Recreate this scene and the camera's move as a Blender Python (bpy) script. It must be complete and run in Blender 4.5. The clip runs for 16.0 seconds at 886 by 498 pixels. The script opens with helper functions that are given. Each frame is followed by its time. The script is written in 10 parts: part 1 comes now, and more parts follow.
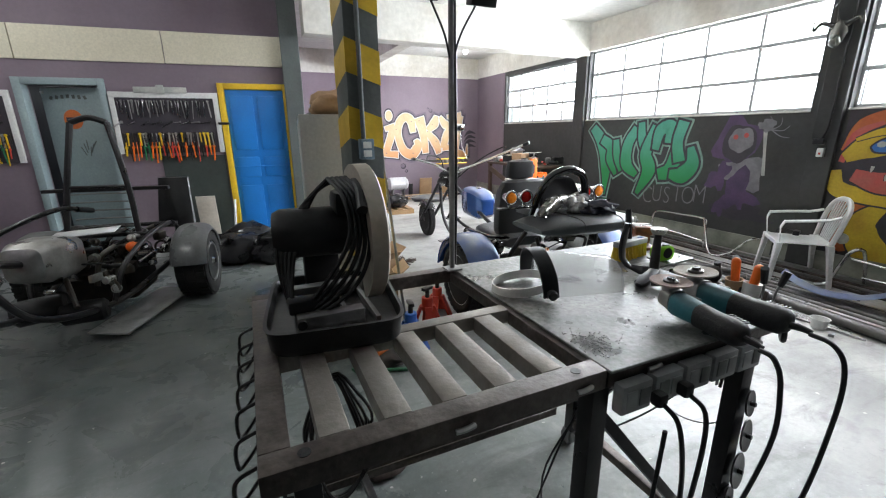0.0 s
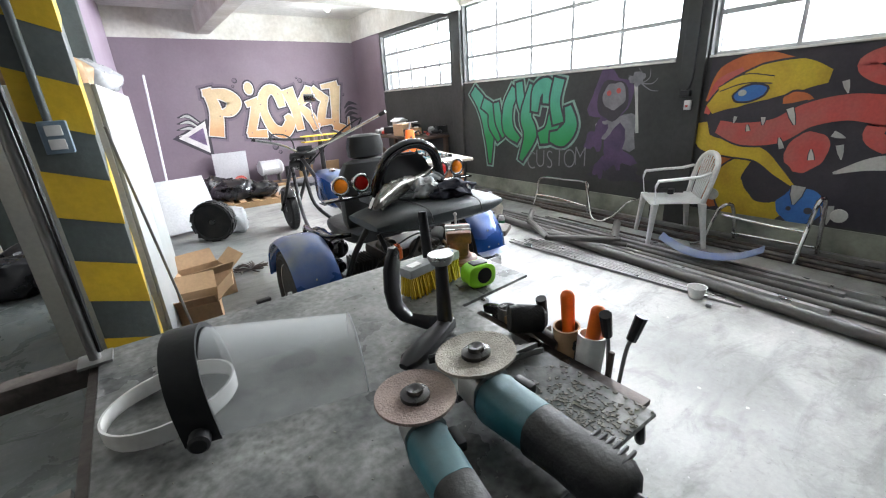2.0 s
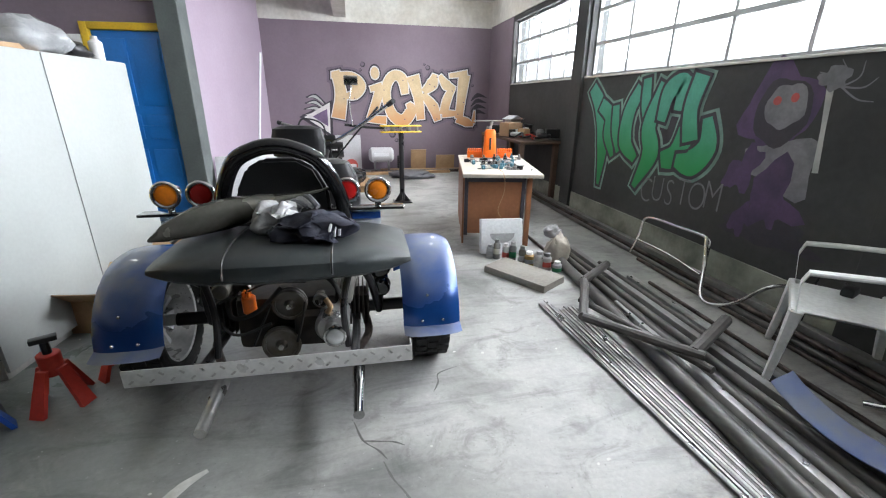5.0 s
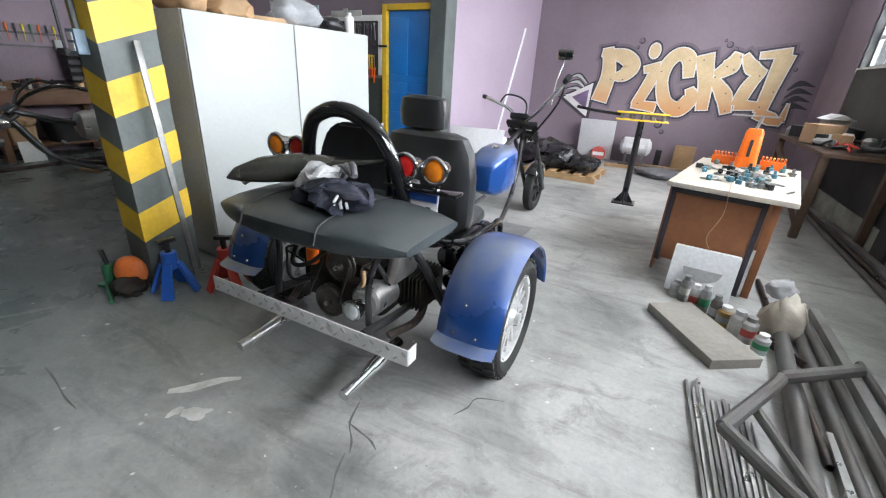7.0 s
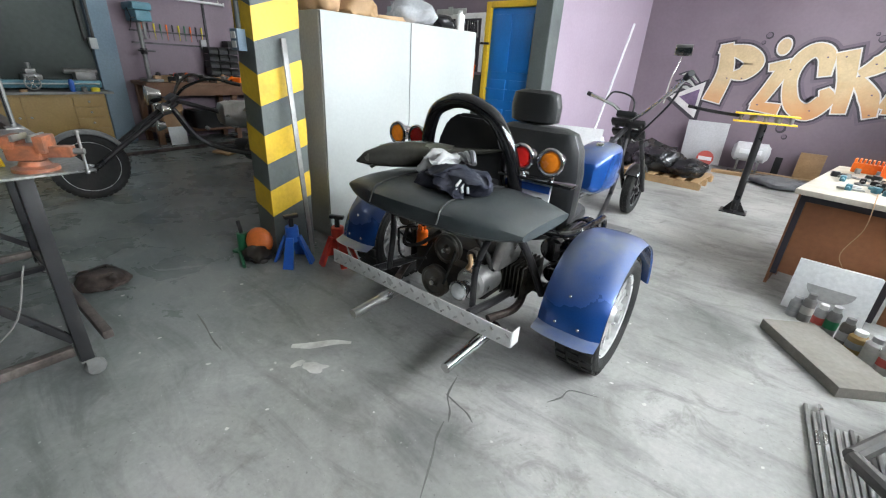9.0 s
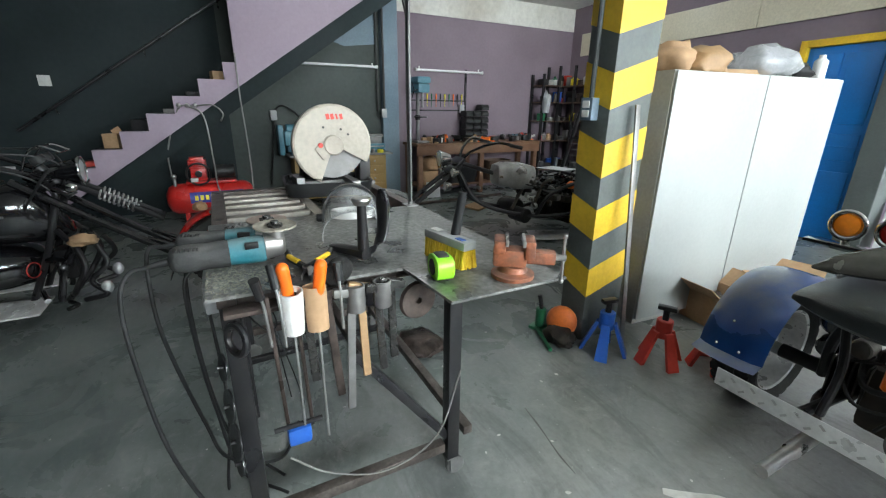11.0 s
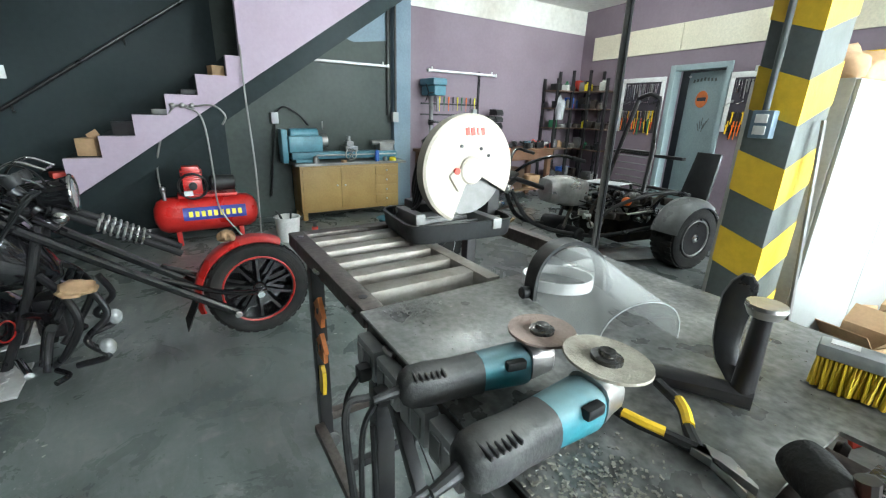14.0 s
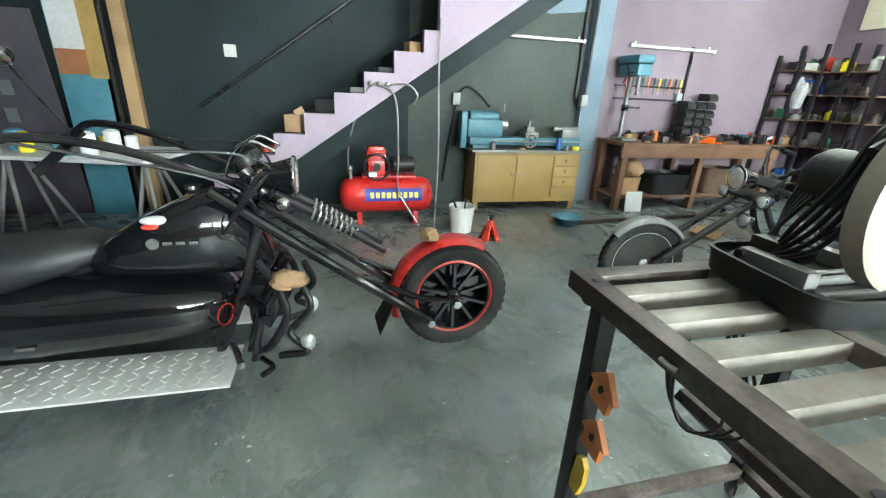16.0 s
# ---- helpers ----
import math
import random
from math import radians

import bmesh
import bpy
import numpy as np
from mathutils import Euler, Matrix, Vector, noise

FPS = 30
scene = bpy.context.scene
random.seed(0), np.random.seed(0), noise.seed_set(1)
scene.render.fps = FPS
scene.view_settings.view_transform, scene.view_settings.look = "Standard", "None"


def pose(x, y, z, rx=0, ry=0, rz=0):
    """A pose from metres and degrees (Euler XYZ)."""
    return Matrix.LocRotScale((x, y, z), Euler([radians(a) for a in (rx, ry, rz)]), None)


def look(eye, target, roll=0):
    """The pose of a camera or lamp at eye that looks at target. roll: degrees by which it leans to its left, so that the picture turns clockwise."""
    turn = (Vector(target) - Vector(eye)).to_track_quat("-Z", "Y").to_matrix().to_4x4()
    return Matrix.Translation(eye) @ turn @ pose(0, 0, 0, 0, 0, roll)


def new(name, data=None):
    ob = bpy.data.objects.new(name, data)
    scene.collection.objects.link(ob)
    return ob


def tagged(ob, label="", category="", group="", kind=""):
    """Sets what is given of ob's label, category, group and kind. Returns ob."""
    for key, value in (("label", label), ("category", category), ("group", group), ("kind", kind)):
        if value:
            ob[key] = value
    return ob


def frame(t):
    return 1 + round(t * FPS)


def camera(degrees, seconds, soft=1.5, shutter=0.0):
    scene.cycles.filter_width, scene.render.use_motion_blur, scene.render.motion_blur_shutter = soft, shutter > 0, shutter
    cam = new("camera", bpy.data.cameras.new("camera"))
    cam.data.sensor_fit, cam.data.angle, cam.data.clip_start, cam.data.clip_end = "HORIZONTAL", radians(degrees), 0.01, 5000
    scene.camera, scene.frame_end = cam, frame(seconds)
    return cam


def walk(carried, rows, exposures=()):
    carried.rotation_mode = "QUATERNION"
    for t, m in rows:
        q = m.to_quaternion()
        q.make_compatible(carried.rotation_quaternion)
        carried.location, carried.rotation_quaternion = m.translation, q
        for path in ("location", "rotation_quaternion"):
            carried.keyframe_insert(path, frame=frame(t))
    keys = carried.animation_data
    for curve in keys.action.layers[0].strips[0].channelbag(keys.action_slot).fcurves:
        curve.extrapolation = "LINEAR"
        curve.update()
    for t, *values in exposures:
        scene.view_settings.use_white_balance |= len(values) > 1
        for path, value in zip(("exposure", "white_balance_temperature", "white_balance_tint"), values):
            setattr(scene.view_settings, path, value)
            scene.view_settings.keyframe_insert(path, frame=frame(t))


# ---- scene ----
cam = camera(93.4, 16.0, soft=1.15)
METRES, EYE, TILT, LEAN, TURN = 6.65, 1.41, 0.0, 0.0, -20.8
PATH = [
    (0, (0.18, 0.363, 1.514), (0.972, 2.119, 0.975), -0.6),
    (0.5, (0.317, 0.393, 1.483), (1.099, 2.134, 0.887), -2.4),
    (1, (0.575, 0.416, 1.492), (1.411, 2.129, 0.887), -4.0),
    (1.5, (0.798, 0.569, 1.462), (1.77, 2.191, 0.809), -3.6),
    (2, (1.034, 0.723, 1.47), (2.126, 2.256, 0.795), -3.6),
    (2.5, (1.318, 0.711, 1.486), (2.27, 2.343, 0.829), -6.0),
    (3, (1.6, 0.732, 1.466), (2.476, 2.408, 0.815), -5.3),
    (3.2, (1.74, 0.801, 1.444), (2.621, 2.474, 0.793), -3.1),
    (5.3, (2.975, 1.221, 1.379), (3.145, 3.092, 0.695), 0.4),
    (5.5, (3.119, 1.247, 1.367), (3.103, 3.12, 0.666), -0.0),
    (6, (3.336, 1.362, 1.387), (2.978, 3.19, 0.657), 1.3),
    (6.5, (3.45, 1.522, 1.397), (2.914, 3.295, 0.642), 3.1),
    (7, (3.623, 1.612, 1.382), (2.831, 3.274, 0.6), 3.4),
    (7.5, (3.722, 1.638, 1.346), (2.856, 3.261, 0.561), 2.9),
    (8, (3.737, 1.606, 1.349), (2.834, 3.204, 0.554), 2.8),
    (8.5, (3.696, 1.581, 1.337), (2.767, 3.164, 0.544), 3.5),
    (9, (3.554, 1.454, 1.358), (2.464, 2.922, 0.549), 3.6),
    (9.5, (3.351, 1.216, 1.371), (2.08, 2.552, 0.596), 2.8),
    (10, (3.146, 1.126, 1.378), (1.665, 2.263, 0.659), 2.9),
    (10.2, (3.024, 1.11, 1.382), (1.429, 2.105, 0.7), 1.5),
    (12.3, (2.132, 0.978, 1.448), (0.433, 1.832, 0.828), 0.4),
    (12.5, (2.046, 0.994, 1.435), (0.349, 1.854, 0.818), 0.4),
    (13, (1.926, 0.946, 1.424), (0.279, 1.893, 0.799), 1.1),
    (13.5, (1.81, 0.77, 1.449), (0.226, 1.826, 0.837), 1.7),
    (14, (1.713, 0.654, 1.433), (0.116, 1.685, 0.809), 1.7),
    (14.5, (1.508, 0.643, 1.421), (-0.188, 1.488, 0.782), 0.3),
    (15, (1.32, 0.609, 1.424), (-0.468, 1.234, 0.782), 0.6),
    (15.5, (1.146, 0.505, 1.42), (-0.649, 1.097, 0.765), 2.7),
    (16, (1.015, 0.408, 1.407), (-0.793, 0.875, 0.69), 2.7),
]
walk(cam, [(t, look(eye, target, roll)) for t, eye, target, roll in PATH],
     exposures=((0.0, -0.08, 6300, 12), (0.5, 0.04, 6290, 12), (1.0, 0.07, 6280, 12), (3.0, -0.15, 6250, 12), (5.5, -0.52, 6250, 12), (8.0, -0.5, 6250, 12), (10.0, -0.52, 6300, 6), (12.5, 0.32, 6050, 5), (14.0, 0.64, 6090, 2), (14.5, 0.88, 6110, 1), (15.0, 0.95, 6150, 1), (15.5, 0.88, 6200, 0), (16.0, 1.14, 6300, -2)))

# ---- world and light ----
world = bpy.data.worlds.new("overcast_sky")
world.use_nodes = True
scene.world = world
sky = world.node_tree.nodes.new("ShaderNodeTexSky")
sky.sky_type, sky.sun_disc = "NISHITA", False
sky.sun_elevation, sky.sun_rotation = radians(48), radians(75)
world.node_tree.links.new(sky.outputs[0], world.node_tree.nodes["Background"].inputs[0])
world.node_tree.nodes["Background"].inputs[1].default_value = 0.1

sun_data = bpy.data.lights.new("sun", "SUN")
sun_data.energy, sun_data.angle, sun_data.color = 1.0, radians(20), (1.0, 0.97, 0.93)
sun = new("sun", sun_data)
sun.matrix_world = look((12, 4, 12), (4, 5, 0))


def window_light(y0, y1, z0, z1, watts):
    """Daylight in a window's opening, facing into the room."""
    d = bpy.data.lights.new("window_daylight", "AREA")
    d.shape, d.size, d.size_y, d.energy, d.color = "RECTANGLE", y1 - y0, z1 - z0, watts, (0.95, 0.98, 1.0)
    o = new("window_daylight", d)
    c = Vector((6.34, (y0 + y1) / 2, (z0 + z1) / 2 + 0.18))
    o.matrix_world = look(c, c + Vector((-1, 0, -0.62)))
    return o


WIN_1 = (6.66, 8.98, 1.70, 2.72)
WIN_2 = (3.0, 6.35, 1.70, 2.80)
WIN_3 = (0.75, 2.68, 1.71, 2.80)
window_light(*WIN_1, 400)
window_light(*WIN_2, 640)
window_light(*WIN_3, 235)


def bulb_light(x, y, z, watts):
    d = bpy.data.lights.new("bulb_light", "POINT")
    d.energy, d.shadow_soft_size, d.color = watts, 0.07, (0.96, 1.0, 0.97)
    o = new("bulb_light", d)
    o.location = (x, y, z)


# First two are known bulbs; the other four are added to brighten the west.
BULBS = [(3.8, 5.3, 20), (4.6, 8.9, 24), (-1.6, 3.0, 30), (-1.9, 0.4, 3), (-2.6, 6.0, 20), (0.2, 5.2, 4)]
for bx, by, watts in BULBS:
    bulb_light(bx, by, 3.0, watts)

# ---- materials ----


def mat(name, col, rough=0.55, metal=0.0, col2=None, s1=2.5, s2=45.0, amt=0.5, bump=0.12, bs=None, coat=0.0,
        rvar=0.2, trans=0.0, alpha=1.0, emit=None, dust=0.0, dustcol=(0.34, 0.33, 0.31), island=0.0, grain=0.085, spec=0.5):
    """A worn surface: two colours mixed by broad noise, fine grain, uneven gloss and relief, dust on what faces up."""
    m = bpy.data.materials.new(name)
    m.use_nodes = True
    nt, lk = m.node_tree, m.node_tree.links.new
    b = nt.nodes["Principled BSDF"]
    tc = nt.nodes.new("ShaderNodeTexCoord")

    def noise_tex(scale, detail=5.0):
        n = nt.nodes.new("ShaderNodeTexNoise")
        n.inputs["Scale"].default_value, n.inputs["Detail"].default_value = scale, detail
        lk(tc.outputs["Object"], n.inputs["Vector"])
        return n

    def ramp(src, lo, hi):
        r = nt.nodes.new("ShaderNodeMapRange")
        r.inputs["From Min"].default_value, r.inputs["From Max"].default_value = lo, hi
        lk(src, r.inputs["Value"])
        return r

    def mixc(kind, fac, a, c):
        x = nt.nodes.new("ShaderNodeMix")
        x.data_type, x.blend_type = "RGBA", kind
        for sock, val in ((x.inputs["Factor"], fac), (x.inputs["A"], a), (x.inputs["B"], c)):
            if isinstance(val, bpy.types.NodeSocket):
                lk(val, sock)
            elif isinstance(val, (int, float)):
                sock.default_value = val
            else:
                sock.default_value = (*val, 1)
        return x.outputs["Result"]

    col2 = col2 or tuple(c * 0.6 for c in col)
    big, fine = noise_tex(s1), noise_tex(s2, 3.0)
    f = ramp(big.outputs["Fac"], 0.42, 0.68)
    f.inputs["To Max"].default_value = amt
    c = mixc("MIX", f.outputs["Result"], col, col2)
    g = ramp(fine.outputs["Fac"], 0.3, 0.7)
    g.inputs["To Min"].default_value, g.inputs["To Max"].default_value = 1 - grain * 1.2, 1 + grain * 0.7
    c = mixc("MULTIPLY", 1.0, c, g.outputs["Result"])
    if island:
        geo = nt.nodes.new("ShaderNodeNewGeometry")
        h = ramp(geo.outputs["Random Per Island"], 0, 1)
        h.inputs["To Min"].default_value, h.inputs["To Max"].default_value = 1 - island, 1 + island
        c = mixc("MULTIPLY", 1.0, c, h.outputs["Result"])
    r = ramp(big.outputs["Fac"], 0.3, 0.7)
    r.inputs["To Min"].default_value = max(0.02, rough - rvar * 0.5)
    r.inputs["To Max"].default_value = min(1, rough + rvar * 0.5)
    rsock = r.outputs["Result"]
    if dust:
        geo = nt.nodes.new("ShaderNodeNewGeometry")
        sep = nt.nodes.new("ShaderNodeSeparateXYZ")
        lk(geo.outputs["Normal"], sep.inputs[0])
        up = ramp(sep.outputs["Z"], 0.35, 1.0)
        dn = ramp(noise_tex(6.0).outputs["Fac"], 0.25, 0.65)
        mu = nt.nodes.new("ShaderNodeMath")
        mu.operation = "MULTIPLY"
        lk(up.outputs["Result"], mu.inputs[0])
        lk(dn.outputs["Result"], mu.inputs[1])
        mv = nt.nodes.new("ShaderNodeMath")
        mv.operation = "MULTIPLY"
        lk(mu.outputs[0], mv.inputs[0])
        mv.inputs[1].default_value = dust
        c = mixc("MIX", mv.outputs[0], c, dustcol)
        ra = nt.nodes.new("ShaderNodeMath")
        ra.operation, ra.use_clamp = "MULTIPLY_ADD", True
        lk(mv.outputs[0], ra.inputs[0])
        ra.inputs[1].default_value = 0.6
        lk(rsock, ra.inputs[2])
        rsock = ra.outputs[0]
    lk(c, b.inputs["Base Color"])
    lk(rsock, b.inputs["Roughness"])
    b.inputs["Metallic"].default_value = metal
    b.inputs["Specular IOR Level"].default_value = spec
    b.inputs["Coat Weight"].default_value = coat
    b.inputs["Coat Roughness"].default_value = 0.08
    b.inputs["Transmission Weight"].default_value = trans
    b.inputs["Alpha"].default_value = alpha
    if emit:
        b.inputs["Emission Color"].default_value = (*col, 1)
        b.inputs["Emission Strength"].default_value = emit
    if bump:
        bn = nt.nodes.new("ShaderNodeBump")
        bn.inputs["Strength"].default_value, bn.inputs["Distance"].default_value = bump, 0.01
        lk(noise_tex(bs or s2, 6.0).outputs["Fac"], bn.inputs["Height"])
        lk(bn.outputs[0], b.inputs["Normal"])
    return m


M = {}


def mk(key, *a, **k):
    M[key] = mat(key, *a, **k)

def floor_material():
    """Old painted concrete: pale and dusty to the east, dark and slightly glossy to the west, partly to paint in the
    windows' fading light, with patches, blotches and grit.
    """
    m = bpy.data.materials.new("floor_concrete")
    m.use_nodes = True
    nt, lk = m.node_tree, m.node_tree.links.new
    b = nt.nodes["Principled BSDF"]
    tc = nt.nodes.new("ShaderNodeTexCoord")
    sep = nt.nodes.new("ShaderNodeSeparateXYZ")
    lk(tc.outputs["Object"], sep.inputs[0])

    def put(sock, v):
        if isinstance(v, bpy.types.NodeSocket):
            lk(v, sock)
        else:
            sock.default_value = v

    def noise_tex(scale, detail=6.0, rough=0.55, warp=0.0):
        n = nt.nodes.new("ShaderNodeTexNoise")
        n.inputs["Scale"].default_value, n.inputs["Detail"].default_value = scale, detail
        n.inputs["Roughness"].default_value, n.inputs["Distortion"].default_value = rough, warp
        lk(tc.outputs["Object"], n.inputs["Vector"])
        return n.outputs["Fac"]

    def ramp(v, lo, hi, a=0.0, c=1.0):
        r = nt.nodes.new("ShaderNodeMapRange")
        for name, val in (("Value", v), ("From Min", lo), ("From Max", hi), ("To Min", a), ("To Max", c)):
            put(r.inputs[name], val)
        return r.outputs["Result"]

    def calc(op, a, c=0.0, d=0.0):
        n = nt.nodes.new("ShaderNodeMath")
        n.operation = op
        for k, v in enumerate((a, c, d)):
            put(n.inputs[k], v)
        return n.outputs[0]

    def mixc(kind, fac, a, c):
        x = nt.nodes.new("ShaderNodeMix")
        x.data_type, x.blend_type = "RGBA", kind
        put(x.inputs["Factor"], fac)
        for sock, v in ((x.inputs["A"], a), (x.inputs["B"], c)):
            put(sock, v if isinstance(v, bpy.types.NodeSocket) else (*v, 1))
        return x.outputs["Result"]

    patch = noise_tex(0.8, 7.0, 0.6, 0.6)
    # West-to-east colour blend: dust cover, plus window falloff painted into the tone.
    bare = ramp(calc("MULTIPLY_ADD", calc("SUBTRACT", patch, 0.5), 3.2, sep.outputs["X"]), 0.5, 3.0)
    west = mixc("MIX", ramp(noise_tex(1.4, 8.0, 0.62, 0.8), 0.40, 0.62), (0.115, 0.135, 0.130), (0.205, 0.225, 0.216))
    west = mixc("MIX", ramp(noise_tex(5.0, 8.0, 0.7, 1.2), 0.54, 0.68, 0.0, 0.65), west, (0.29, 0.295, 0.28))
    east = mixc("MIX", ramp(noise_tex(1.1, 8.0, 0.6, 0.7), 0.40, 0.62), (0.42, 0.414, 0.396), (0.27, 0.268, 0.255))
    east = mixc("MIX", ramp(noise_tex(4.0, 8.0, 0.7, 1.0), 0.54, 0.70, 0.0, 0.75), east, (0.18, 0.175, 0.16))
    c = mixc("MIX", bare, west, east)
    # Nine dark blotches with noisy edges at fixed places, several under things.
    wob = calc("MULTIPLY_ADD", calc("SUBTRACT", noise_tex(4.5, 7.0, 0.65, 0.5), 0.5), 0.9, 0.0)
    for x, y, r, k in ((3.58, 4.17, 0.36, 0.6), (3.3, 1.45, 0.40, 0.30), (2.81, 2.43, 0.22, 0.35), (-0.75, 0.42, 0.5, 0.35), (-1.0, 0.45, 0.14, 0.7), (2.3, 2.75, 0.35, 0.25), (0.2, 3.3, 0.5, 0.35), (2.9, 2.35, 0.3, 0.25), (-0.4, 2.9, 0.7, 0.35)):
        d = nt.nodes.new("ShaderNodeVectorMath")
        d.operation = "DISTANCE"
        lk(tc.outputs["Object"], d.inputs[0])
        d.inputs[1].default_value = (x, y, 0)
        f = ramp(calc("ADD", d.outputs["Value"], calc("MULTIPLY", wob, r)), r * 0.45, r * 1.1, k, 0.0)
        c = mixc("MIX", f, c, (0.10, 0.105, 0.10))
    drag = nt.nodes.new("ShaderNodeMapping")
    drag.inputs["Rotation"].default_value, drag.inputs["Scale"].default_value = (0, 0, 0.6), (0.9, 3.4, 1.0)
    lk(tc.outputs["Object"], drag.inputs["Vector"])
    scuff = nt.nodes.new("ShaderNodeTexNoise")
    for name, val in (("Scale", 1.7), ("Detail", 9.0), ("Roughness", 0.68), ("Distortion", 0.9)):
        scuff.inputs[name].default_value = val
    lk(drag.outputs[0], scuff.inputs["Vector"])
    c = mixc("MULTIPLY", 1.0, c, ramp(scuff.outputs["Fac"], 0.32, 0.50, 0.66, 1.0))
    c = mixc("MIX", ramp(scuff.outputs["Fac"], 0.60, 0.72, 0.0, 0.35), c, (0.36, 0.36, 0.34))
    c = mixc("MULTIPLY", 1.0, c, ramp(noise_tex(38.0, 5.0, 0.7), 0.3, 0.7, 0.89, 1.09))
    c = mixc("MIX", ramp(noise_tex(70.0, 2.0, 0.5), 0.69, 0.74, 0.0, 0.5), c, (0.09, 0.09, 0.085))
    c = mixc("MIX", ramp(noise_tex(55.0, 2.0, 0.5, 0.3), 0.71, 0.76, 0.0, 0.55), c, (0.52, 0.52, 0.50))
    lk(c, b.inputs["Base Color"])
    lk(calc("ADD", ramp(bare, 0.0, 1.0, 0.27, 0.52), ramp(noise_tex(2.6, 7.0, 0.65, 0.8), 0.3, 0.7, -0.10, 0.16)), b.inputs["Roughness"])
    bn = nt.nodes.new("ShaderNodeBump")
    bn.inputs["Strength"].default_value, bn.inputs["Distance"].default_value = 0.12, 0.008
    lk(noise_tex(18.0, 7.0, 0.6), bn.inputs["Height"])
    lk(bn.outputs[0], b.inputs["Normal"])
    return m


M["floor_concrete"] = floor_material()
mk("purple_wall", (0.205, 0.160, 0.192), 0.75, col2=(0.16, 0.12, 0.145), s1=0.9, s2=25, amt=0.6, bump=0.15, grain=0.04)
mk("pale_purple", (0.36, 0.29, 0.36), 0.7, col2=(0.33, 0.26, 0.32), s1=1.1, s2=30, amt=0.5, grain=0.04)
mk("mural_grey", (0.062, 0.062, 0.060), 0.75, col2=(0.040, 0.041, 0.041), s1=1.2, s2=20, amt=0.6, spec=0.3)
mk("dark_green_wall", (0.018, 0.026, 0.028), 0.7, col2=(0.012, 0.018, 0.019), s1=0.8, s2=18, amt=0.7, spec=0.2)
mk("olive_wall", (0.052, 0.062, 0.056), 0.6, spec=0.2, col2=(0.042, 0.05, 0.049), s1=0.9, s2=18, amt=0.7)
mk("blue_grey_wall", (0.16, 0.22, 0.27), 0.6, col2=(0.10, 0.15, 0.20), s1=1.5, amt=0.6)
mk("white_plaster", (0.70, 0.69, 0.64), 0.85, col2=(0.42, 0.38, 0.31), s1=1.3, s2=16, amt=0.65, bump=0.25)
mk("ceiling_paint", (0.74, 0.74, 0.71), 0.85, col2=(0.58, 0.57, 0.53), s1=0.8, s2=14, amt=0.5)
mk("base_stain", (0.33, 0.34, 0.28), 0.8, col2=(0.12, 0.13, 0.11), s1=3, s2=25, amt=0.8, bump=0.3)
mk("cream_panel", (0.66, 0.61, 0.47), 0.45, col2=(0.58, 0.53, 0.40), s1=1.5, amt=0.4, bump=0.04)
mk("blue_door_paint", (0.015, 0.20, 0.62), 0.42, col2=(0.012, 0.15, 0.48), s1=2, s2=60, amt=0.6, bump=0.05, grain=0.06)
mk("yellow_paint", (0.80, 0.52, 0.02), 0.5, col2=(0.60, 0.36, 0.02), s1=4, amt=0.5)
mk("stripe_yellow", (0.64, 0.42, 0.022), 0.5, col2=(0.46, 0.29, 0.03), s1=5, s2=40, amt=0.6)
mk("column_grey", (0.10, 0.115, 0.11), 0.6, col2=(0.07, 0.078, 0.078), s1=3, amt=0.6)
mk("grey_door_paint", (0.27, 0.34, 0.35), 0.5, col2=(0.20, 0.26, 0.27), s1=3, amt=0.5)
mk("cabinet_white", (0.37, 0.39, 0.378), 0.5, col2=(0.33, 0.35, 0.337), s1=1.2, amt=0.6, bump=0.015, grain=0.03)
mk("cabinet_grey", (0.40, 0.40, 0.37), 0.5, col2=(0.30, 0.30, 0.28), s1=2, amt=0.5, bump=0.05)
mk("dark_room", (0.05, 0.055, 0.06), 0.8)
mk("window_metal", (0.45, 0.46, 0.46), 0.5, metal=0.2, col2=(0.25, 0.25, 0.25), s1=6, amt=0.5)
mk("glass", (0.92, 0.96, 0.96), 0.06, col2=(0.85, 0.9, 0.9), amt=0.3, trans=1.0, bump=0, rvar=0.08)
mk("table_steel", (0.13, 0.133, 0.13), 0.40, metal=0.35, col2=(0.36, 0.36, 0.34), s1=6, s2=60, amt=0.75, bump=0.16, bs=40, rvar=0.45, grain=0.35)
mk("rust_steel", (0.040, 0.030, 0.026), 0.42, metal=0.45, col2=(0.15, 0.115, 0.10), s1=9, s2=60, amt=0.8, bump=0.15, rvar=0.35, grain=0.2)
mk("worn_rail", (0.060, 0.048, 0.042), 0.45, metal=0.4, col2=(0.17, 0.145, 0.13), s1=8, s2=60, amt=0.8, bump=0.15, rvar=0.35, grain=0.25)
mk("worn_bar", (0.27, 0.25, 0.225), 0.48, metal=0.5, col2=(0.13, 0.10, 0.08), s1=7, s2=60, amt=0.7, bump=0.12)
mk("black_steel", (0.016, 0.016, 0.018), 0.34, metal=0.2, col2=(0.035, 0.032, 0.03), s1=8, amt=0.5, bump=0.06)
mk("black_gloss", (0.006, 0.006, 0.007), 0.10, col2=(0.02, 0.02, 0.021), s1=3, amt=0.4, coat=0.6, bump=0.01, rvar=0.1)
mk("black_plastic", (0.012, 0.013, 0.014), 0.46, spec=0.35, col2=(0.03, 0.03, 0.03), s1=8, amt=0.5, bump=0.1, dust=0.03)
mk("rubber", (0.017, 0.017, 0.017), 0.75, spec=0.25, col2=(0.042, 0.041, 0.038), s1=6, amt=0.6, bump=0.3, bs=120)
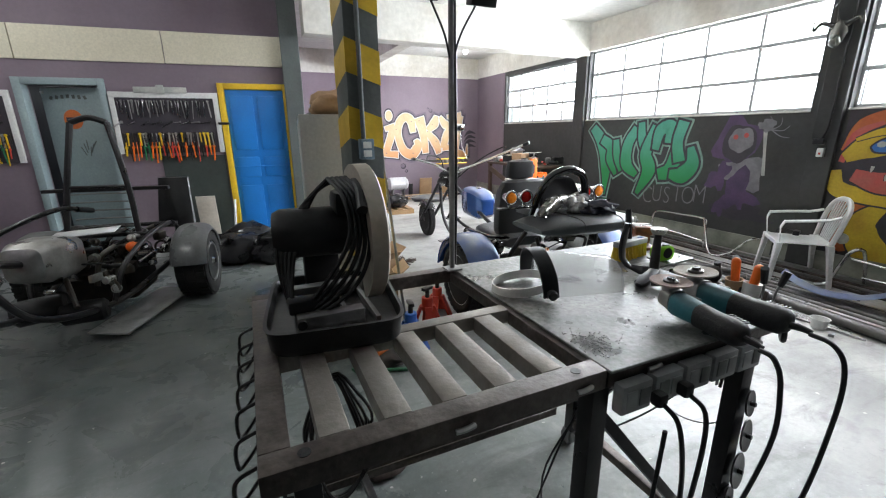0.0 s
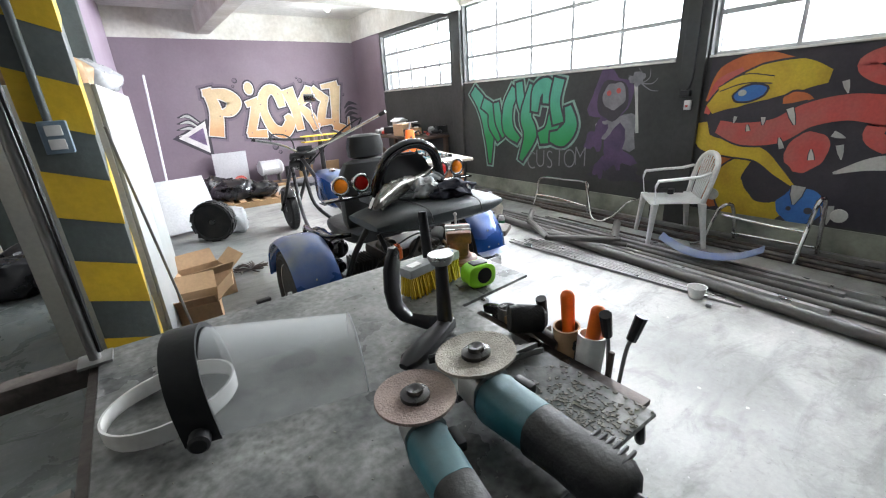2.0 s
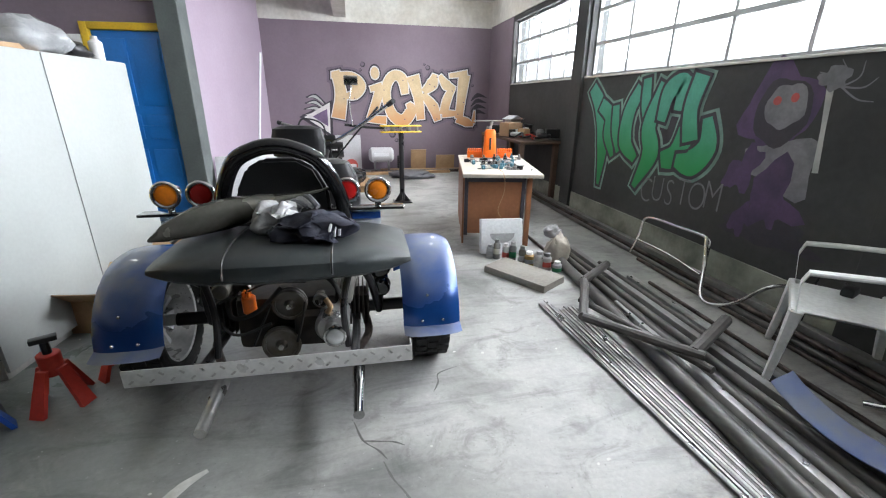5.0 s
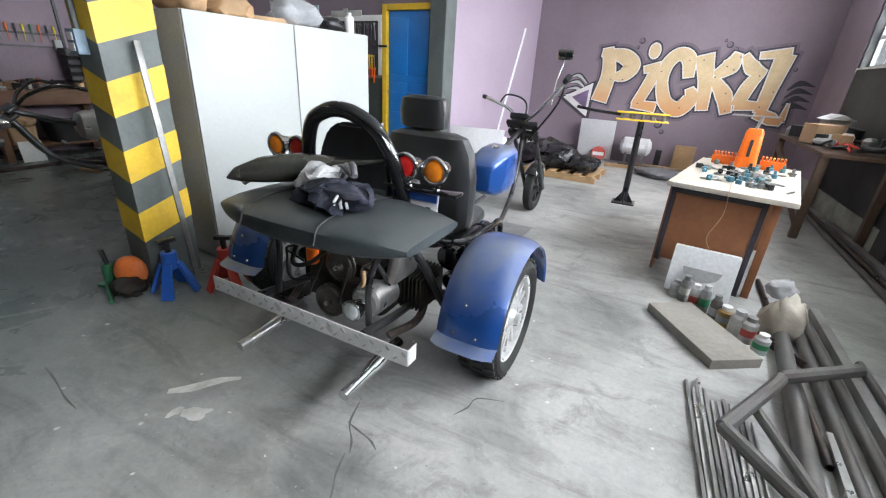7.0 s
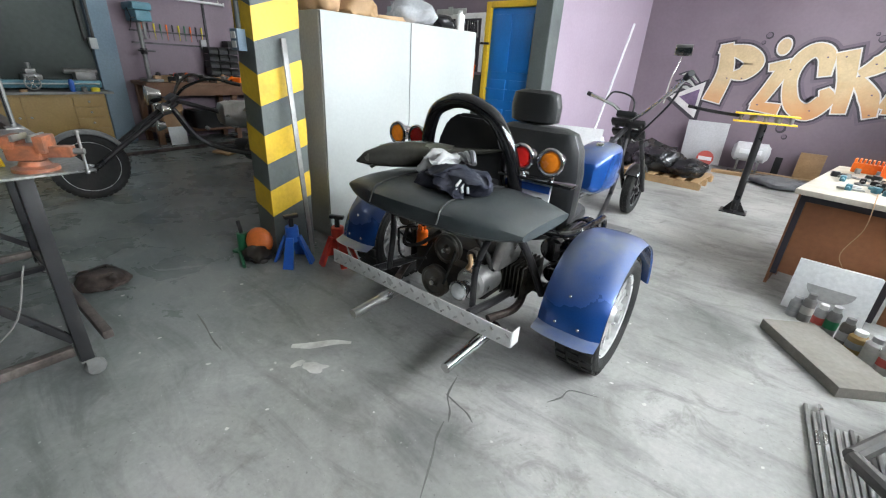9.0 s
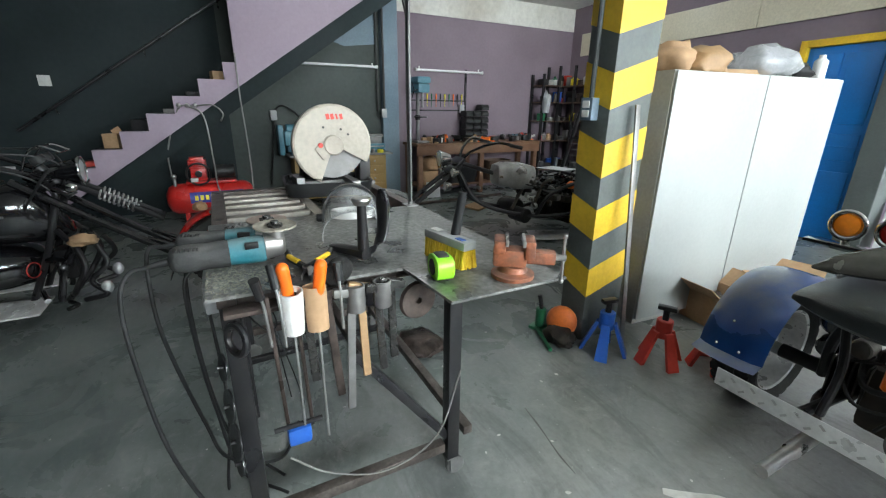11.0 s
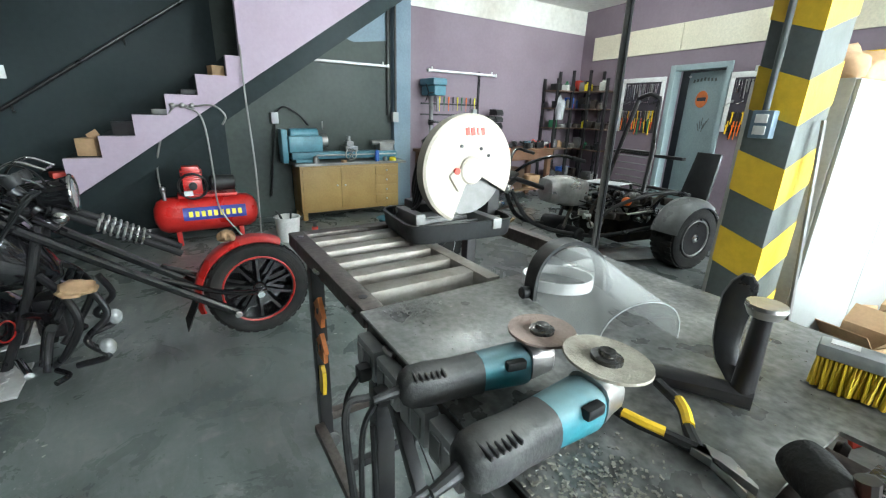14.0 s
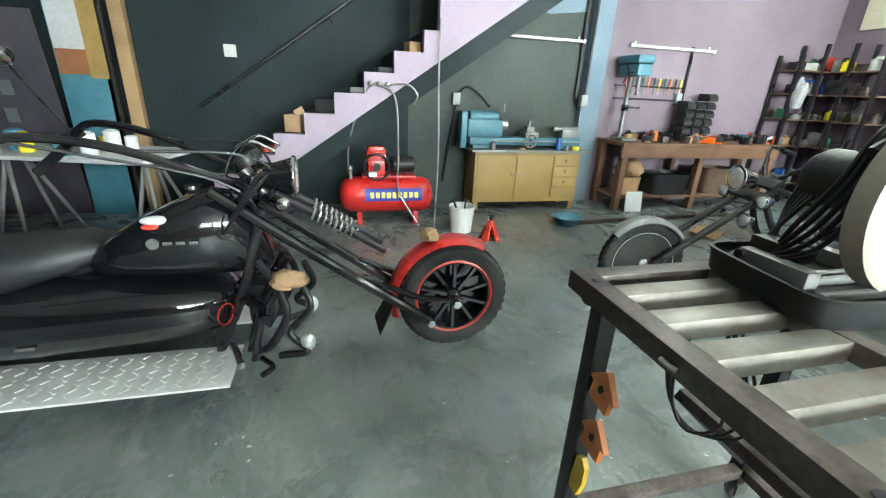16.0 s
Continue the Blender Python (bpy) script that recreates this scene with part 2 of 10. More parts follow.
mk("chrome", (0.74, 0.74, 0.74), 0.14, metal=1.0, col2=(0.5, 0.49, 0.47), s1=10, amt=0.5, bump=0.02, rvar=0.15)
mk("bright_steel", (0.50, 0.50, 0.49), 0.34, metal=0.9, col2=(0.32, 0.30, 0.28), s1=8, amt=0.6, bump=0.06)
mk("dull_steel", (0.24, 0.24, 0.235), 0.48, metal=0.6, col2=(0.13, 0.12, 0.11), s1=6, amt=0.6, bump=0.1)
mk("blue_metallic", (0.010, 0.065, 0.27), 0.24, metal=0.35, col2=(0.009, 0.05, 0.22), s1=3, s2=200, amt=0.4, coat=0.8, bump=0.015, rvar=0.1, dust=0.85, dustcol=(0.22, 0.23, 0.245))
mk("vinyl", (0.020, 0.026, 0.028), 0.40, col2=(0.034, 0.041, 0.043), s1=4, s2=90, amt=0.6, bump=0.15, bs=260, dust=0.10)
mk("leather", (0.015, 0.016, 0.017), 0.42, col2=(0.03, 0.03, 0.03), s1=5, s2=120, amt=0.5, bump=0.2, bs=220, dust=0.06)

# ---- mesh helpers ----


def thing(name, label, category, at=(0, 0, 0), group="", rz=0.0):
    o = new(name)
    o.empty_display_size = 0.1
    o.matrix_world = pose(*at, 0, 0, rz)
    return tagged(o, label, category, group)


def mesh_of(name, bm, material, smooth=True, sharp=35):
    bmesh.ops.recalc_face_normals(bm, faces=bm.faces)
    me = bpy.data.meshes.new(name)
    bm.to_mesh(me)
    bm.free()
    for m in material if isinstance(material, (list, tuple)) else [material]:
        me.materials.append(M[m])
    if smooth:
        me.polygons.foreach_set("use_smooth", [True] * len(me.polygons))
        me.set_sharp_from_angle(angle=radians(sharp))
    return me


def part(name, bm, material, parent, label="", smooth=True, sharp=35):
    o = new(name, mesh_of(name, bm, material, smooth, sharp))
    o.parent = parent
    return tagged(o, label)


def solo(name, bm, material, label, category, group="", kind="", smooth=True, m=None, sharp=35):
    """A thing that is one mesh."""
    o = new(name, mesh_of(name, bm, material, smooth, sharp))
    if m is not None:
        o.matrix_world = m
    return tagged(o, label, category, group, kind)


def B():
    return bmesh.new()


def box(bm, c, s, rot=(0, 0, 0), bev=0.0, m=None, mi=0):
    """A box of size s round c, with softened edges."""
    g = bmesh.ops.create_cube(bm, size=1)
    vs = g["verts"]
    if bev:
        for v in vs:
            v.co = Vector((v.co.x * s[0], v.co.y * s[1], v.co.z * s[2]))
        es = list({e for v in vs for e in v.link_edges})
        r = bmesh.ops.bevel(bm, geom=es, offset=min(bev, min(s) * 0.45), segments=2, affect="EDGES", profile=0.6)
        vs = list({v for f in r["faces"] for v in f.verts} | {v for v in vs if v.is_valid})
        t = (m or Matrix()) @ pose(*c, *rot)
    else:
        t = (m or Matrix()) @ pose(*c, *rot) @ Matrix.Diagonal((*s, 1))
    bmesh.ops.transform(bm, matrix=t, verts=vs)
    if mi:
        for f in {f for v in vs for f in v.link_faces}:
            f.material_index = mi
    return vs


def span(bm, lo, hi, bev=0.0, mi=0):
    return box(bm, [(a + b) / 2 for a, b in zip(lo, hi)], [abs(b - a) for a, b in zip(lo, hi)], bev=bev, mi=mi)


def axis_matrix(p0, p1):
    p0, p1 = Vector(p0), Vector(p1)
    return Matrix.Translation(p0) @ (p1 - p0).to_track_quat("Z", "Y").to_matrix().to_4x4()


def lathe(bm, profile, p0=(0, 0, 0), p1=(0, 0, 1), seg=20, mi=0, arc=360.0, start=0.0):
    """Turns (radius, height) pairs round the axis from p0 towards p1."""
    t = axis_matrix(p0, p1)
    full = arc >= 360
    n = seg if full else seg + 1
    rings = []
    for r, h in profile:
        rings.append([bm.verts.new(t @ Vector((r * math.cos(radians(start + arc * k / seg)), r * math.sin(radians(start + arc * k / seg)), h))) for k in range(n)])
    for a, b in zip(rings, rings[1:]):
        for k in range(seg):
            j = (k + 1) % n
            f = bm.faces.new((a[k], a[j], b[j], b[k]))
            f.material_index = mi
    if full:
        for ring, (r, h) in ((rings[0], profile[0]), (rings[-1], profile[-1])):
            if r > 1e-5:
                f = bm.faces.new(ring)
                f.material_index = mi
    bmesh.ops.remove_doubles(bm, verts=[v for ring in rings for v in ring], dist=1e-6)


def cyl(bm, p0, p1, r, r1=None, seg=16, bev=0.0, mi=0):
    r1 = r if r1 is None else r1
    h = (Vector(p1) - Vector(p0)).length
    b = min(bev, h * 0.4, r * 0.6)
    prof = [(r, 0), (r1, h)] if not b else [(r - b, 0), (r, b), (r1, h - b), (r1 - b, h)]
    lathe(bm, prof, p0, p1, seg, mi)


def smooth_path(pts, n=6):
    pts = [Vector(p) for p in pts]
    if len(pts) < 3:
        return pts
    out = []
    q = [pts[0] * 2 - pts[1]] + pts + [pts[-1] * 2 - pts[-2]]
    for i in range(1, len(q) - 2):
        a, b, c, d = q[i - 1:i + 3]
        for k in range(n):
            t = k / n
            out.append(0.5 * (2 * b + (c - a) * t + (2 * a - 5 * b + 4 * c - d) * t * t + (3 * b - a - 3 * c + d) * t ** 3))
    return out + [pts[-1]]


def tube(bm, pts, r, seg=8, n=6, mi=0, soft=True):
    """A round bar along a curve; r may be one radius or one for each end."""
    path = smooth_path(pts, n) if soft else [Vector(p) for p in pts]
    ra, rb = r if isinstance(r, (tuple, list)) else (r, r)
    up = None
    rings = []
    for i, p in enumerate(path):
        d = (path[min(i + 1, len(path) - 1)] - path[max(i - 1, 0)]).normalized()
        if up is None:
            up = d.orthogonal().normalized()
        up = (up - d * up.dot(d))
        up = up.normalized() if up.length > 1e-6 else d.orthogonal().normalized()
        side = d.cross(up)
        rr = ra + (rb - ra) * i / max(1, len(path) - 1)
        rings.append([bm.verts.new(p + (up * math.cos(2 * math.pi * k / seg) + side * math.sin(2 * math.pi * k / seg)) * rr) for k in range(seg)])
    for a, b in zip(rings, rings[1:]):
        for k in range(seg):
            f = bm.faces.new((a[k], a[(k + 1) % seg], b[(k + 1) % seg], b[k]))
            f.material_index = mi
    for ring in (rings[0], rings[-1]):
        bm.faces.new(ring).material_index = mi


def ball(bm, c, r, seg=16, rings=10, m=None, mi=0):
    s = r if isinstance(r, (tuple, list)) else (r, r, r)
    g = bmesh.ops.create_uvsphere(bm, u_segments=seg, v_segments=rings, radius=1)
    bmesh.ops.transform(bm, matrix=(m or Matrix()) @ Matrix.Translation(c) @ Matrix.Diagonal((*s, 1)), verts=g["verts"])
    if mi:
        for f in {f for v in g["verts"] for f in v.link_faces}:
            f.material_index = mi
    return g["verts"]


def prism(bm, pts, depth, m=None, mi=0):
    """A flat outline (x, y) given thickness along z, laid by m."""
    t = m or Matrix()
    lo = [bm.verts.new(t @ Vector((x, y, 0))) for x, y in pts]
    hi = [bm.verts.new(t @ Vector((x, y, depth))) for x, y in pts]
    fs = [bm.faces.new(lo[::-1]), bm.faces.new(hi)]
    for i in range(len(pts)):
        j = (i + 1) % len(pts)
        fs.append(bm.faces.new((lo[i], lo[j], hi[j], hi[i])))
    for f in fs:
        f.material_index = mi
    return lo + hi


def torus(bm, c, R, r, axis=(1, 0, 0), seg=32, ring=10, mi=0):
    t = axis_matrix(c, Vector(c) + Vector(axis))
    rows = []
    for i in range(seg):
        a = 2 * math.pi * i / seg
        rows.append([bm.verts.new(t @ Vector(((R + r * math.cos(2 * math.pi * k / ring)) * math.cos(a), (R + r * math.cos(2 * math.pi * k / ring)) * math.sin(a), r * math.sin(2 * math.pi * k / ring)))) for k in range(ring)])
    for i in range(seg):
        for k in range(ring):
            f = bm.faces.new((rows[i][k], rows[(i + 1) % seg][k], rows[(i + 1) % seg][(k + 1) % ring], rows[i][(k + 1) % ring]))
            f.material_index = mi


def loft(bm, rings, close=True, mi=0):
    """Skins rings of points, one after another."""
    vv = [[bm.verts.new(p) for p in ring] for ring in rings]
    n = len(vv[0])
    for a, b in zip(vv, vv[1:]):
        for k in range(n):
            bm.faces.new((a[k], a[(k + 1) % n], b[(k + 1) % n], b[k])).material_index = mi
    if close:
        bm.faces.new(vv[0][::-1]).material_index = mi
        bm.faces.new(vv[-1]).material_index = mi


def oval(c, rx, rz, n=16, power=2.0, ax=(1, 0, 0), az=(0, 0, 1)):
    """A ring of points, round to boxy with growing power."""
    out = []
    for k in range(n):
        a = 2 * math.pi * k / n
        ca, sa = math.cos(a), math.sin(a)
        u = math.copysign(abs(ca) ** (2 / power), ca) * rx
        v = math.copysign(abs(sa) ** (2 / power), sa) * rz
        out.append(Vector(c) + Vector(ax) * u + Vector(az) * v)
    return out


def crumple(bm, amp, scale, seed=0.0):
    for v in bm.verts:
        v.co += noise.noise_vector(v.co * scale + Vector((seed, seed, seed))) * amp


def setting(name, bm, material, label, category):
    return solo(name, bm, material, label, category, kind="structure", smooth=False)


# ---- the hall ----
CEIL, EAST, NORTH, WEST, SOUTH = 3.25, 5.68, 10.27, -4.23, -3.6
DOORWALL = pose(0.95, 6.97, 0, 0, 0, -6.0)

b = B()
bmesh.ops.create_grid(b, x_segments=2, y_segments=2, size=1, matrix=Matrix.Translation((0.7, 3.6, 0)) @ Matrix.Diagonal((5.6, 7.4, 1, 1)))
setting("floor", b, "floor_concrete", "worn grey painted concrete floor, darkened westward, with dust and dark blotches", "floor")

b = B()
span(b, (-4.9, -3.8, CEIL), (6.1, 10.6, CEIL + 0.15))
setting("ceiling", b, "ceiling_paint", "white painted concrete ceiling with grey stains", "ceiling")

b = B()
span(b, (1.0, 6.37, 2.74), (EAST, 6.66, CEIL))
span(b, (2.56, 6.66, 2.86), (2.78, NORTH, CEIL))
setting("beam", b, "white_plaster", "white plastered concrete ceiling beams with stains", "beam")

# east wall with its window openings
b = B()
X0, X1 = EAST, EAST + 0.22
span(b, (X0, SOUTH, 0), (X1, NORTH, 1.70))
for y0, y1 in ((SOUTH, 0.75), (2.68, 3.0), (6.35, 6.66), (8.98, NORTH)):
    span(b, (X0, y0, 1.70), (X1, y1, 2.80))
span(b, (X0, 6.66, 2.72), (X1, 8.98, 2.80))
setting("wall_east", b, "mural_grey", "dark grey painted brick wall below tall windows", "wall")
b = B()
span(b, (X0 - 0.02, SOUTH, 2.80), (X1, NORTH, CEIL))
setting("wall_east_upper", b, "white_plaster", "rough whitish concrete lintel above the windows", "wall")
for n, (y0, y1) in enumerate(((2.70, 2.92), (6.38, 6.64))):
    b = B()
    span(b, (X0 - 0.05, y0, 0), (X0 - 0.003, y1, CEIL), bev=0.008)
    setting(f"pillar_{n + 1}", b, "mural_grey", "dark grey concrete wall pillar", "pillar")
b = B()
span(b, (X0 - 0.015, SOUTH, 0), (X0 - 0.001, NORTH, 0.24))
setting("baseboard", b, "base_stain", "stained flaking strip along the wall's foot", "baseboard")

b = B()
span(b, (1.0, NORTH, 0), (X1, NORTH + 0.2, 2.78))
setting("wall_north", b, "purple_wall", "dusty purple painted wall", "wall")
b = B()
span(b, (1.0, NORTH - 0.01, 2.78), (X1, NORTH + 0.2, CEIL))
setting("wall_north_upper", b, "white_plaster", "bare stained whitish wall strip under the ceiling", "wall")
b = B()
span(b, (EAST - 0.012, 9.02, 0), (EAST - 0.002, NORTH - 0.002, CEIL))
setting("wall_northeast", b, "purple_wall", "dusty purple wall strip beside the window", "wall")

# side wall that runs back from the blue door's wall
b = B()
SIDE = Matrix.Translation((0.95, 6.97, 0)) @ Matrix.Rotation(radians(-4.6), 4, "Z")
box(b, (-0.1, 1.75, CEIL / 2), (0.2, 3.3, CEIL), m=SIDE)
setting("wall_side", b, "pale_purple", "pale purple painted side wall", "wall")
b = B()
box(b, (-0.085, 0.02, CEIL / 2), (0.24, 0.26, CEIL), m=SIDE, bev=0.01)
setting("pillar_3", b, "column_grey", "dark grey corner pillar with faded chalk lettering", "pillar")

# wall with the two doors, in its own turned frame
b = B()
segs = [(-5.6, -3.19, 0, CEIL), (-3.19, -2.38, 2.16, CEIL), (-2.38, -1.0, 0, CEIL), (-1.0, -0.22, 2.15, CEIL), (-0.22, -0.2, 0, CEIL)]
for u0, u1, z0, z1 in segs:
    box(b, ((u0 + u1) / 2, 0.1, (z0 + z1) / 2), (u1 - u0, 0.2, z1 - z0), m=DOORWALL)
setting("wall_doors", b, "purple_wall", "dusty purple wall with a blue and a grey door", "wall")

# west wall: dark green, a blue-grey pillar, then purple
b = B()
span(b, (WEST - 0.2, SOUTH, 0), (WEST, 1.25, CEIL))
setting("wall_west_south", b, "dark_green_wall", "dark green-grey painted wall behind the stairs", "wall")
b = B()
span(b, (WEST - 0.2, 1.25, 0), (WEST - 0.004, 3.5, CEIL))
setting("wall_west_middle", b, "olive_wall", "dark olive-grey wall with patchy paint", "wall")
b = B()
span(b, (WEST - 0.2, 3.5, 0), (WEST + 0.09, 3.78, CEIL), bev=0.01)
setting("pillar_4", b, "blue_grey_wall", "blue-grey painted wall pillar", "pillar")
b = B()
span(b, (WEST - 0.2, 3.78, 0), (WEST, 8.0, 2.86))
setting("wall_west_north", b, "purple_wall", "dusty purple wall above the workbench", "wall")
b = B()
span(b, (WEST - 0.2, 3.78, 2.86), (WEST + 0.01, 8.0, CEIL))
setting("wall_west_upper", b, "white_plaster", "bare stained whitish wall strip", "wall")
b = B()
span(b, (WEST - 0.2, SOUTH - 0.2, 0), (X1, SOUTH, CEIL))
setting("wall_south", b, "dark_green_wall", "plain dark wall", "wall")
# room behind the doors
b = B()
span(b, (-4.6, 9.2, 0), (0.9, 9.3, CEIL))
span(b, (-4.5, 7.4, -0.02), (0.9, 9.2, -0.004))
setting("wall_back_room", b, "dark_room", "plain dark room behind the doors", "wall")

# free-standing column with hazard stripes
CX0, CX1, CY0, CY1 = 0.745, 0.945, 2.945, 3.265
column = thing("column", "square concrete column with yellow and dark grey hazard stripes", "column", ((CX0 + CX1) / 2, (CY0 + CY1) / 2, 0))
tagged(column, kind="structure")
b = B()
span(b, (-0.1, -0.16, 0), (0.1, 0.16, CEIL), bev=0.006)
part("shaft", b, "column_grey", column)


def stripe(z):
    """A chevron band round the column that dips at its south-east edge."""
    b = B()
    hx, hy, h, d, e = 0.102, 0.162, 0.185, 0.07, 0.10
    for a0, a1, da, db in (((-hx, -hy), (hx, -hy), d, 0), ((hx, -hy), (hx, hy), 0, e), ((hx, hy), (-hx, hy), e, 0), ((-hx, hy), (-hx, -hy), 0, d)):
        vs = [b.verts.new((x * k, y * k, z + dz)) for (x, y), dz0 in ((a0, da), (a1, db)) for dz in (dz0, dz0 + h) for k in (1.0,)]
        b.faces.new((vs[0], vs[2], vs[3], vs[1]))
    part("stripe", b, "stripe_yellow", column, smooth=False)


for k in range(6):
    stripe(0.306 + 0.37 * k)

# stairs along the west wall, rising northwards
b = B()
RISE, GO = 0.19, 0.277
prof = []
y, z = -1.27, 0.0
outline = [(y, z)]
for k in range(10):
    z += RISE
    outline.append((y, z))
    y += GO
    outline.append((y, z))
outline[-1] = (1.36, 1.9)
outline += [(1.36, CEIL), (3.72, CEIL)]
outline += [(-0.7, 0.22), (-0.98, 0.0)]
prism(b, [(p[0], p[1]) for p in outline], 0.1, Matrix(((0, 0, 1, -3.28), (1, 0, 0, 0), (0, 1, 0, 0), (0, 0, 0, 1))))
setting("stair_stringer", b, "pale_purple", "pale purple stepped side of a concrete staircase", "stairs")
stairs = thing("stairs", "concrete staircase with dark treads along the wall", "stairs")
tagged(stairs, kind="structure")
for k in range(10):
    b = B()
    y0 = -1.27 + GO * k
    span(b, (WEST, y0, RISE * (k + 1) - 0.04), (-3.285, y0 + GO + 0.02, RISE * (k + 1)), bev=0.004)
    span(b, (WEST, y0, RISE * k), (-3.285, y0 + 0.03, RISE * (k + 1) - 0.04))
    part("tread", b, "dark_green_wall", stairs)
b = B()
loft(b, [[Vector((x, yy, zz)) for x, yy, zz in ((WEST, -0.98, 0), (-3.285, -0.98, 0), (-3.285, -0.72, 0), (WEST, -0.72, 0))],
         [Vector((x, yy, zz)) for x, yy, zz in ((WEST, 3.3, 3.0), (-3.285, 3.3, 3.0), (-3.285, 3.7, 3.0), (WEST, 3.7, 3.0))]])
part("soffit", b, "dark_green_wall", stairs)

# ---- welding table and what stands on it ----
mk("cream_paint", (0.44, 0.40, 0.33), 0.5, col2=(0.36, 0.32, 0.26), s1=4, s2=50, amt=0.5, bump=0.03)
mk("teal_plastic", (0.025, 0.16, 0.20), 0.5, col2=(0.06, 0.15, 0.17), s1=9, s2=80, amt=0.8, bump=0.06, dust=0.5)
mk("grip_black", (0.022, 0.023, 0.024), 0.6, col2=(0.075, 0.075, 0.072), s1=14, s2=90, amt=0.6, bump=0.2, dust=0.25, spec=0.3)
mk("clear_visor", (0.80, 0.83, 0.83), 0.10, alpha=0.24, col2=(0.6, 0.62, 0.62), s1=9, amt=0.5, bump=0.01, rvar=0.15)
mk("white_plastic", (0.72, 0.72, 0.70), 0.45, col2=(0.58, 0.57, 0.54), s1=6, amt=0.5, bump=0.03)
mk("grey_plastic", (0.33, 0.34, 0.34), 0.5, col2=(0.24, 0.24, 0.24), s1=7, amt=0.5, bump=0.03)
mk("slot_grey", (0.20, 0.21, 0.205), 0.6, col2=(0.13, 0.13, 0.13), s1=9, amt=0.5, bump=0.02)
mk("engine_grime", (0.09, 0.088, 0.085), 0.3, metal=0.8, col2=(0.03, 0.03, 0.03), s1=30, amt=0.7, bump=0.1)
mk("art_rim", (0.42, 0.44, 0.44), 0.2, col2=(0.3, 0.31, 0.31), s1=20, amt=0.6, bump=0)
mk("pipe_like", (0.16, 0.155, 0.145), 0.5, col2=(0.2, 0.19, 0.18), s1=8, amt=0.6, bump=0)
mk("bristle_yellow", (0.62, 0.43, 0.015), 0.6, col2=(0.44, 0.30, 0.015), s1=20, amt=0.5, bump=0)
mk("lime_plastic", (0.30, 0.75, 0.03), 0.35, col2=(0.22, 0.6, 0.03), s1=8, amt=0.4, bump=0.02)
mk("orange_paint", (0.70, 0.17, 0.03), 0.5, col2=(0.42, 0.12, 0.05), s1=7, s2=50, amt=0.6, bump=0.08)
mk("orange_plastic", (0.85, 0.16, 0.01), 0.38, col2=(0.7, 0.12, 0.01), s1=8, amt=0.4, bump=0.02)
mk("vise_orange", (0.30, 0.095, 0.04), 0.5, col2=(0.10, 0.05, 0.035), s1=14, s2=60, amt=0.85, bump=0.2, dust=0.12, grain=0.2)
mk("disc_grit", (0.33, 0.25, 0.215), 0.9, col2=(0.25, 0.20, 0.18), s1=30, s2=200, amt=0.5, bump=0.4, bs=300)
mk("disc_pale", (0.36, 0.33, 0.27), 0.85, col2=(0.22, 0.20, 0.17), s1=40, s2=200, amt=0.7, bump=0.4, bs=300)
mk("grit_pale", (0.34, 0.33, 0.28), 0.9, col2=(0.20, 0.19, 0.165), s1=30, amt=0.6, bump=0.2)
mk("cardboard", (0.42, 0.27, 0.15), 0.85, col2=(0.33, 0.20, 0.11), s1=4, amt=0.5, bump=0.06)
mk("red_paint", (0.52, 0.02, 0.017), 0.3, col2=(0.40, 0.015, 0.012), s1=4, amt=0.4, coat=0.5, bump=0.02)
mk("red_print", (0.60, 0.05, 0.03), 0.5, amt=0.3)
mk("blue_paint", (0.02, 0.10, 0.42), 0.4, col2=(0.02, 0.07, 0.3), s1=6, amt=0.5)
mk("tan_wood", (0.38, 0.24, 0.12), 0.6, col2=(0.26, 0.16, 0.08), s1=5, amt=0.6, bump=0.1)

TOP = 0.985
table = thing("welding_table", "rusty steel welding table with a slatted grate and castors", "work table", (0.9, 1.4, 0))


def tpart(name, b, material, label="", smooth=True):
    """A part of the table made in world places."""
    bmesh.ops.translate(b, verts=b.verts, vec=(-0.9, -1.4, 0))
    return part(name, b, material, table, label, smooth)


def rail(name, lo, hi, material="worn_rail"):
    b = B()
    span(b, lo, hi, bev=0.004)
    return tpart(name, b, material)


rail("front_rail", (0.13, 0.98, 0.935), (0.87, 1.035, TOP))
rail("side_rail", (0.13, 1.035, 0.935), (0.185, 1.79, TOP))
rail("back_rail", (0.13, 1.79, 0.935), (0.87, 1.84, TOP))
rail("divider_rail", (0.853, 1.035, 0.935), (0.90, 1.79, TOP - 0.008))
rail("cross_rail", (0.185, 1.365, 0.94), (0.853, 1.41, TOP), "worn_bar")
for k, cx in enumerate((0.262, 0.385, 0.508, 0.632, 0.757)):
    rail("slat", (cx - 0.029, 1.036, 0.937), (cx + 0.029, 1.364, TOP - 0.001), "worn_bar")
b = B()
prism(b, [(0.872, 0.97), (1.60, 0.965), (1.603, 1.46), (1.86, 1.475), (1.862, 1.83), (0.872, 1.84)], 0.008, Matrix.Translation((0, 0, TOP - 0.008)))
bmesh.ops.bevel(b, geom=b.edges[:], offset=0.002, segments=1, affect="EDGES")
tpart("top_plate", b, "table_steel", "scratched grey steel top plate")
rail("plate_rail", (0.88, 0.985, 0.93), (1.54, 1.03, TOP - 0.009))
rail("plate_rail", (1.50, 1.03, 0.93), (1.545, 1.80, TOP - 0.009))
rail("plate_rail", (0.88, 1.785, 0.93), (1.50, 1.83, TOP - 0.009))
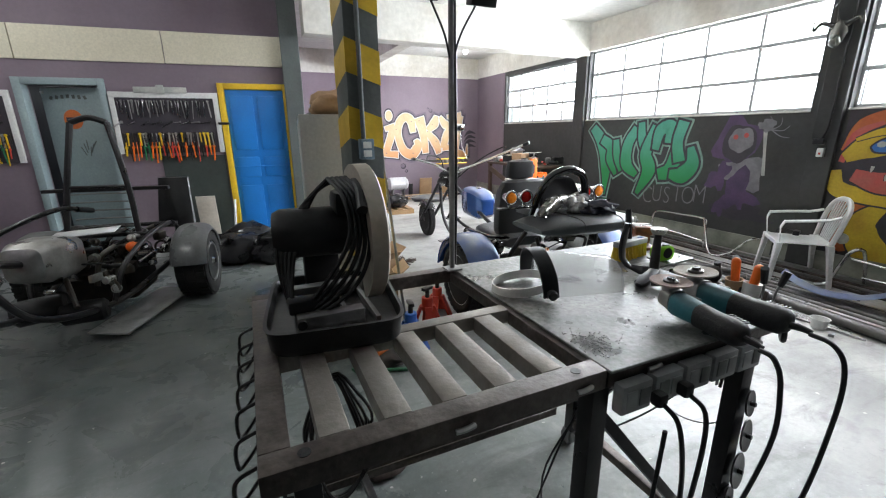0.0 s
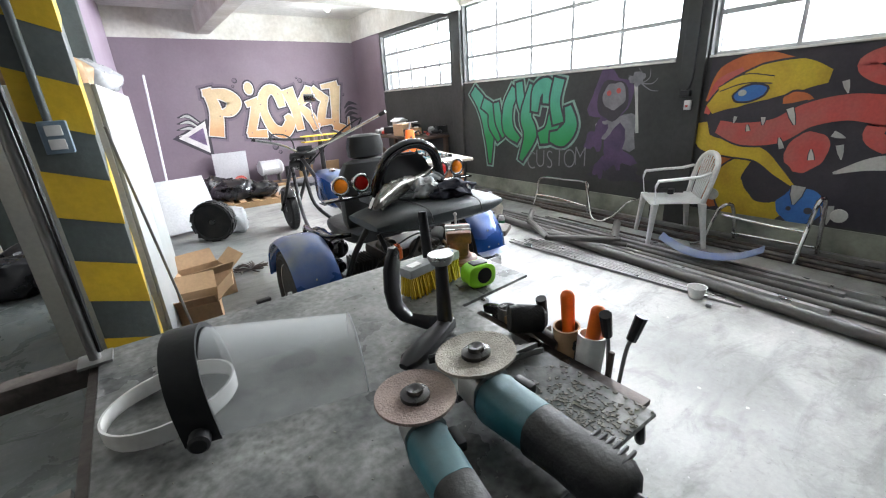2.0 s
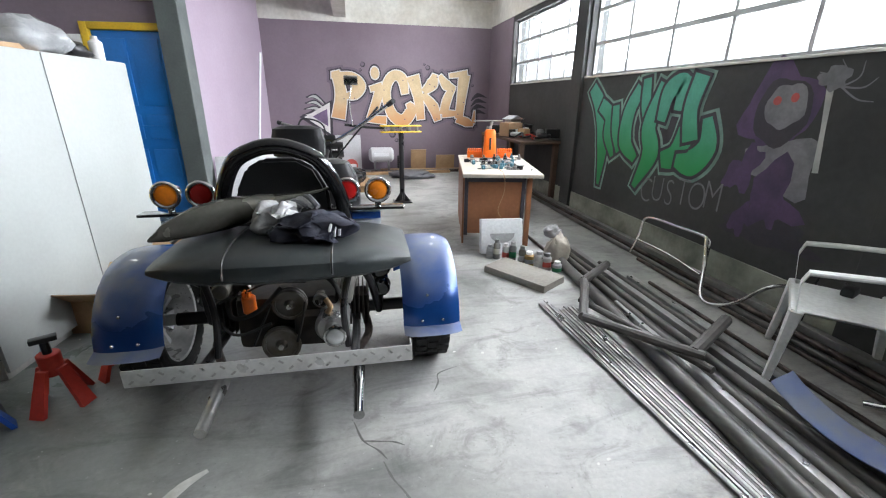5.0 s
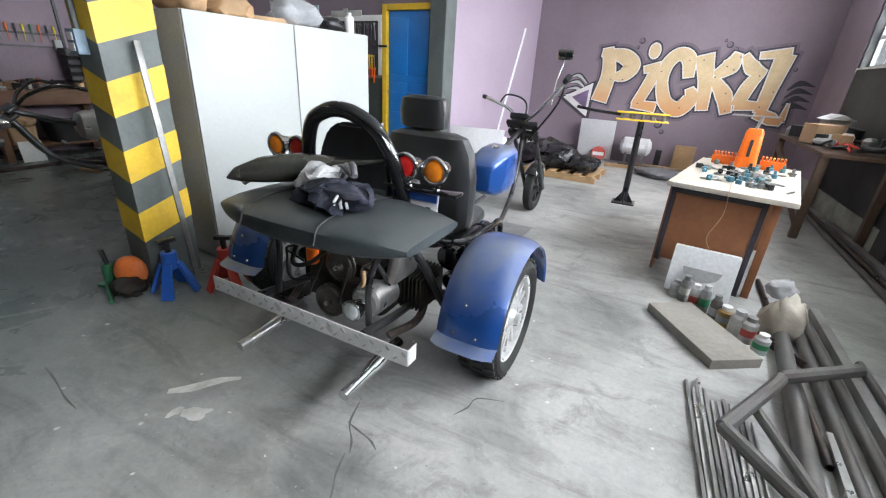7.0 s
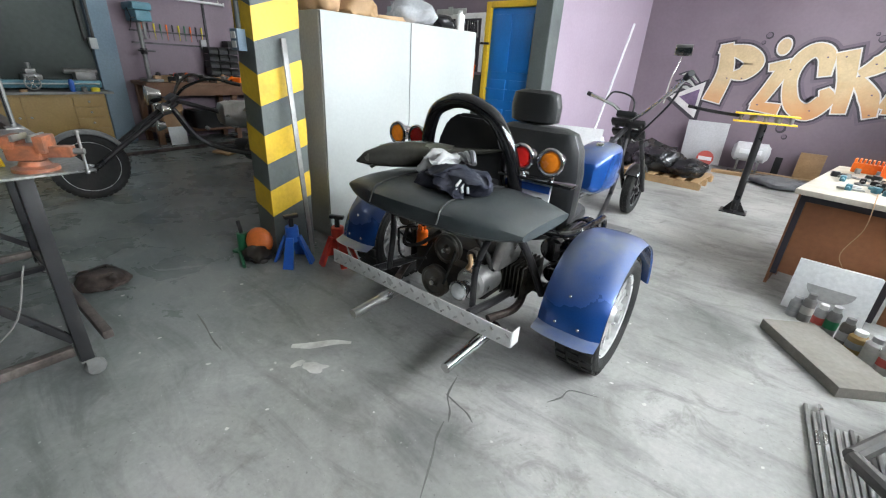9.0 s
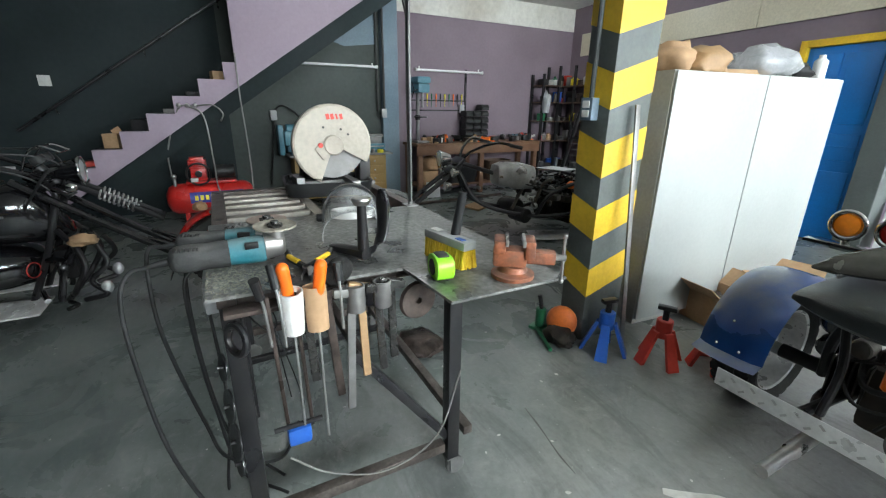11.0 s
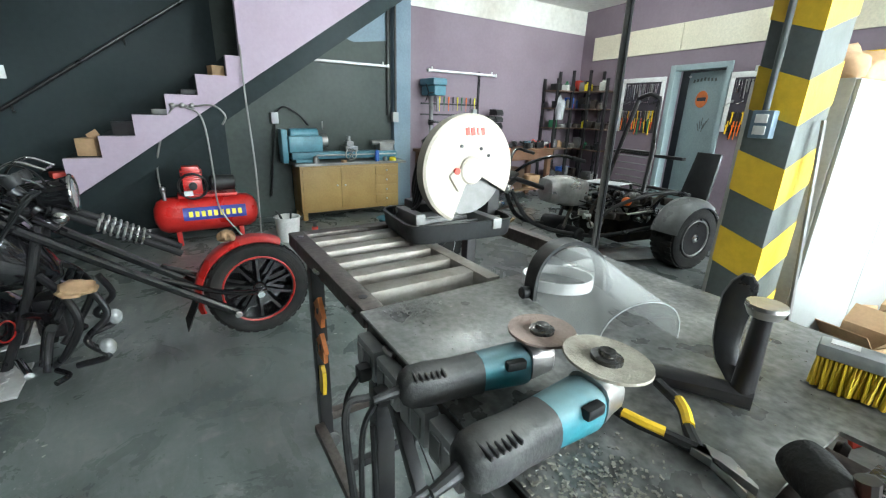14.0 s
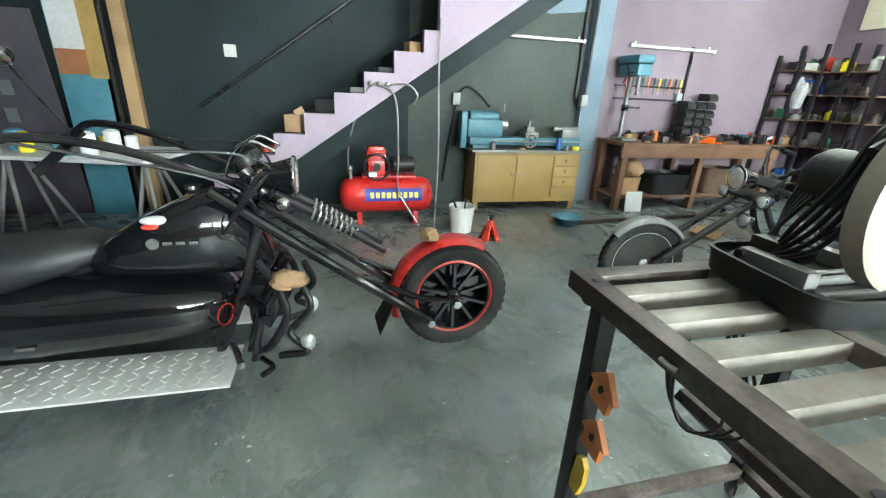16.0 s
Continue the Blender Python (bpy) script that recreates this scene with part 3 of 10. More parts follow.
for lx, ly in ((0.205, 1.05), (0.875, 1.02), (1.45, 1.01), (0.165, 1.80), (1.47, 1.70)):
    rail("leg", (lx - 0.025, ly - 0.025, 0.095), (lx + 0.025, ly + 0.025, 0.934), "black_steel")
for lo, hi in (((0.231, 0.995, 0.13), (1.42, 1.035, 0.17)), ((0.19, 1.78, 0.13), (1.44, 1.82, 0.17)), ((0.155, 1.076, 0.13), (0.195, 1.774, 0.17)),
               ((1.445, 1.04, 0.13), (1.485, 1.67, 0.17)), ((0.19, 1.38, 0.55), (1.40, 1.41, 0.59))):
    rail("lower_rail", lo, hi)
for p, q in (((0.9, 1.02, 0.83), (1.42, 1.02, 0.2)), ((0.50, 1.02, 0.15), (0.45, 1.78, 0.15)), ((1.46, 1.34, 0.66), (1.47, 1.68, 0.2)), ((0.20, 1.38, 0.57), (0.17, 1.78, 0.2))):
    b = B()
    d = Vector(q) - Vector(p)
    box(b, (0, 0, d.length / 2), (0.03, 0.03, d.length), m=axis_matrix(p, q), bev=0.003)
    tpart("brace", b, "black_steel")
for lx, ly in ((0.205, 1.05), (1.45, 1.01), (0.165, 1.80), (1.47, 1.70)):
    b = B()
    cyl(b, (lx - 0.016, ly + 0.02, 0.04), (lx + 0.016, ly + 0.02, 0.04), 0.04, seg=18, bev=0.006)
    span(b, (lx - 0.025, ly - 0.025, 0.088), (lx + 0.025, ly + 0.03, 0.095))
    for s in (-1, 1):
        span(b, (lx + s * 0.022 - 0.002, ly - 0.01, 0.03), (lx + s * 0.022 + 0.002, ly + 0.035, 0.09))
    tpart("castor", b, "dull_steel", "small grey castor")
for x, y in ((0.205, 1.008), (0.80, 1.008)):
    b = B()
    cyl(b, (x, y, TOP - 0.002), (x, y, TOP + 0.0012), 0.012, seg=14)
    tpart("bolt_hole", b, "black_steel")
for x in (0.50, 0.80, 1.02):
    b = B()
    tube(b, [(x - 0.02, 0.975, 0.955), (x, 0.972, 0.957), (x + 0.022, 0.975, 0.958)], 0.006, seg=6)
    tpart("weld_clip", b, "bright_steel")
# hooks of bent wire along the west side
for k in range(7):
    y = 1.05 + 0.10 * k
    b = B()
    tube(b, [(0.128, y, 0.95), (0.09, y, 0.93), (0.085, y + 0.02, 0.86), (0.10, y + 0.05, 0.85), (0.128, y + 0.03, 0.90)], 0.004, seg=6)
    tpart("hook", b, "black_steel")
# sockets under the plate's front edge
for k in range(5):
    x = 0.945 + 0.108 * k
    b = B()
    span(b, (x - 0.048, 0.952, 0.868), (x + 0.048, 0.984, 0.945), bev=0.006)
    sock = tpart("socket_box", b, "grey_plastic", "grey plastic socket box")
    for s in (-0.021, 0.021):
        b = B()
        span(b, (x + s - 0.016, 0.948, 0.885), (x + s + 0.016, 0.9515, 0.93), bev=0.003)
        bmesh.ops.translate(b, verts=b.verts, vec=(-0.9, -1.4, 0))
        part("socket", b, "slot_grey" if (k + (s > 0)) % 2 else "grey_plastic", sock)

# lamp pole
pole = thing("lamp_pole", "thin dark steel pole with two black floodlights on top", "lamp", (0.868, 1.80, TOP))
b = B()
cyl(b, (0, 0, 0), (0, 0, 1.02), 0.011, seg=12)
span(b, (-0.03, -0.03, 0), (0.03, 0.03, 0.006))
part("pole", b, "dull_steel", pole)
for s in (-1, 1):
    b = B()
    tube(b, [(0, 0, 0.75), (s * 0.03, -0.01, 0.85), (s * 0.085, -0.02, 0.95)], 0.004, seg=6)
    part("cable", b, "black_plastic", pole)
    b = B()
    box(b, (s * 0.11, -0.02, 0.985), (0.10, 0.045, 0.075), rot=(15, 0, 0), bev=0.006)
    fl = part("floodlight", b, "black_plastic", pole, "black floodlight")
    b = B()
    box(b, (s * 0.11, -0.045, 0.99), (0.08, 0.004, 0.055), rot=(15, 0, 0))
    part("lens", b, "glass", fl)
b = B()
tube(b, [(0.012, -0.004, 0.02), (0.016, -0.006, 0.4), (0.012, -0.005, 0.8), (0.013, 0, 1.0)], 0.005, seg=6)
part("cable", b, "black_plastic", pole)

# cut-off saw
saw = thing("cutoff_saw", "cream-guarded abrasive cut-off saw on a black steel tray", "power saw", (0.39, 1.575, TOP + 0.001))
b = B()
rings = []
for z, k in ((0.0, 0.94), (0.012, 0.98), (0.055, 1.0), (0.07, 1.03), (0.07, 0.98), (0.035, 0.95)):
    rings.append(oval((-0.035, -0.035, z), 0.175 * k, 0.218 * k, 32, 7.0, (0.992, -0.122, 0), (0.122, 0.992, 0)))
loft(b, rings)
part("tray", b, "black_plastic", saw, "dusty black steel tray")
b = B()
for x in (-0.05, -0.02, 0.05):
    span(b, (x, -0.2, 0.036), (x + 0.012, 0.2, 0.055))
span(b, (-0.16, 0.05, 0.036), (0.16, 0.09, 0.075), bev=0.004)
span(b, (-0.15, -0.20, 0.036), (0.02, -0.16, 0.085), bev=0.004)
part("fence", b, "dull_steel", saw)
b = B()
cyl(b, (-0.14, -0.21, 0.07), (-0.14, -0.02, 0.07), 0.012, seg=10)
box(b, (-0.1, -0.13, 0.095), (0.13, 0.05, 0.035), bev=0.006)
part("clamp", b, "black_steel", saw)
b = B()
span(b, (-0.09, 0.13, 0.036), (0.02, 0.19, 0.20), bev=0.008)
box(b, (-0.03, 0.08, 0.215), (0.06, 0.2, 0.05), rot=(-12, 0, 0), bev=0.01)
part("arm", b, "black_steel", saw)
HUB = Vector((0.075, -0.02, 0.25))
# guard: a shallow drum with a wedge cut from its foot
b = B()
n, a0, a1, R = 40, -28.0, 248.0, 0.195
for x0, x1 in ((-0.028, 0.020),):
    ringA, ringB, ringC = [], [], []
    for k in range(n + 1):
        a = radians(a0 + (a1 - a0) * k / n)
        u, v = math.cos(a), math.sin(a)
        ringA.append(b.verts.new((x0, u * R, v * R)))
        ringB.append(b.verts.new((x1 - 0.006, u * R, v * R)))
        ringC.append(b.verts.new((x1, u * (R - 0.01), v * (R - 0.01))))
    ca, cb = b.verts.new((x0, 0, 0)), b.verts.new((x1 + 0.004, 0, 0))
    for k in range(n):
        b.faces.new((ringA[k], ringA[k + 1], ringB[k + 1], ringB[k]))
        b.faces.new((ringB[k], ringB[k + 1], ringC[k + 1], ringC[k]))
        b.faces.new((ringC[k], ringC[k + 1], cb))
        b.faces.new((ringA[k + 1], ringA[k], ca))
bmesh.ops.translate(b, verts=b.verts, vec=HUB)
guard = part("blade_guard", b, "cream_paint", saw, "cream painted blade guard with red print", sharp=25)
b = B()
lathe(b, [(0.0, 0.0), (0.05, 0.0), (0.05, 0.010), (0.044, 0.014), (0.032, 0.012), (0.0, 0.012)], HUB + Vector((0.022, 0, 0)), HUB + Vector((1, 0, 0)), 28)
box(b, HUB + Vector((0.026, -0.055, -0.03)), (0.008, 0.05, 0.07), rot=(35, 0, 0), bev=0.006)
part("hub_cover", b, "cream_paint", guard)
for dy, dz in ((-0.045, 0.085), (0.04, 0.075), (0.035, -0.015), (0.075, 0.05)):
    b = B()
    cyl(b, HUB + Vector((0.02, dy, dz)), HUB + Vector((0.026, dy, dz)), 0.006, seg=8)
    part("screw", b, "black_steel", guard)
b = B()
cyl(b, HUB + Vector((0.024, -0.065, 0.0)), HUB + Vector((0.034, -0.065, 0.0)), 0.012, seg=12)
part("red_knob", b, "red_print", guard, "small red knob")
for k, w in enumerate((0.016, 0.016, 0.008, 0.014)):
    b = B()
    box(b, HUB + Vector((0.0215, -0.02 + 0.022 * k, 0.135)), (0.003, w, 0.026), rot=(12, 0, 0))
    part("print_bar", b, "red_print", guard)
b = B()
cyl(b, HUB + Vector((-0.005, 0, 0)), HUB + Vector((0.0, 0, 0)), 0.165, seg=40)
part("blade", b, "dull_steel", saw, "worn grey abrasive disc")
b = B()
lathe(b, [(0.0, 0), (0.05, 0.0), (0.07, 0.03), (0.07, 0.20), (0.06, 0.22), (0.0, 0.225)], HUB + Vector((-0.03, 0.0, 0.01)), HUB + Vector((-1, 0.15, 0.0)), 24)
part("motor", b, "black_plastic", saw, "dusty black motor housing")
b = B()
tube(b, [HUB + Vector(p) for p in ((-0.02, 0.03, 0.06), (-0.03, -0.02, 0.14), (-0.03, -0.10, 0.13), (-0.04, -0.16, 0.09))], 0.016, seg=10)
box(b, HUB + Vector((-0.055, 0.0, 0.09)), (0.07, 0.1, 0.07), bev=0.02)
part("grip", b, "black_plastic", saw)
for k in range(5):
    b = B()
    o = 0.012 * k
    tube(b, [HUB + Vector(p) for p in ((-0.05 - o, -0.02, 0.16), (-0.03 - o, -0.11, 0.12), (-0.03 - o, -0.16, -0.02 + o), (-0.09 - o, -0.15, -0.13 + o),
                                      (-0.22, -0.13 + o, -0.18), (-0.20 - o, -0.02, -0.02), (-0.12 - o, 0.02, 0.13 - o), (-0.05 - o, -0.02, 0.16))], 0.006, seg=7)
    part("power_cord", b, "black_plastic", saw)

# face shield lying with its visor arched over the table
shield = thing("face_shield", "clear face shield with a black brow band and white headband", "face shield", (1.055, 1.472, TOP + 0.001), rz=-14.7)
rows = []
for x, w, h in ((0.0, 0.104, 0.132), (0.062, 0.105, 0.124), (0.125, 0.104, 0.114), (0.19, 0.103, 0.103), (0.25, 0.102, 0.094)):
    rows.append([Vector((x, -w * math.cos(math.pi * k / 20), 0.004 + h * math.sin(math.pi * k / 20) ** 0.75)) for k in range(21)])
b = B()
inner = [[p - Vector((0, p.y * 0.02, 0.0016)) for p in r] for r in rows]
for sheet in (rows, inner):
    vv = [[b.verts.new(p) for p in r] for r in sheet]
    for p, q in zip(vv, vv[1:]):
        for k in range(20):
            b.faces.new((p[k], p[k + 1], q[k + 1], q[k]))
visor = part("visor", b, "clear_visor", shield, "scuffed clear plastic visor")
visor.visible_shadow = False
b = B()
tube(b, [p for p in rows[-1]], 0.0012, seg=6, n=1)
part("visor_rim", b, "art_rim", shield)
b = B()
band = [Vector((-0.012 - 0.02 * math.sin(math.pi * k / 24), -0.108 * math.cos(math.pi * k / 24), 0.006 + 0.135 * math.sin(math.pi * k / 24) ** 0.8)) for k in range(25)]
loft(b, [[p + Vector((dx, 0, 0)) + Vector((0, p.y, p.z)).normalized() * dr for dx, dr in ((-0.024, -0.003), (0.028, -0.003), (0.028, 0.006), (-0.024, 0.004))] for p in band])
part("brow_band", b, "black_plastic", shield)
b = B()
ring = [Vector((-0.07 + 0.10 * math.cos(a), 0.005 + 0.085 * math.sin(a), 0.02 + 0.012 * math.cos(a))) for a in [2 * math.pi * k / 32 for k in range(33)]]
loft(b, [[p + Vector((0, 0, dz)) + Vector((p.x + 0.07, p.y, 0)).normalized() * dr for dz, dr in ((-0.014, 0), (0.016, 0), (0.016, 0.004), (-0.014, 0.004))] for p in ring], close=False)
part("headband", b, "white_plastic", shield)
for s in (-1, 1):
    b = B()
    cyl(b, (-0.012, s * 0.108, 0.02), (-0.012, s * 0.135, 0.02), 0.016, seg=14, bev=0.004)
    part("knob", b, "black_plastic", shield)


def grinder(at, rz, long, label, grit):
    """An angle grinder lying upside down, its disc on top."""
    g = thing("angle_grinder", label, "angle grinder", at, "angle grinders on the table", rz)
    k = long / 0.30
    b = B()
    loft(b, [oval((0, y * k, 0.038), rx, rz_, 20, 2.6, (1, 0, 0), (0, 0, 1)) for y, rx, rz_ in
             ((-0.185, 0.014, 0.014), (-0.18, 0.022, 0.023), (-0.165, 0.029, 0.031), (-0.13, 0.031, 0.033), (-0.08, 0.029, 0.031), (-0.02, 0.030, 0.033))])
    body = part("handle", b, "grip_black", g, "dusty black rear grip")
    b = B()
    tube(b, [(0, -0.18 * k, 0.036), (0.004, -0.21 * k, 0.035), (0.006, -0.235 * k, 0.032)], (0.010, 0.006), seg=10)
    part("cord_sleeve", b, "black_plastic", body)
    for j in range(6):
        b = B()
        box(b, (0.012, (-0.160 + 0.011 * j) * k, 0.066), (0.034, 0.004, 0.006), bev=0.0015)
        part("vent_rib", b, "black_steel", body)
    b = B()
    loft(b, [oval((0, y * k, 0.04), rx, rz_, 18, 2.8, (1, 0, 0), (0, 0, 1)) for y, rx, rz_ in
             ((-0.0195, 0.028, 0.031), (0.03, 0.030, 0.033), (0.075, 0.032, 0.034), (0.085, 0.030, 0.032))])
    part("motor_case", b, "teal_plastic", g, "teal plastic motor case")
    b = B()
    box(b, (0.030, 0.045 * k, 0.060), (0.014, 0.035, 0.016), bev=0.004)
    part("switch", b, "black_plastic", g)
    b = B()
    loft(b, [oval((0, y * k, 0.045), rx, rz_, 16, 3.0, (1, 0, 0), (0, 0, 1)) for y, rx, rz_ in ((0.0855, 0.032, 0.033), (0.11, 0.028, 0.03), (0.14, 0.026, 0.026), (0.15, 0.018, 0.02))])
    cyl(b, (0, 0.125 * k, 0.06), (0, 0.125 * k, 0.088), 0.022, seg=16)
    part("gear_head", b, "bright_steel", g)
    b = B()
    c = Vector((0, 0.125 * k, 0.09))
    lathe(b, [(0.0, 0.0), (0.058, 0.004), (0.0575, 0.008), (0.03, 0.004), (0.0, 0.004)], c, c + Vector((0, 0, 1)), 32)
    disc = part("grinding_disc", b, grit, g, "worn grinding disc")
    b = B()
    lathe(b, [(0.0, 0.0), (0.021, 0.0), (0.021, 0.006), (0.012, 0.008), (0.011, 0.014), (0.006, 0.014), (0.0, 0.010)], c + Vector((0, 0, 0.004)), c + Vector((0, 0, 1)), 20)
    part("flange_nut", b, "engine_grime", disc)
    return g


grinder((1.252, 1.045, TOP + 0.002), -11, 0.245, "teal and black angle grinder with a brown disc", "disc_grit")
big_grinder = grinder((1.395, 1.048, TOP + 0.002), 1, 0.258, "larger teal and black angle grinder lying upside down", "disc_pale")
big_grinder.scale = (1.18, 1.0, 1.1)

b = B()
tube(b, [(1.209, 0.855, 1.018), (1.205, 0.82, 1.01), (1.235, 0.81, 0.93), (1.27, 0.82, 0.75), (1.27, 0.88, 0.42), (1.24, 0.93, 0.22), (1.1, 1.1, 0.02), (0.9, 1.2, 0.012)], 0.006, seg=7)
solo("power_cord", b, "black_plastic", "black power cord hanging from the smaller grinder", "cable", "grinder cords")
b = B()
tube(b, [(1.398, 0.848, 1.02), (1.405, 0.80, 1.01), (1.425, 0.775, 0.95), (1.44, 0.775, 0.80), (1.44, 0.80, 0.5), (1.40, 0.86, 0.2), (1.3, 0.9, 0.02), (1.1, 0.9, 0.02), (1.03, 0.94, 0.3), (1.03, 0.93, 0.8)], 0.006, seg=7)
solo("power_cord", b, "black_plastic", "black power cord hanging from the larger grinder", "cable", "grinder cords")
for x, zb, sway in ((0.99, 0.10, 0.03), (1.08, 0.05, -0.02)):
    b = B()
    box(b, (x, 0.93, 0.905), (0.03, 0.03, 0.035), bev=0.008)
    tube(b, [(x, 0.92, 0.90), (x + 0.02, 0.88, 0.84), (x + 0.03 + sway, 0.88, 0.6), (x + sway, 0.9, 0.3), (x + 0.05, 0.95, zb), (x + 0.2, 1.1, 0.012)], 0.006, seg=7)
    solo("plug_cable", b, "black_plastic", "black plug and cable hanging from a socket", "cable", "plugged cables")
b = B()
tube(b, [(0.95, 1.03, 0.9), (0.93, 1.1, 0.75), (1.05, 1.15, 0.63), (1.25, 1.1, 0.70), (1.42, 1.0, 0.93)], 0.003, seg=6)
tube(b, [(0.90, 1.05, 0.90), (0.86, 1.1, 0.70), (0.82, 1.15, 0.45), (0.70, 1.2, 0.012)], 0.003, seg=6)
tube(b, [(0.93, 1.05, 0.90), (0.83, 1.12, 0.62), (0.88, 1.2, 0.3), (0.78, 1.25, 0.012)], 0.003, seg=6)
solo("thin_wire", b, "black_plastic", "thin dark wires hanging under the table", "cable")

# three-footed iron shoe anvil
A = Vector((1.45, 1.40, TOP + 0.001))
anvil = thing("shoe_anvil", "black cast-iron cobbler's shoe anvil with three feet", "anvil", tuple(A))
b = B()
tube(b, [(0.045, -0.02, 0.02), (0.045, -0.02, 0.09), (0.045, -0.02, 0.168)], (0.018, 0.013), seg=12)
part("post", b, "black_steel", anvil)
b = B()
lathe(b, [(0.0, 0.0), (0.027, 0.0), (0.0284, 0.006), (0.0216, 0.02), (0.0, 0.022)], (0.045, -0.02, 0.186), (0.045, -0.02, -1), 20)
part("heel_plate", b, "bright_steel", anvil, "worn bright heel plate")
b = B()
loft(b, [oval((x, y, z), w, h, 12, 2.6, (0.35, -0.93, 0), (0, 0, 1)) for x, y, z, w, h in ((0.06, -0.015, 0.022, 0.018, 0.018), (0.02, -0.035, 0.022, 0.020, 0.016), (-0.04, -0.058, 0.016, 0.024, 0.014), (-0.08, -0.072, 0.013, 0.022, 0.011), (-0.10, -0.08, 0.012, 0.010, 0.006))])
part("sole_arm", b, "black_steel", anvil)
b = B()
loft(b, [oval((x, y, z), w, 0.010, 12, 2.6, (0.3, 0.2, 0.93) if z < 0.03 else (0.9, 0.42, 0), (-0.42, 0.9, 0)) for x, y, z, w in
         ((0.05, -0.02, 0.022, 0.016), (0.02, 0.02, 0.020, 0.016), (-0.01, 0.05, 0.032, 0.020), (-0.025, 0.066, 0.06, 0.022), (-0.028, 0.07, 0.10, 0.024), (-0.024, 0.068, 0.15, 0.027), (-0.02, 0.066, 0.18, 0.02), (-0.018, 0.065, 0.195, 0.008))])
part("curved_arm", b, "black_steel", anvil)

# broom head
brush = thing("broom_head", "grey broom head with yellow bristles and a black socket", "brush", (1.615, 1.60, TOP + 0.001), rz=10)
brush.scale = (0.75, 0.78, 0.85)
b = B()
box(b, (0, 0, 0.082), (0.25, 0.06, 0.03), bev=0.008)
part("block", b, "grey_plastic", brush)
b = B()
cyl(b, (0.01, 0.02, 0.09), (0.02, 0.045, 0.24), 0.019, 0.016, seg=14)
part("handle_socket", b, "black_plastic", brush)
b = B()
for i in range(30):
    for j in range(7):
        x, y = -0.117 + 0.0081 * i, -0.024 + 0.008 * j
        dx, dy = random.uniform(-0.006, 0.006), random.uniform(-0.006, 0.006) + (j - 3) * 0.003
        cyl(b, (x, y, 0.068), (x + dx, y + dy, random.uniform(0.0, 0.006)), 0.0035, 0.0045, seg=5)
tagged(part("bristles", b, "bristle_yellow", brush), kind="stuff")
b = B()
box(b, (-0.08, -0.0, 0.0985), (0.05, 0.03, 0.002))
part("label", b, "white_plastic", brush)
b = B()
box(b, (0.08, -0.01, 0.0985), (0.04, 0.02, 0.002))
part("label", b, "blue_paint", brush)

tape = thing("tape_measure", "lime green tape measure with a black side plate", "tape measure", (1.715, 1.522, TOP + 0.001), rz=-8)
b = B()
loft(b, [oval((0, y, 0.032), rx, rz_, 18, 3.0, (1, 0, 0), (0, 0, 1)) for y, rx, rz_ in ((-0.026, 0.036, 0.027), (-0.022, 0.042, 0.032), (0.022, 0.042, 0.032), (0.026, 0.036, 0.027))])
part("case", b, "lime_plastic", tape)
b = B()
cyl(b, (0.004, -0.0275, 0.034), (0.004, -0.025, 0.034), 0.022, seg=20)
box(b, (0.0, 0.0, 0.0645), (0.045, 0.03, 0.004), bev=0.002)
part("side_plate", b, "black_plastic", tape)
b = B()
box(b, (-0.052, 0, 0.012), (0.03, 0.02, 0.006), bev=0.002)
part("hook", b, "dull_steel", tape)

pliers = thing("pliers", "steel pliers with black and yellow grips lying open", "pliers", (1.515, 1.213, TOP + 0.012), rz=-14)
for s in (-1, 1):
    b = B()
    tube(b, [(0, 0, 0), (-0.03, s * 0.018, 0), (-0.075, s * 0.05, 0.003), (-0.135, s * 0.062, 0.003)], 0.009, seg=8)
    grip = part("handle", b, "black_plastic", pliers)
    b = B()
    tube(b, [(-0.035, s * 0.023, 0.004), (-0.06, s * 0.042, 0.006), (-0.085, s * 0.055, 0.006)], 0.0085, seg=8)
    part("inlay", b, "yellow_paint", grip)
    b = B()
    prism(b, [(0.0, -0.012), (0.0, 0.012), (0.03, s * 0.016 + 0.009), (0.075, s * 0.010 + 0.004), (0.078, s * 0.010), (0.03, s * 0.004)], 0.012, Matrix.Translation((0, 0, -0.006)))
    part("jaw", b, "bright_steel", pliers)

# bench vise on the plate's wing
vise = thing("bench_vise", "worn orange bench vise with bare steel jaws", "vise", (1.79, 1.70, TOP + 0.001), rz=-35)
vise.scale = (0.68, 0.68, 0.68)
b = B()
lathe(b, [(0.0, 0), (0.085, 0.0), (0.085, 0.016), (0.06, 0.026), (0.05, 0.045), (0.0, 0.046)], seg=28)
part("swivel_base", b, "vise_orange", vise)
b = B()
box(b, (0.0, -0.015, 0.082), (0.085, 0.13, 0.07), bev=0.014)
box(b, (0, -0.055, 0.13), (0.11, 0.045, 0.055), bev=0.01)
part("body", b, "vise_orange", vise)
b = B()
box(b, (0, 0.095, 0.085), (0.06, 0.13, 0.05), bev=0.01)
box(b, (0, 0.06, 0.12), (0.11, 0.04, 0.075), bev=0.01)
part("moving_jaw", b, "vise_orange", vise)
for y in (-0.028, 0.036):
    b = B()
    box(b, (0, y, 0.148), (0.115, 0.012, 0.026), bev=0.002)
    part("jaw_plate", b, "bright_steel", vise)
b = B()
cyl(b, (0, 0.15, 0.085), (0, 0.20, 0.085), 0.014, seg=14)
part("screw", b, "dull_steel", vise)
b = B()
cyl(b, (0.0, 0.19, -0.01), (0.0, 0.19, 0.17), 0.006, seg=10)
ball(b, (0, 0.19, -0.012), 0.010, 10, 6)
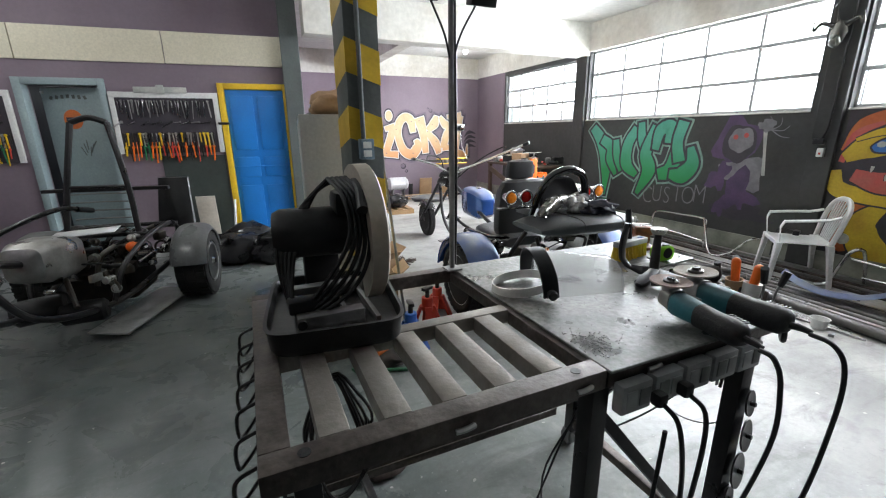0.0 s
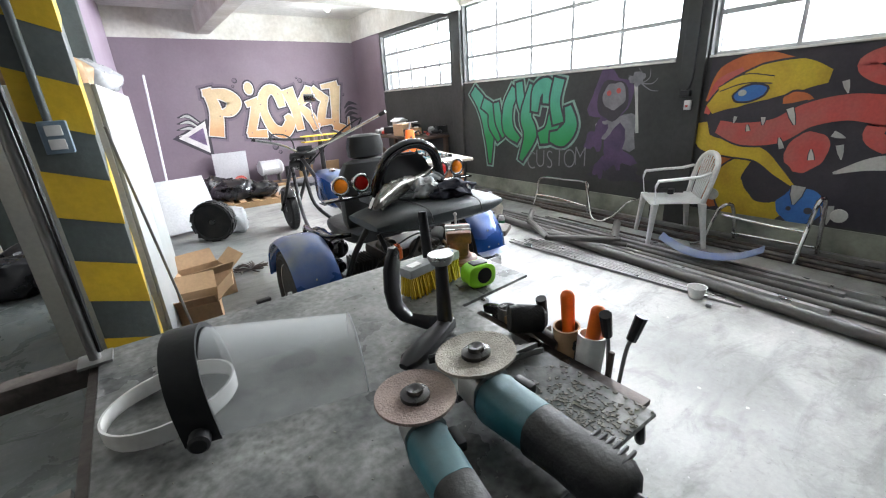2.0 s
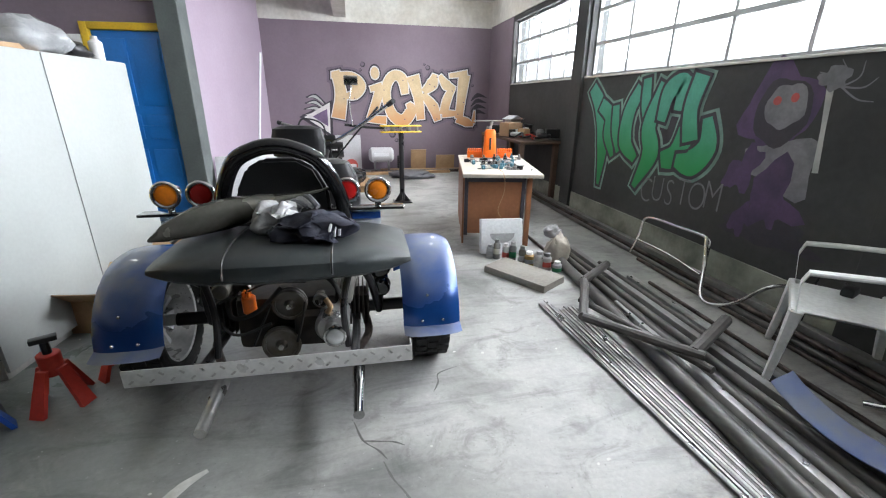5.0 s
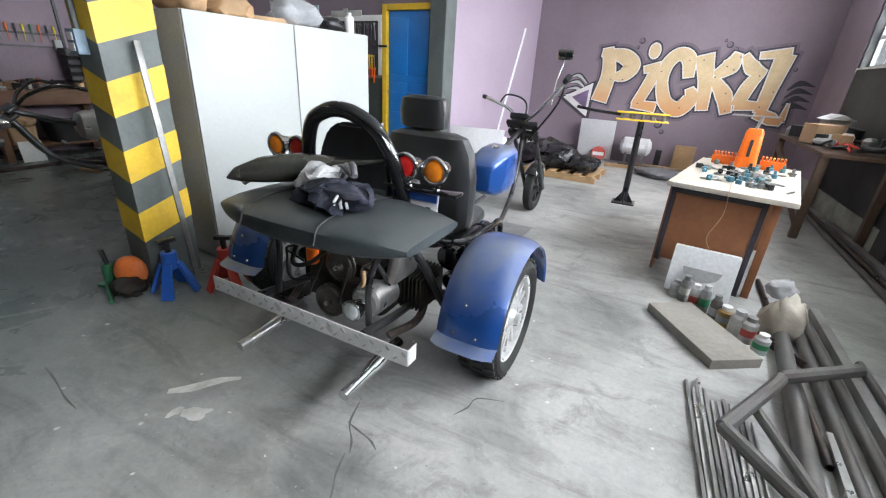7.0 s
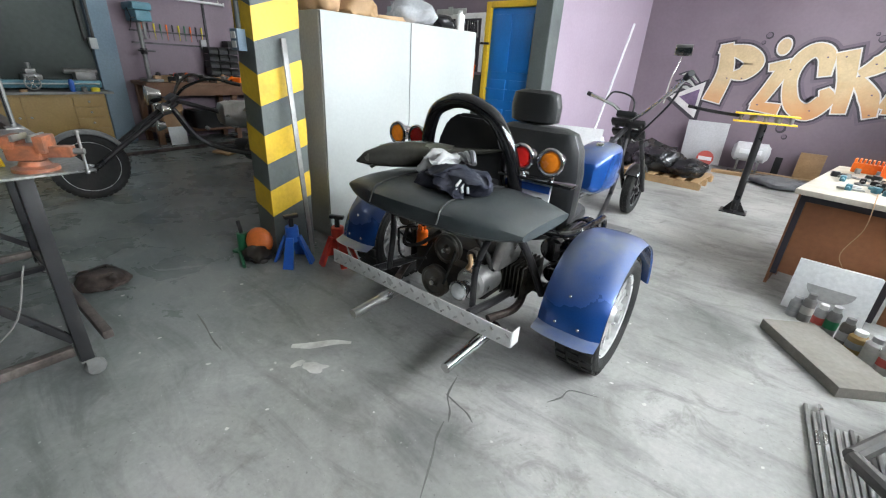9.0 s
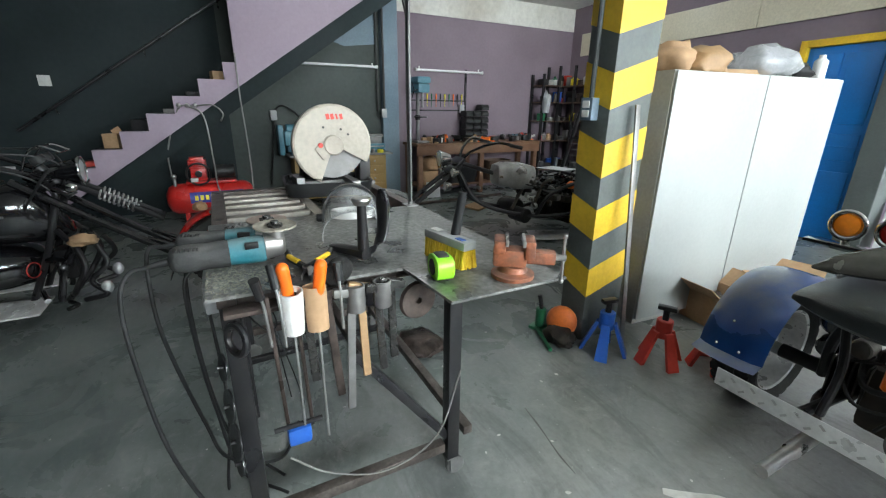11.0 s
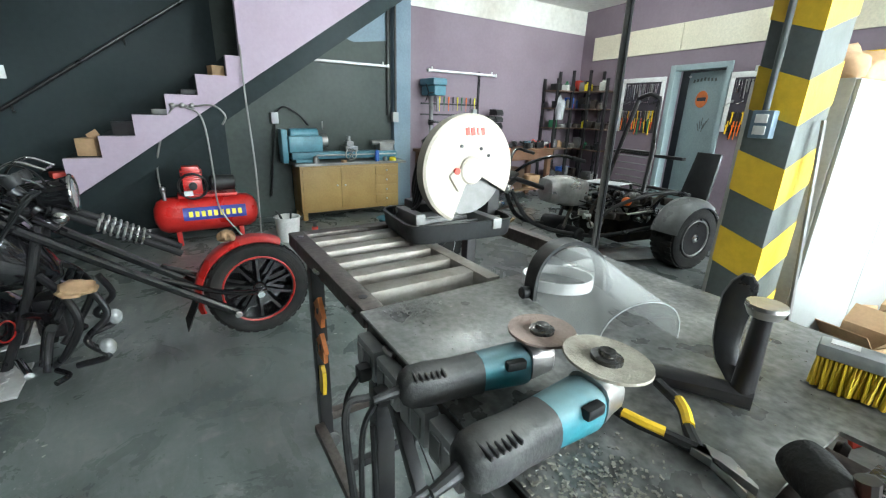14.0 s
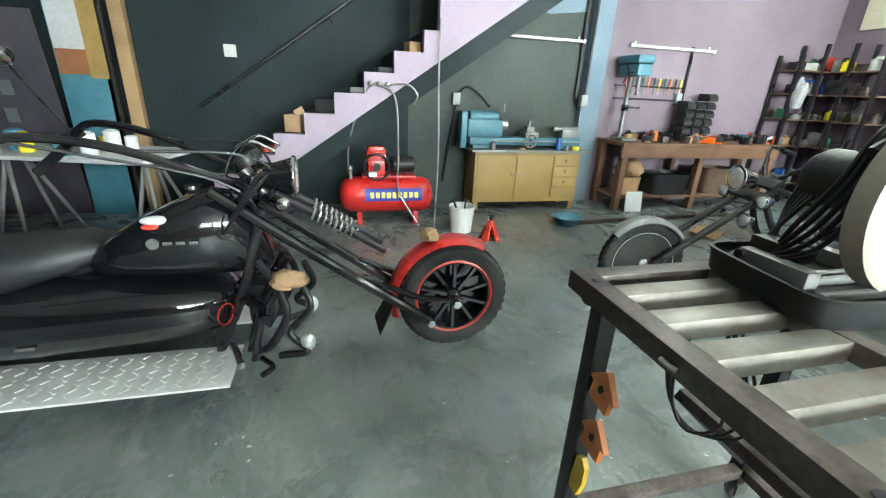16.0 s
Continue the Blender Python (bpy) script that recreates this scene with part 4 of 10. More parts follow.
ball(b, (0, 0.19, 0.172), 0.010, 10, 6)
part("handle_bar", b, "bright_steel", vise)

# tool holder on the table's east end
holder = thing("tool_rack", "welded steel tool rack with tubes at the table's end", "tool rack", (1.63, 1.2, 0.80))
b = B()
box(b, (-0.005, 0.02, 0.155), (0.055, 0.44, 0.012), bev=0.003)
part("shelf", b, "rust_steel", holder)
for k, y in enumerate((0.10, 0.17)):
    b = B()
    lathe(b, [(0.020, 0.0), (0.024, 0.0), (0.024, 0.07), (0.020, 0.07), (0.020, 0.0)], (0.045, y, 0.12), (0.045, y, 1), 14)
    part("tube", b, "dull_steel", holder)


def hung(name, label, cat, fn, material, at, m=None):
    b = B()
    fn(b)
    o = solo(name, b, material, label, cat, m=pose(*at))
    return o


for k, (x, y, lean, white) in enumerate(((1.676, 1.145, -6, True), (1.69, 1.20, 8, False))):
    t_ = thing("chisel", "steel chisel with an orange handle standing in a cup", "chisel", (x, y, 0.82), "orange-handled chisels")
    b = B()
    tube(b, [(0, 0, 0.14), (0.004, lean * 0.001, 0.19), (0.008, lean * 0.002, 0.245)], (0.013, 0.015), seg=12)
    ball(b, (0.008, lean * 0.002, 0.245), 0.015, 12, 8)
    part("handle", b, "orange_plastic", t_)
    b = B()
    box(b, (0, 0, -0.05), (0.012, 0.006, 0.38), bev=0.002)
    part("shank", b, "dull_steel", t_)
    b = B()
    lathe(b, [(0.022, 0.0), (0.026, 0.0), (0.028, 0.11), (0.024, 0.11), (0.022, 0.0)], (0, 0, 0.08), (0.1 if white else -0.1, 0, 1), 18)
    part("cup", b, "white_plastic" if white else "cardboard", t_, "white paper cup" if white else "brown cardboard tube")

b = B()
lathe(b, [(0.0, 0), (0.028, 0.0), (0.032, 0.02), (0.029, 0.07), (0.016, 0.08), (0.0, 0.08)], (1.60, 1.29, 1.018), (2.6, 0.60, 0.95), 20)
solo("rubber_mallet", b, "rubber", "black rubber mallet head on the rack", "mallet")
RACK_TOOLS = ((1.66, 1.24, 0.30, "rust_steel", "brown-handled hammer"), (1.675, 1.28, 0.34, "dull_steel", "grey steel spanner"), (1.66, 1.32, 0.26, "tan_wood", "wooden-handled file"),
              (1.68, 1.36, 0.24, "engine_grime", "grimy steel wrench"), (1.665, 1.40, 0.22, "engine_grime", "grimy steel wrench"), (1.68, 1.18, 0.22, "engine_grime", "grimy steel wrench"))
for x, y, L, mm, lab in RACK_TOOLS:
    b = B()
    box(b, (0, 0, -L / 2 + 0.03), (0.012, 0.022, L), rot=(random.uniform(-7, 7), 0, 0), bev=0.004)
    box(b, (0, 0.0, 0.035), (0.022, 0.075, 0.024), rot=(random.uniform(-20, 20), 0, 0), bev=0.006)
    solo("hand_tool", b, mm, lab + " hanging from the rack", "hand tool", "tools on the rack", m=pose(x, y, 0.94))
for k, (x, y, L, lean, mm) in enumerate(((1.70, 1.09, 0.11, 14, "black_steel"), (1.715, 1.12, 0.12, -22, "black_plastic"), (1.69, 1.26, 0.10, -12, "black_steel"))):
    sd = thing("screwdriver", "dark worn screwdriver standing in the rack", "screwdriver", (x, y, 0.955), "screwdrivers in the rack")
    top = Vector((lean * 0.002, 0.01 * k - 0.02, L))
    b = B()
    tube(b, [(0, 0, -0.07), top * 0.3, top * 0.6], 0.004, seg=7)
    part("blade", b, "dull_steel", sd)
    b = B()
    tube(b, [top * 0.55, top * 0.8, top], (0.010, 0.012), seg=10)
    part("handle", b, mm, sd)
b = B()
torus(b, (0, 0, 0), 0.035, 0.009, (0.5, -0.8, 0.1), 26, 8)
solo("steel_ring", b, "black_steel", "dark steel ring hanging on the rack's end", "ring", m=pose(1.66, 1.02, 0.90))
clamp = thing("bar_clamp", "long steel bar clamp with a blue jaw hanging from the rack", "clamp", (1.665, 1.13, 0.60))
for dy in (-0.03, 0.03):
    b = B()
    box(b, (0.0, dy, 0.20), (0.010, 0.010, 0.40), rot=(2, 3, 0), bev=0.003)
    part("bar", b, "rust_steel", clamp)
b = B()
box(b, (0.01, 0.0, 0.0), (0.03, 0.06, 0.05), bev=0.01)
jaw = part("jaw", b, "blue_paint", clamp, "blue painted jaw")
b = B()
cyl(b, (0.01, -0.06, 0.03), (0.01, 0.06, 0.03), 0.007, seg=10)
part("screw_handle", b, "black_steel", jaw)
b = B()
tube(b, [(1.66, 1.10, 0.52), (1.66, 1.20, 0.42), (1.68, 1.36, 0.37), (1.70, 1.52, 0.45), (1.70, 1.60, 0.66)], 0.003, seg=6)
solo("hanging_wire", b, "pipe_like", "thin grey wire slung under the table rack", "cable")

for k, (dx, z, r) in enumerate(((0.0, 0.72, 0.04), (0.015, 0.60, 0.05), (0.01, 0.47, 0.057), (-0.01, 0.37, 0.04))):
    b = B()
    lathe(b, [(0.008, 0.0), (r, 0.003), (r, 0.008), (0.02, 0.006), (0.008, 0.006), (0.008, 0.0)], (0, 0, 0), (0.25, -1, 0.15), 26)
    cyl(b, (0, 0, 0), (0.003, -0.02, 0.003), 0.007, seg=8)
    solo("grinding_disc", b, "black_steel", "dark grinding disc hanging on the table leg", "grinding disc", "discs on the table leg", m=pose(1.46 + dx, 0.975, z))
b = B()
lathe(b, [(0.01, 0.0), (0.055, 0.0), (0.06, 0.008), (0.055, 0.018), (0.01, 0.018), (0.01, 0.0)], (0, 0, 0), (1, 0.1, 0), 26)
solo("wire_wheel", b, "rust_steel", "brown wire wheel hanging under the plate", "wire wheel", m=pose(1.60, 1.50, 0.88))
# arrow-shaped magnets, a clamp and a cable coil at the front leg
mk("magnet_orange", (0.60, 0.19, 0.045), 0.5, col2=(0.34, 0.10, 0.03), s1=16, s2=60, amt=0.6, bump=0.1, grain=0.15)
for k, z in enumerate((0.712, 0.560)):
    at = pose(0.281 + 0.004 * k, 1.045, z, 90, 0, 0) @ Matrix.Rotation(math.radians(-14 + 5 * k), 4, "Z")
    mg = thing("welding_magnet", "worn orange arrow-shaped welding magnet on the table leg", "magnet", (0.28, 1.045, z), "orange welding magnets")
    inv = Matrix.Translation((-0.28, -1.045, -z))
    b = B()
    prism(b, [(-0.005, 0.060), (0.056, 0.004), (0.038, 0.000), (0.041, -0.050), (-0.034, -0.056), (-0.036, -0.006), (-0.056, -0.002)], 0.016, inv @ at)
    part("body", b, "magnet_orange", mg)
    b = B()
    prism(b, [(-0.010, -0.012), (0.004, -0.012), (0.008, 0.004), (0.000, 0.016), (-0.010, 0.006)], 0.004, inv @ at @ Matrix.Translation((0, 0, 0.0145)))
    part("hole", b, "black_plastic", mg)
    b = B()
    cyl(b, (-0.030, 0.020, -0.02), (-0.052, 0.026, -0.02), 0.007, seg=10)
    part("pin", b, "dull_steel", mg)
b = B()
prism(b, [(-0.022, -0.075), (0.022, -0.07), (0.030, -0.01), (0.022, 0.045), (0.0, 0.065), (-0.022, 0.05)], 0.016, pose(0.256, 1.045, 0.400, 90, 8, 0))
solo("yellow_clamp", b, "stripe_yellow", "small worn yellow clamp on the table leg", "clamp")
b = B()
coil = []
for k in range(6):
    w, h = 0.075 + 0.012 * k, 0.24 + 0.045 * ((k * 3) % 6)
    for fx, fz in ((0.0, 0.0), (-0.7, -0.45), (-0.5, -0.85), (0.15, -1.0), (0.95, -0.8), (0.6, -0.35)):
        coil.append((0.30 + w * fx * 0.9, 1.30 + 0.35 * w * fx + 0.004 * k, 0.932 + h * fz))
tube(b, coil, 0.0045, seg=6, n=4)
solo("cable_coil", b, "black_plastic", "coil of black cable hanging in the table's frame", "cable")
# swarf and grit on the plate
b = B()
for k in range(260):
    x, y = random.gauss(0.93, 0.025), random.gauss(1.09, 0.03)
    box(b, (x, y, TOP + 0.003), (random.uniform(0.002, 0.006), 0.002, 0.002), rot=(0, random.uniform(-30, 30), random.uniform(0, 180)))
for k in range(260):
    x, y = random.gauss(1.46, 0.07), random.gauss(1.06, 0.05)
    box(b, (min(x, 1.57), max(y, 0.98), TOP + 0.002), (random.uniform(0.0015, 0.004), 0.0018, 0.0015), rot=(0, 0, random.uniform(0, 180)))
for k in range(420):
    x, y = random.gauss(1.50, 0.05), random.gauss(1.045, 0.045)
    box(b, (min(x, 1.595), max(y, 0.97), TOP + 0.0012), (random.uniform(0.002, 0.007), random.uniform(0.002, 0.005), 0.0016), rot=(0, 0, random.uniform(0, 180)), mi=1)
for k in range(160):
    x, y = random.uniform(0.9, 1.58), random.uniform(0.99, 1.8)
    box(b, (x, y, TOP + 0.001), (random.uniform(0.001, 0.004), 0.0015, 0.0012), rot=(0, 0, random.uniform(0, 180)), mi=k % 2)
solo("metal_swarf", b, ("dull_steel", "grit_pale"), "fine grey metal swarf scattered on the table", "swarf", kind="stuff")

# ---- motor trikes ----
mk("alloy", (0.62, 0.62, 0.61), 0.32, metal=0.45, col2=(0.45, 0.45, 0.44), s1=14, amt=0.5, bump=0.02)
mk("red_rim", (0.45, 0.02, 0.015), 0.35, col2=(0.3, 0.015, 0.012), s1=8, amt=0.5, bump=0.02)
mk("engine_metal", (0.12, 0.113, 0.10), 0.5, metal=0.5, col2=(0.07, 0.05, 0.035), s1=12, s2=60, amt=0.8, bump=0.15)
mk("engine_dark", (0.016, 0.014, 0.013), 0.6, metal=0.2, spec=0.3, col2=(0.07, 0.055, 0.04), s1=10, amt=0.6, bump=0.12)
mk("checker_plate", (0.74, 0.74, 0.73), 0.36, metal=0.25, col2=(0.42, 0.41, 0.40), s1=6, amt=0.5, bump=0.08)
mk("amber_lens", (0.85, 0.25, 0.015), 0.22, col2=(0.7, 0.18, 0.01), s1=20, amt=0.3, bump=0.12, bs=160)
mk("red_lens", (0.50, 0.015, 0.012), 0.22, col2=(0.38, 0.01, 0.01), s1=20, amt=0.3, bump=0.12, bs=160)
mk("lamp_glass", (0.75, 0.77, 0.77), 0.12, metal=0.6, col2=(0.5, 0.5, 0.5), s1=30, amt=0.5, bump=0.1, bs=120)
mk("grey_primer", (0.17, 0.175, 0.178), 0.30, col2=(0.09, 0.092, 0.094), s1=4, amt=0.6, bump=0.04, dust=0.12)
mk("grey_cloth", (0.16, 0.16, 0.17), 0.85, col2=(0.09, 0.09, 0.10), s1=9, amt=0.6, bump=0.3)
mk("navy_cloth", (0.018, 0.02, 0.032), 0.85, col2=(0.05, 0.05, 0.06), s1=14, amt=0.7, bump=0.4, spec=0.2)
mk("pale_cloth", (0.40, 0.40, 0.40), 0.85, col2=(0.28, 0.28, 0.28), s1=9, amt=0.6, bump=0.3)
mk("paper", (0.74, 0.75, 0.76), 0.8, col2=(0.66, 0.67, 0.68), s1=4, amt=0.4, bump=0.02)
mk("plate_white", (0.70, 0.71, 0.71), 0.4, col2=(0.6, 0.6, 0.6), s1=8, amt=0.4)
mk("smoky_metal", (0.10, 0.098, 0.085), 0.22, metal=0.6, col2=(0.16, 0.15, 0.13), s1=6, amt=0.5, bump=0.02)


def wheel(parent, c, R, w, rim_r, rim_mat, spokes, face=1, tread=26, spoke_mat=None, rim_edge=None, spoke_w=0.02):
    """A tyre with tread blocks on a spoked rim, its axle along x; face: the side that its spokes lie on."""
    c = Vector(c)
    wh = new("wheel")
    wh.parent = parent
    wh.location = c
    b = B()
    h = w / 2
    prof = [(rim_r, -h * 0.78), (rim_r + 0.02, -h * 0.95), ((R + rim_r) / 2, -h), (R - 0.022, -h * 0.93), (R - 0.006, -h * 0.7), (R - 0.002, 0),
            (R - 0.006, h * 0.7), (R - 0.022, h * 0.93), ((R + rim_r) / 2, h), (rim_r + 0.02, h * 0.95), (rim_r, h * 0.78), (rim_r, -h * 0.78)]
    lathe(b, prof, (0, 0, 0), (1, 0, 0), 48)
    tyre = part("tyre", b, "rubber", wh, "dusty black rubber tyre", sharp=30)
    b = B()
    for k in range(tread):
        a = 2 * math.pi * k / tread
        for s in (-1, 0, 1) if w > 0.14 else (-0.6, 0.6):
            aa = a + (0.5 * 2 * math.pi / tread if s == 0 else 0)
            L = 2 * math.pi * R / tread * 0.68
            box(b, (s * h * 0.62, -math.sin(aa) * (R - 0.004), math.cos(aa) * (R - 0.004)), (h * 0.5, L, 0.014), rot=(math.degrees(aa), 0, 0))
    tagged(part("tread", b, "rubber", tyre, smooth=False), kind="stuff")
    b = B()
    lathe(b, [(rim_r - 0.012, -h * 0.75), (rim_r + 0.004, -h * 0.8), (rim_r + 0.004, h * 0.8), (rim_r - 0.012, h * 0.75), (rim_r - 0.014, 0), (rim_r - 0.012, -h * 0.75)], (0, 0, 0), (1, 0, 0), 40)
    rim = part("rim", b, rim_mat, wh)
    fx = face * h * 0.45
    b = B()
    lathe(b, [(0.0, -0.03), (0.045, -0.03), (0.05, 0.0), (0.035, 0.03), (0.02, 0.04), (0.0, 0.04)], (fx, 0, 0), (fx + face, 0, 0), 20)
    cyl(b, (-h, 0, 0), (h, 0, 0), 0.03, seg=12)
    part("hub", b, spoke_mat or rim_mat, wh)
    for k in range(spokes):
        a = 2 * math.pi * k / spokes
        b = B()
        q = pose(fx, 0, 0, math.degrees(a), 0, 0)
        loft(b, [[q @ Vector((x, y, z)) for x, y in ((-0.010, -ww), (0.012, -ww * 0.7), (0.012, ww * 0.7), (-0.010, ww))] for z, ww in ((0.035, spoke_w * 1.1), (rim_r * 0.6, spoke_w * 0.75), (rim_r - 0.008, spoke_w))])
        part("spoke", b, spoke_mat or rim_mat, wh)
    if rim_edge:
        for s in (-1, 1):
            b = B()
            torus(b, (s * h * 0.80, 0, 0), rim_r + 0.002, 0.007, (1, 0, 0), 40, 8)
            part("rim_stripe", b, rim_edge, wh)
    return wh


def fender(parent, cx, cy, cz, R, w, a0, a1, material, lip=0.0, thick=0.008, crown=0.03):
    """A mudguard arched over a wheel; angles in degrees, 0 towards the front, 90 up."""
    b = B()
    n, m = 22, 8
    outer, inner = [], []
    for k in range(n + 1):
        a = radians(a0 + (a1 - a0) * k / n)
        ro, ri = [], []
        for j in range(m + 1):
            u = -1 + 2 * j / m
            rr = R - crown * abs(u) ** 4
            ro.append(Vector((cx + u * w / 2, cy + math.cos(a) * rr, cz + math.sin(a) * rr)))
            ri.append(Vector((cx + u * (w / 2 - thick), cy + math.cos(a) * (rr - thick), cz + math.sin(a) * (rr - thick))))
        outer.append(ro)
        inner.append(ri)
    if lip:
        e = outer[-1]
        f = inner[-1]
        outer.append([p + Vector((0, -lip, -lip * 0.35)) for p in e])
        inner.append([p + Vector((0, -lip, -lip * 0.35)) for p in f])
    rings = [o + i[::-1] for o, i in zip(outer, inner)]
    loft(b, rings)
    return part("fender", b, material, parent)


def round_lamp(parent, c, r, lens, face=-1, deep=0.05, bezel="chrome"):
    """A round lamp in a chrome shell, facing along y."""
    c = Vector(c)
    b = B()
    lathe(b, [(0.0, -deep), (r * 0.6, -deep), (r, -0.01), (r * 1.06, 0.0), (r * 1.06, 0.008), (r * 0.9, 0.010), (r * 0.9, 0.0), (0.0, 0.0)], c, c + Vector((0, face, 0)), 24)
    o = part("lamp_shell", b, bezel, parent)
    b = B()
    lathe(b, [(r * 0.89, 0.002), (r * 0.8, 0.012), (r * 0.5, 0.018), (0.0, 0.02)], c, c + Vector((0, face, 0)), 24)
    part("lens", b, lens, o)
    return o


def tubes(parent, name, material, runs, seg=10, label=""):
    for pts, r in runs:
        b = B()
        tube(b, pts, r, seg=seg)
        part(name, b, material, parent, label)


# -- blue trike with a rear engine --
trike = thing("blue_trike", "dusty blue three-wheeled motor trike with an exposed rear engine", "motor trike", (2.44, 3.36, 0), rz=-1.2)
for s in (-1, 1):
    wheel(trike, (s * 0.69, 0.0, 0.30), 0.30, 0.20, 0.215, "alloy", 14, s, 30, spoke_w=0.020)
    fender(trike, s * 0.67, -0.01, 0.31, 0.39, 0.28, 8, 172, "blue_metallic", lip=0.06)
    for dx, az in ((-0.05, 168), (0.05, 168), (-0.02, 150)):
        b = B()
        a = radians(az)
        ball(b, (s * 0.67 + dx, math.cos(a) * 0.39 - 0.01, 0.31 + math.sin(a) * 0.39), 0.008, 10, 6)
        part("rivet", b, "chrome", trike)
    tubes(trike, "stay", "black_steel", [([(s * 0.53, 0.15, 0.55), (s * 0.38, 0.2, 0.5), (s * 0.28, 0.2, 0.45)], 0.014)])
    b = B()
    lathe(b, [(0.02, 0), (0.024, 0), (0.024, 0.18), (0.03, 0.19), (0.03, 0.40), (0.02, 0.40), (0.02, 0)], (s * 0.305, -0.72, 0.16), (s * 0.305, 0.5, 0.22), 18)
    part("exhaust_pipe", b, "chrome" if s > 0 else "bright_steel", trike)
b = B()
cyl(b, (-0.62, 0, 0.30), (0.62, 0, 0.30), 0.035, seg=14)
part("axle", b, "black_steel", trike)
# diamond plate bumper
b = B()
box(b, (-0.02, -0.615, 0.37), (1.12, 0.006, 0.075), bev=0.002)
box(b, (0.54, -0.585, 0.37), (0.006, 0.06, 0.075), bev=0.002)
bump = part("bumper", b, "checker_plate", trike, "worn checker-plate steel bumper")
for i in range(30):
    b = B()
    box(b, (-0.55 + 0.037 * i, -0.6195, 0.37 + (0.016 if i % 2 else -0.014)), (0.022, 0.003, 0.008), rot=(0, 40 if i % 2 else -40, 0))
    part("stud", b, "bright_steel", bump)
# tubular frame
tubes(trike, "frame_tube", "black_steel", [
    ([(-0.30, -0.58, 0.37), (-0.30, -0.2, 0.33), (-0.26, 0.8, 0.28)], 0.02), ([(0.30, -0.58, 0.37), (0.30, -0.2, 0.33), (0.26, 0.8, 0.28)], 0.02),
    ([(0.42, -0.10, 0.32), (0.38, -0.22, 0.55), (0.30, -0.30, 0.74)], 0.02), ([(-0.42, -0.10, 0.32), (-0.38, -0.22, 0.55), (-0.30, -0.30, 0.74)], 0.02),
    ([(0.27, -0.50, 0.36), (0.26, -0.48, 0.55), (0.30, -0.44, 0.72)], 0.015), ([(-0.27, -0.50, 0.36), (-0.26, -0.48, 0.55), (-0.30, -0.44, 0.72)], 0.015),
    ([(0.42, -0.1, 0.32), (0.46, 0.3, 0.50), (0.30, 0.36, 0.55)], 0.018), ([(-0.42, -0.1, 0.32), (-0.46, 0.3, 0.50), (-0.30, 0.36, 0.55)], 0.018),
    ([(0.26, 0.8, 0.28), (0.18, 1.35, 0.30), (0.08, 1.9, 0.45), (0.06, 2.05, 0.85)], 0.02), ([(-0.26, 0.8, 0.28), (-0.18, 1.35, 0.30), (-0.08, 1.9, 0.45), (-0.06, 2.05, 0.85)], 0.02),
    ([(0.0, 0.75, 0.55), (0.02, 1.3, 0.70), (0.05, 2.02, 0.95)], 0.022)])
# engine
eng = new("engine")
eng.parent = trike
b = B()
box(b, (0, -0.18, 0.42), (0.46, 0.34, 0.26), bev=0.04)
box(b, (0.12, -0.34, 0.40), (0.18, 0.14, 0.16), bev=0.03)
crumple(b, 0.008, 9)
part("crankcase", b, "engine_dark", eng)
for s in (-1, 1):
    b = B()
    box(b, (s * 0.30, -0.12, 0.40), (0.14, 0.12, 0.10))
    part("cylinder", b, "engine_dark", eng)
    for k in range(7):
        b = B()
        box(b, (s * (0.23 + 0.022 * k), -0.12, 0.40), (0.008, 0.22, 0.17), bev=0.003)
        part("cooling_fin", b, "engine_dark", eng)
for c, r, w in (((0.02, -0.40, 0.53), 0.075, 0.04), ((-0.03, -0.42, 0.34), 0.085, 0.035), ((0.15, -0.36, 0.52), 0.035, 0.05), ((-0.18, -0.36, 0.6), 0.04, 0.06)):
    p0, p1 = Vector(c) + Vector((0, w, 0)), Vector(c) - Vector((0, 1, 0))
    b = B()
    lathe(b, [(0.0, w * 1.3), (r * 0.2, w * 1.3), (r * 0.25, w * 1.0), (r * 0.4, w * 0.5), (r * 0.7, w * 0.35), (r * 0.82, w * 0.6), (r * 0.82, 0), (0.0, 0)], p0, p1, 26)
    pl = part("pulley", b, "engine_metal", eng)
    for k, z in enumerate((0.1, 0.75)):
        b = B()
        lathe(b, [(r * 0.8, w * z), (r, w * (z - 0.12)), (r, w * (z + 0.12)), (r * 0.9, w * (z + 0.28)), (r * 0.8, w * (z + 0.25)), (r * 0.8, w * z)], p0, p1, 28)
        part("flange", b, "engine_metal", pl)
    b = B()
    lathe(b, [(0.0, w * 1.25), (r * 0.14, w * 1.25), (r * 0.14, w * 1.6), (0.0, w * 1.65)], p0, p1, 6)
    part("nut", b, "bright_steel", pl)
b = B()
for dx in (-1, 1):
    tube(b, [(0.02 + dx * 0.072, -0.415, 0.55), (-0.015 + dx * 0.085, -0.425, 0.45), (-0.05 + dx * 0.092, -0.43, 0.36)], 0.006, seg=6)
part("belt", b, "rubber", eng)
b = B()
cyl(b, (0.20, -0.26, 0.42), (0.20, -0.44, 0.42), 0.078, seg=24, bev=0.014)
cyl(b, (0.20, -0.44, 0.42), (0.20, -0.50, 0.42), 0.035, seg=14, bev=0.005)
part("starter", b, "bright_steel", eng)
b = B()
cyl(b, (-0.15, -0.38, 0.50), (-0.15, -0.38, 0.58), 0.03, seg=14, bev=0.006)
for k in range(4):
    cyl(b, (-0.165 + 0.02 * (k % 2), -0.39 + 0.02 * (k // 2), 0.58), (-0.165 + 0.02 * (k % 2), -0.39 + 0.02 * (k // 2), 0.605), 0.007, seg=8)
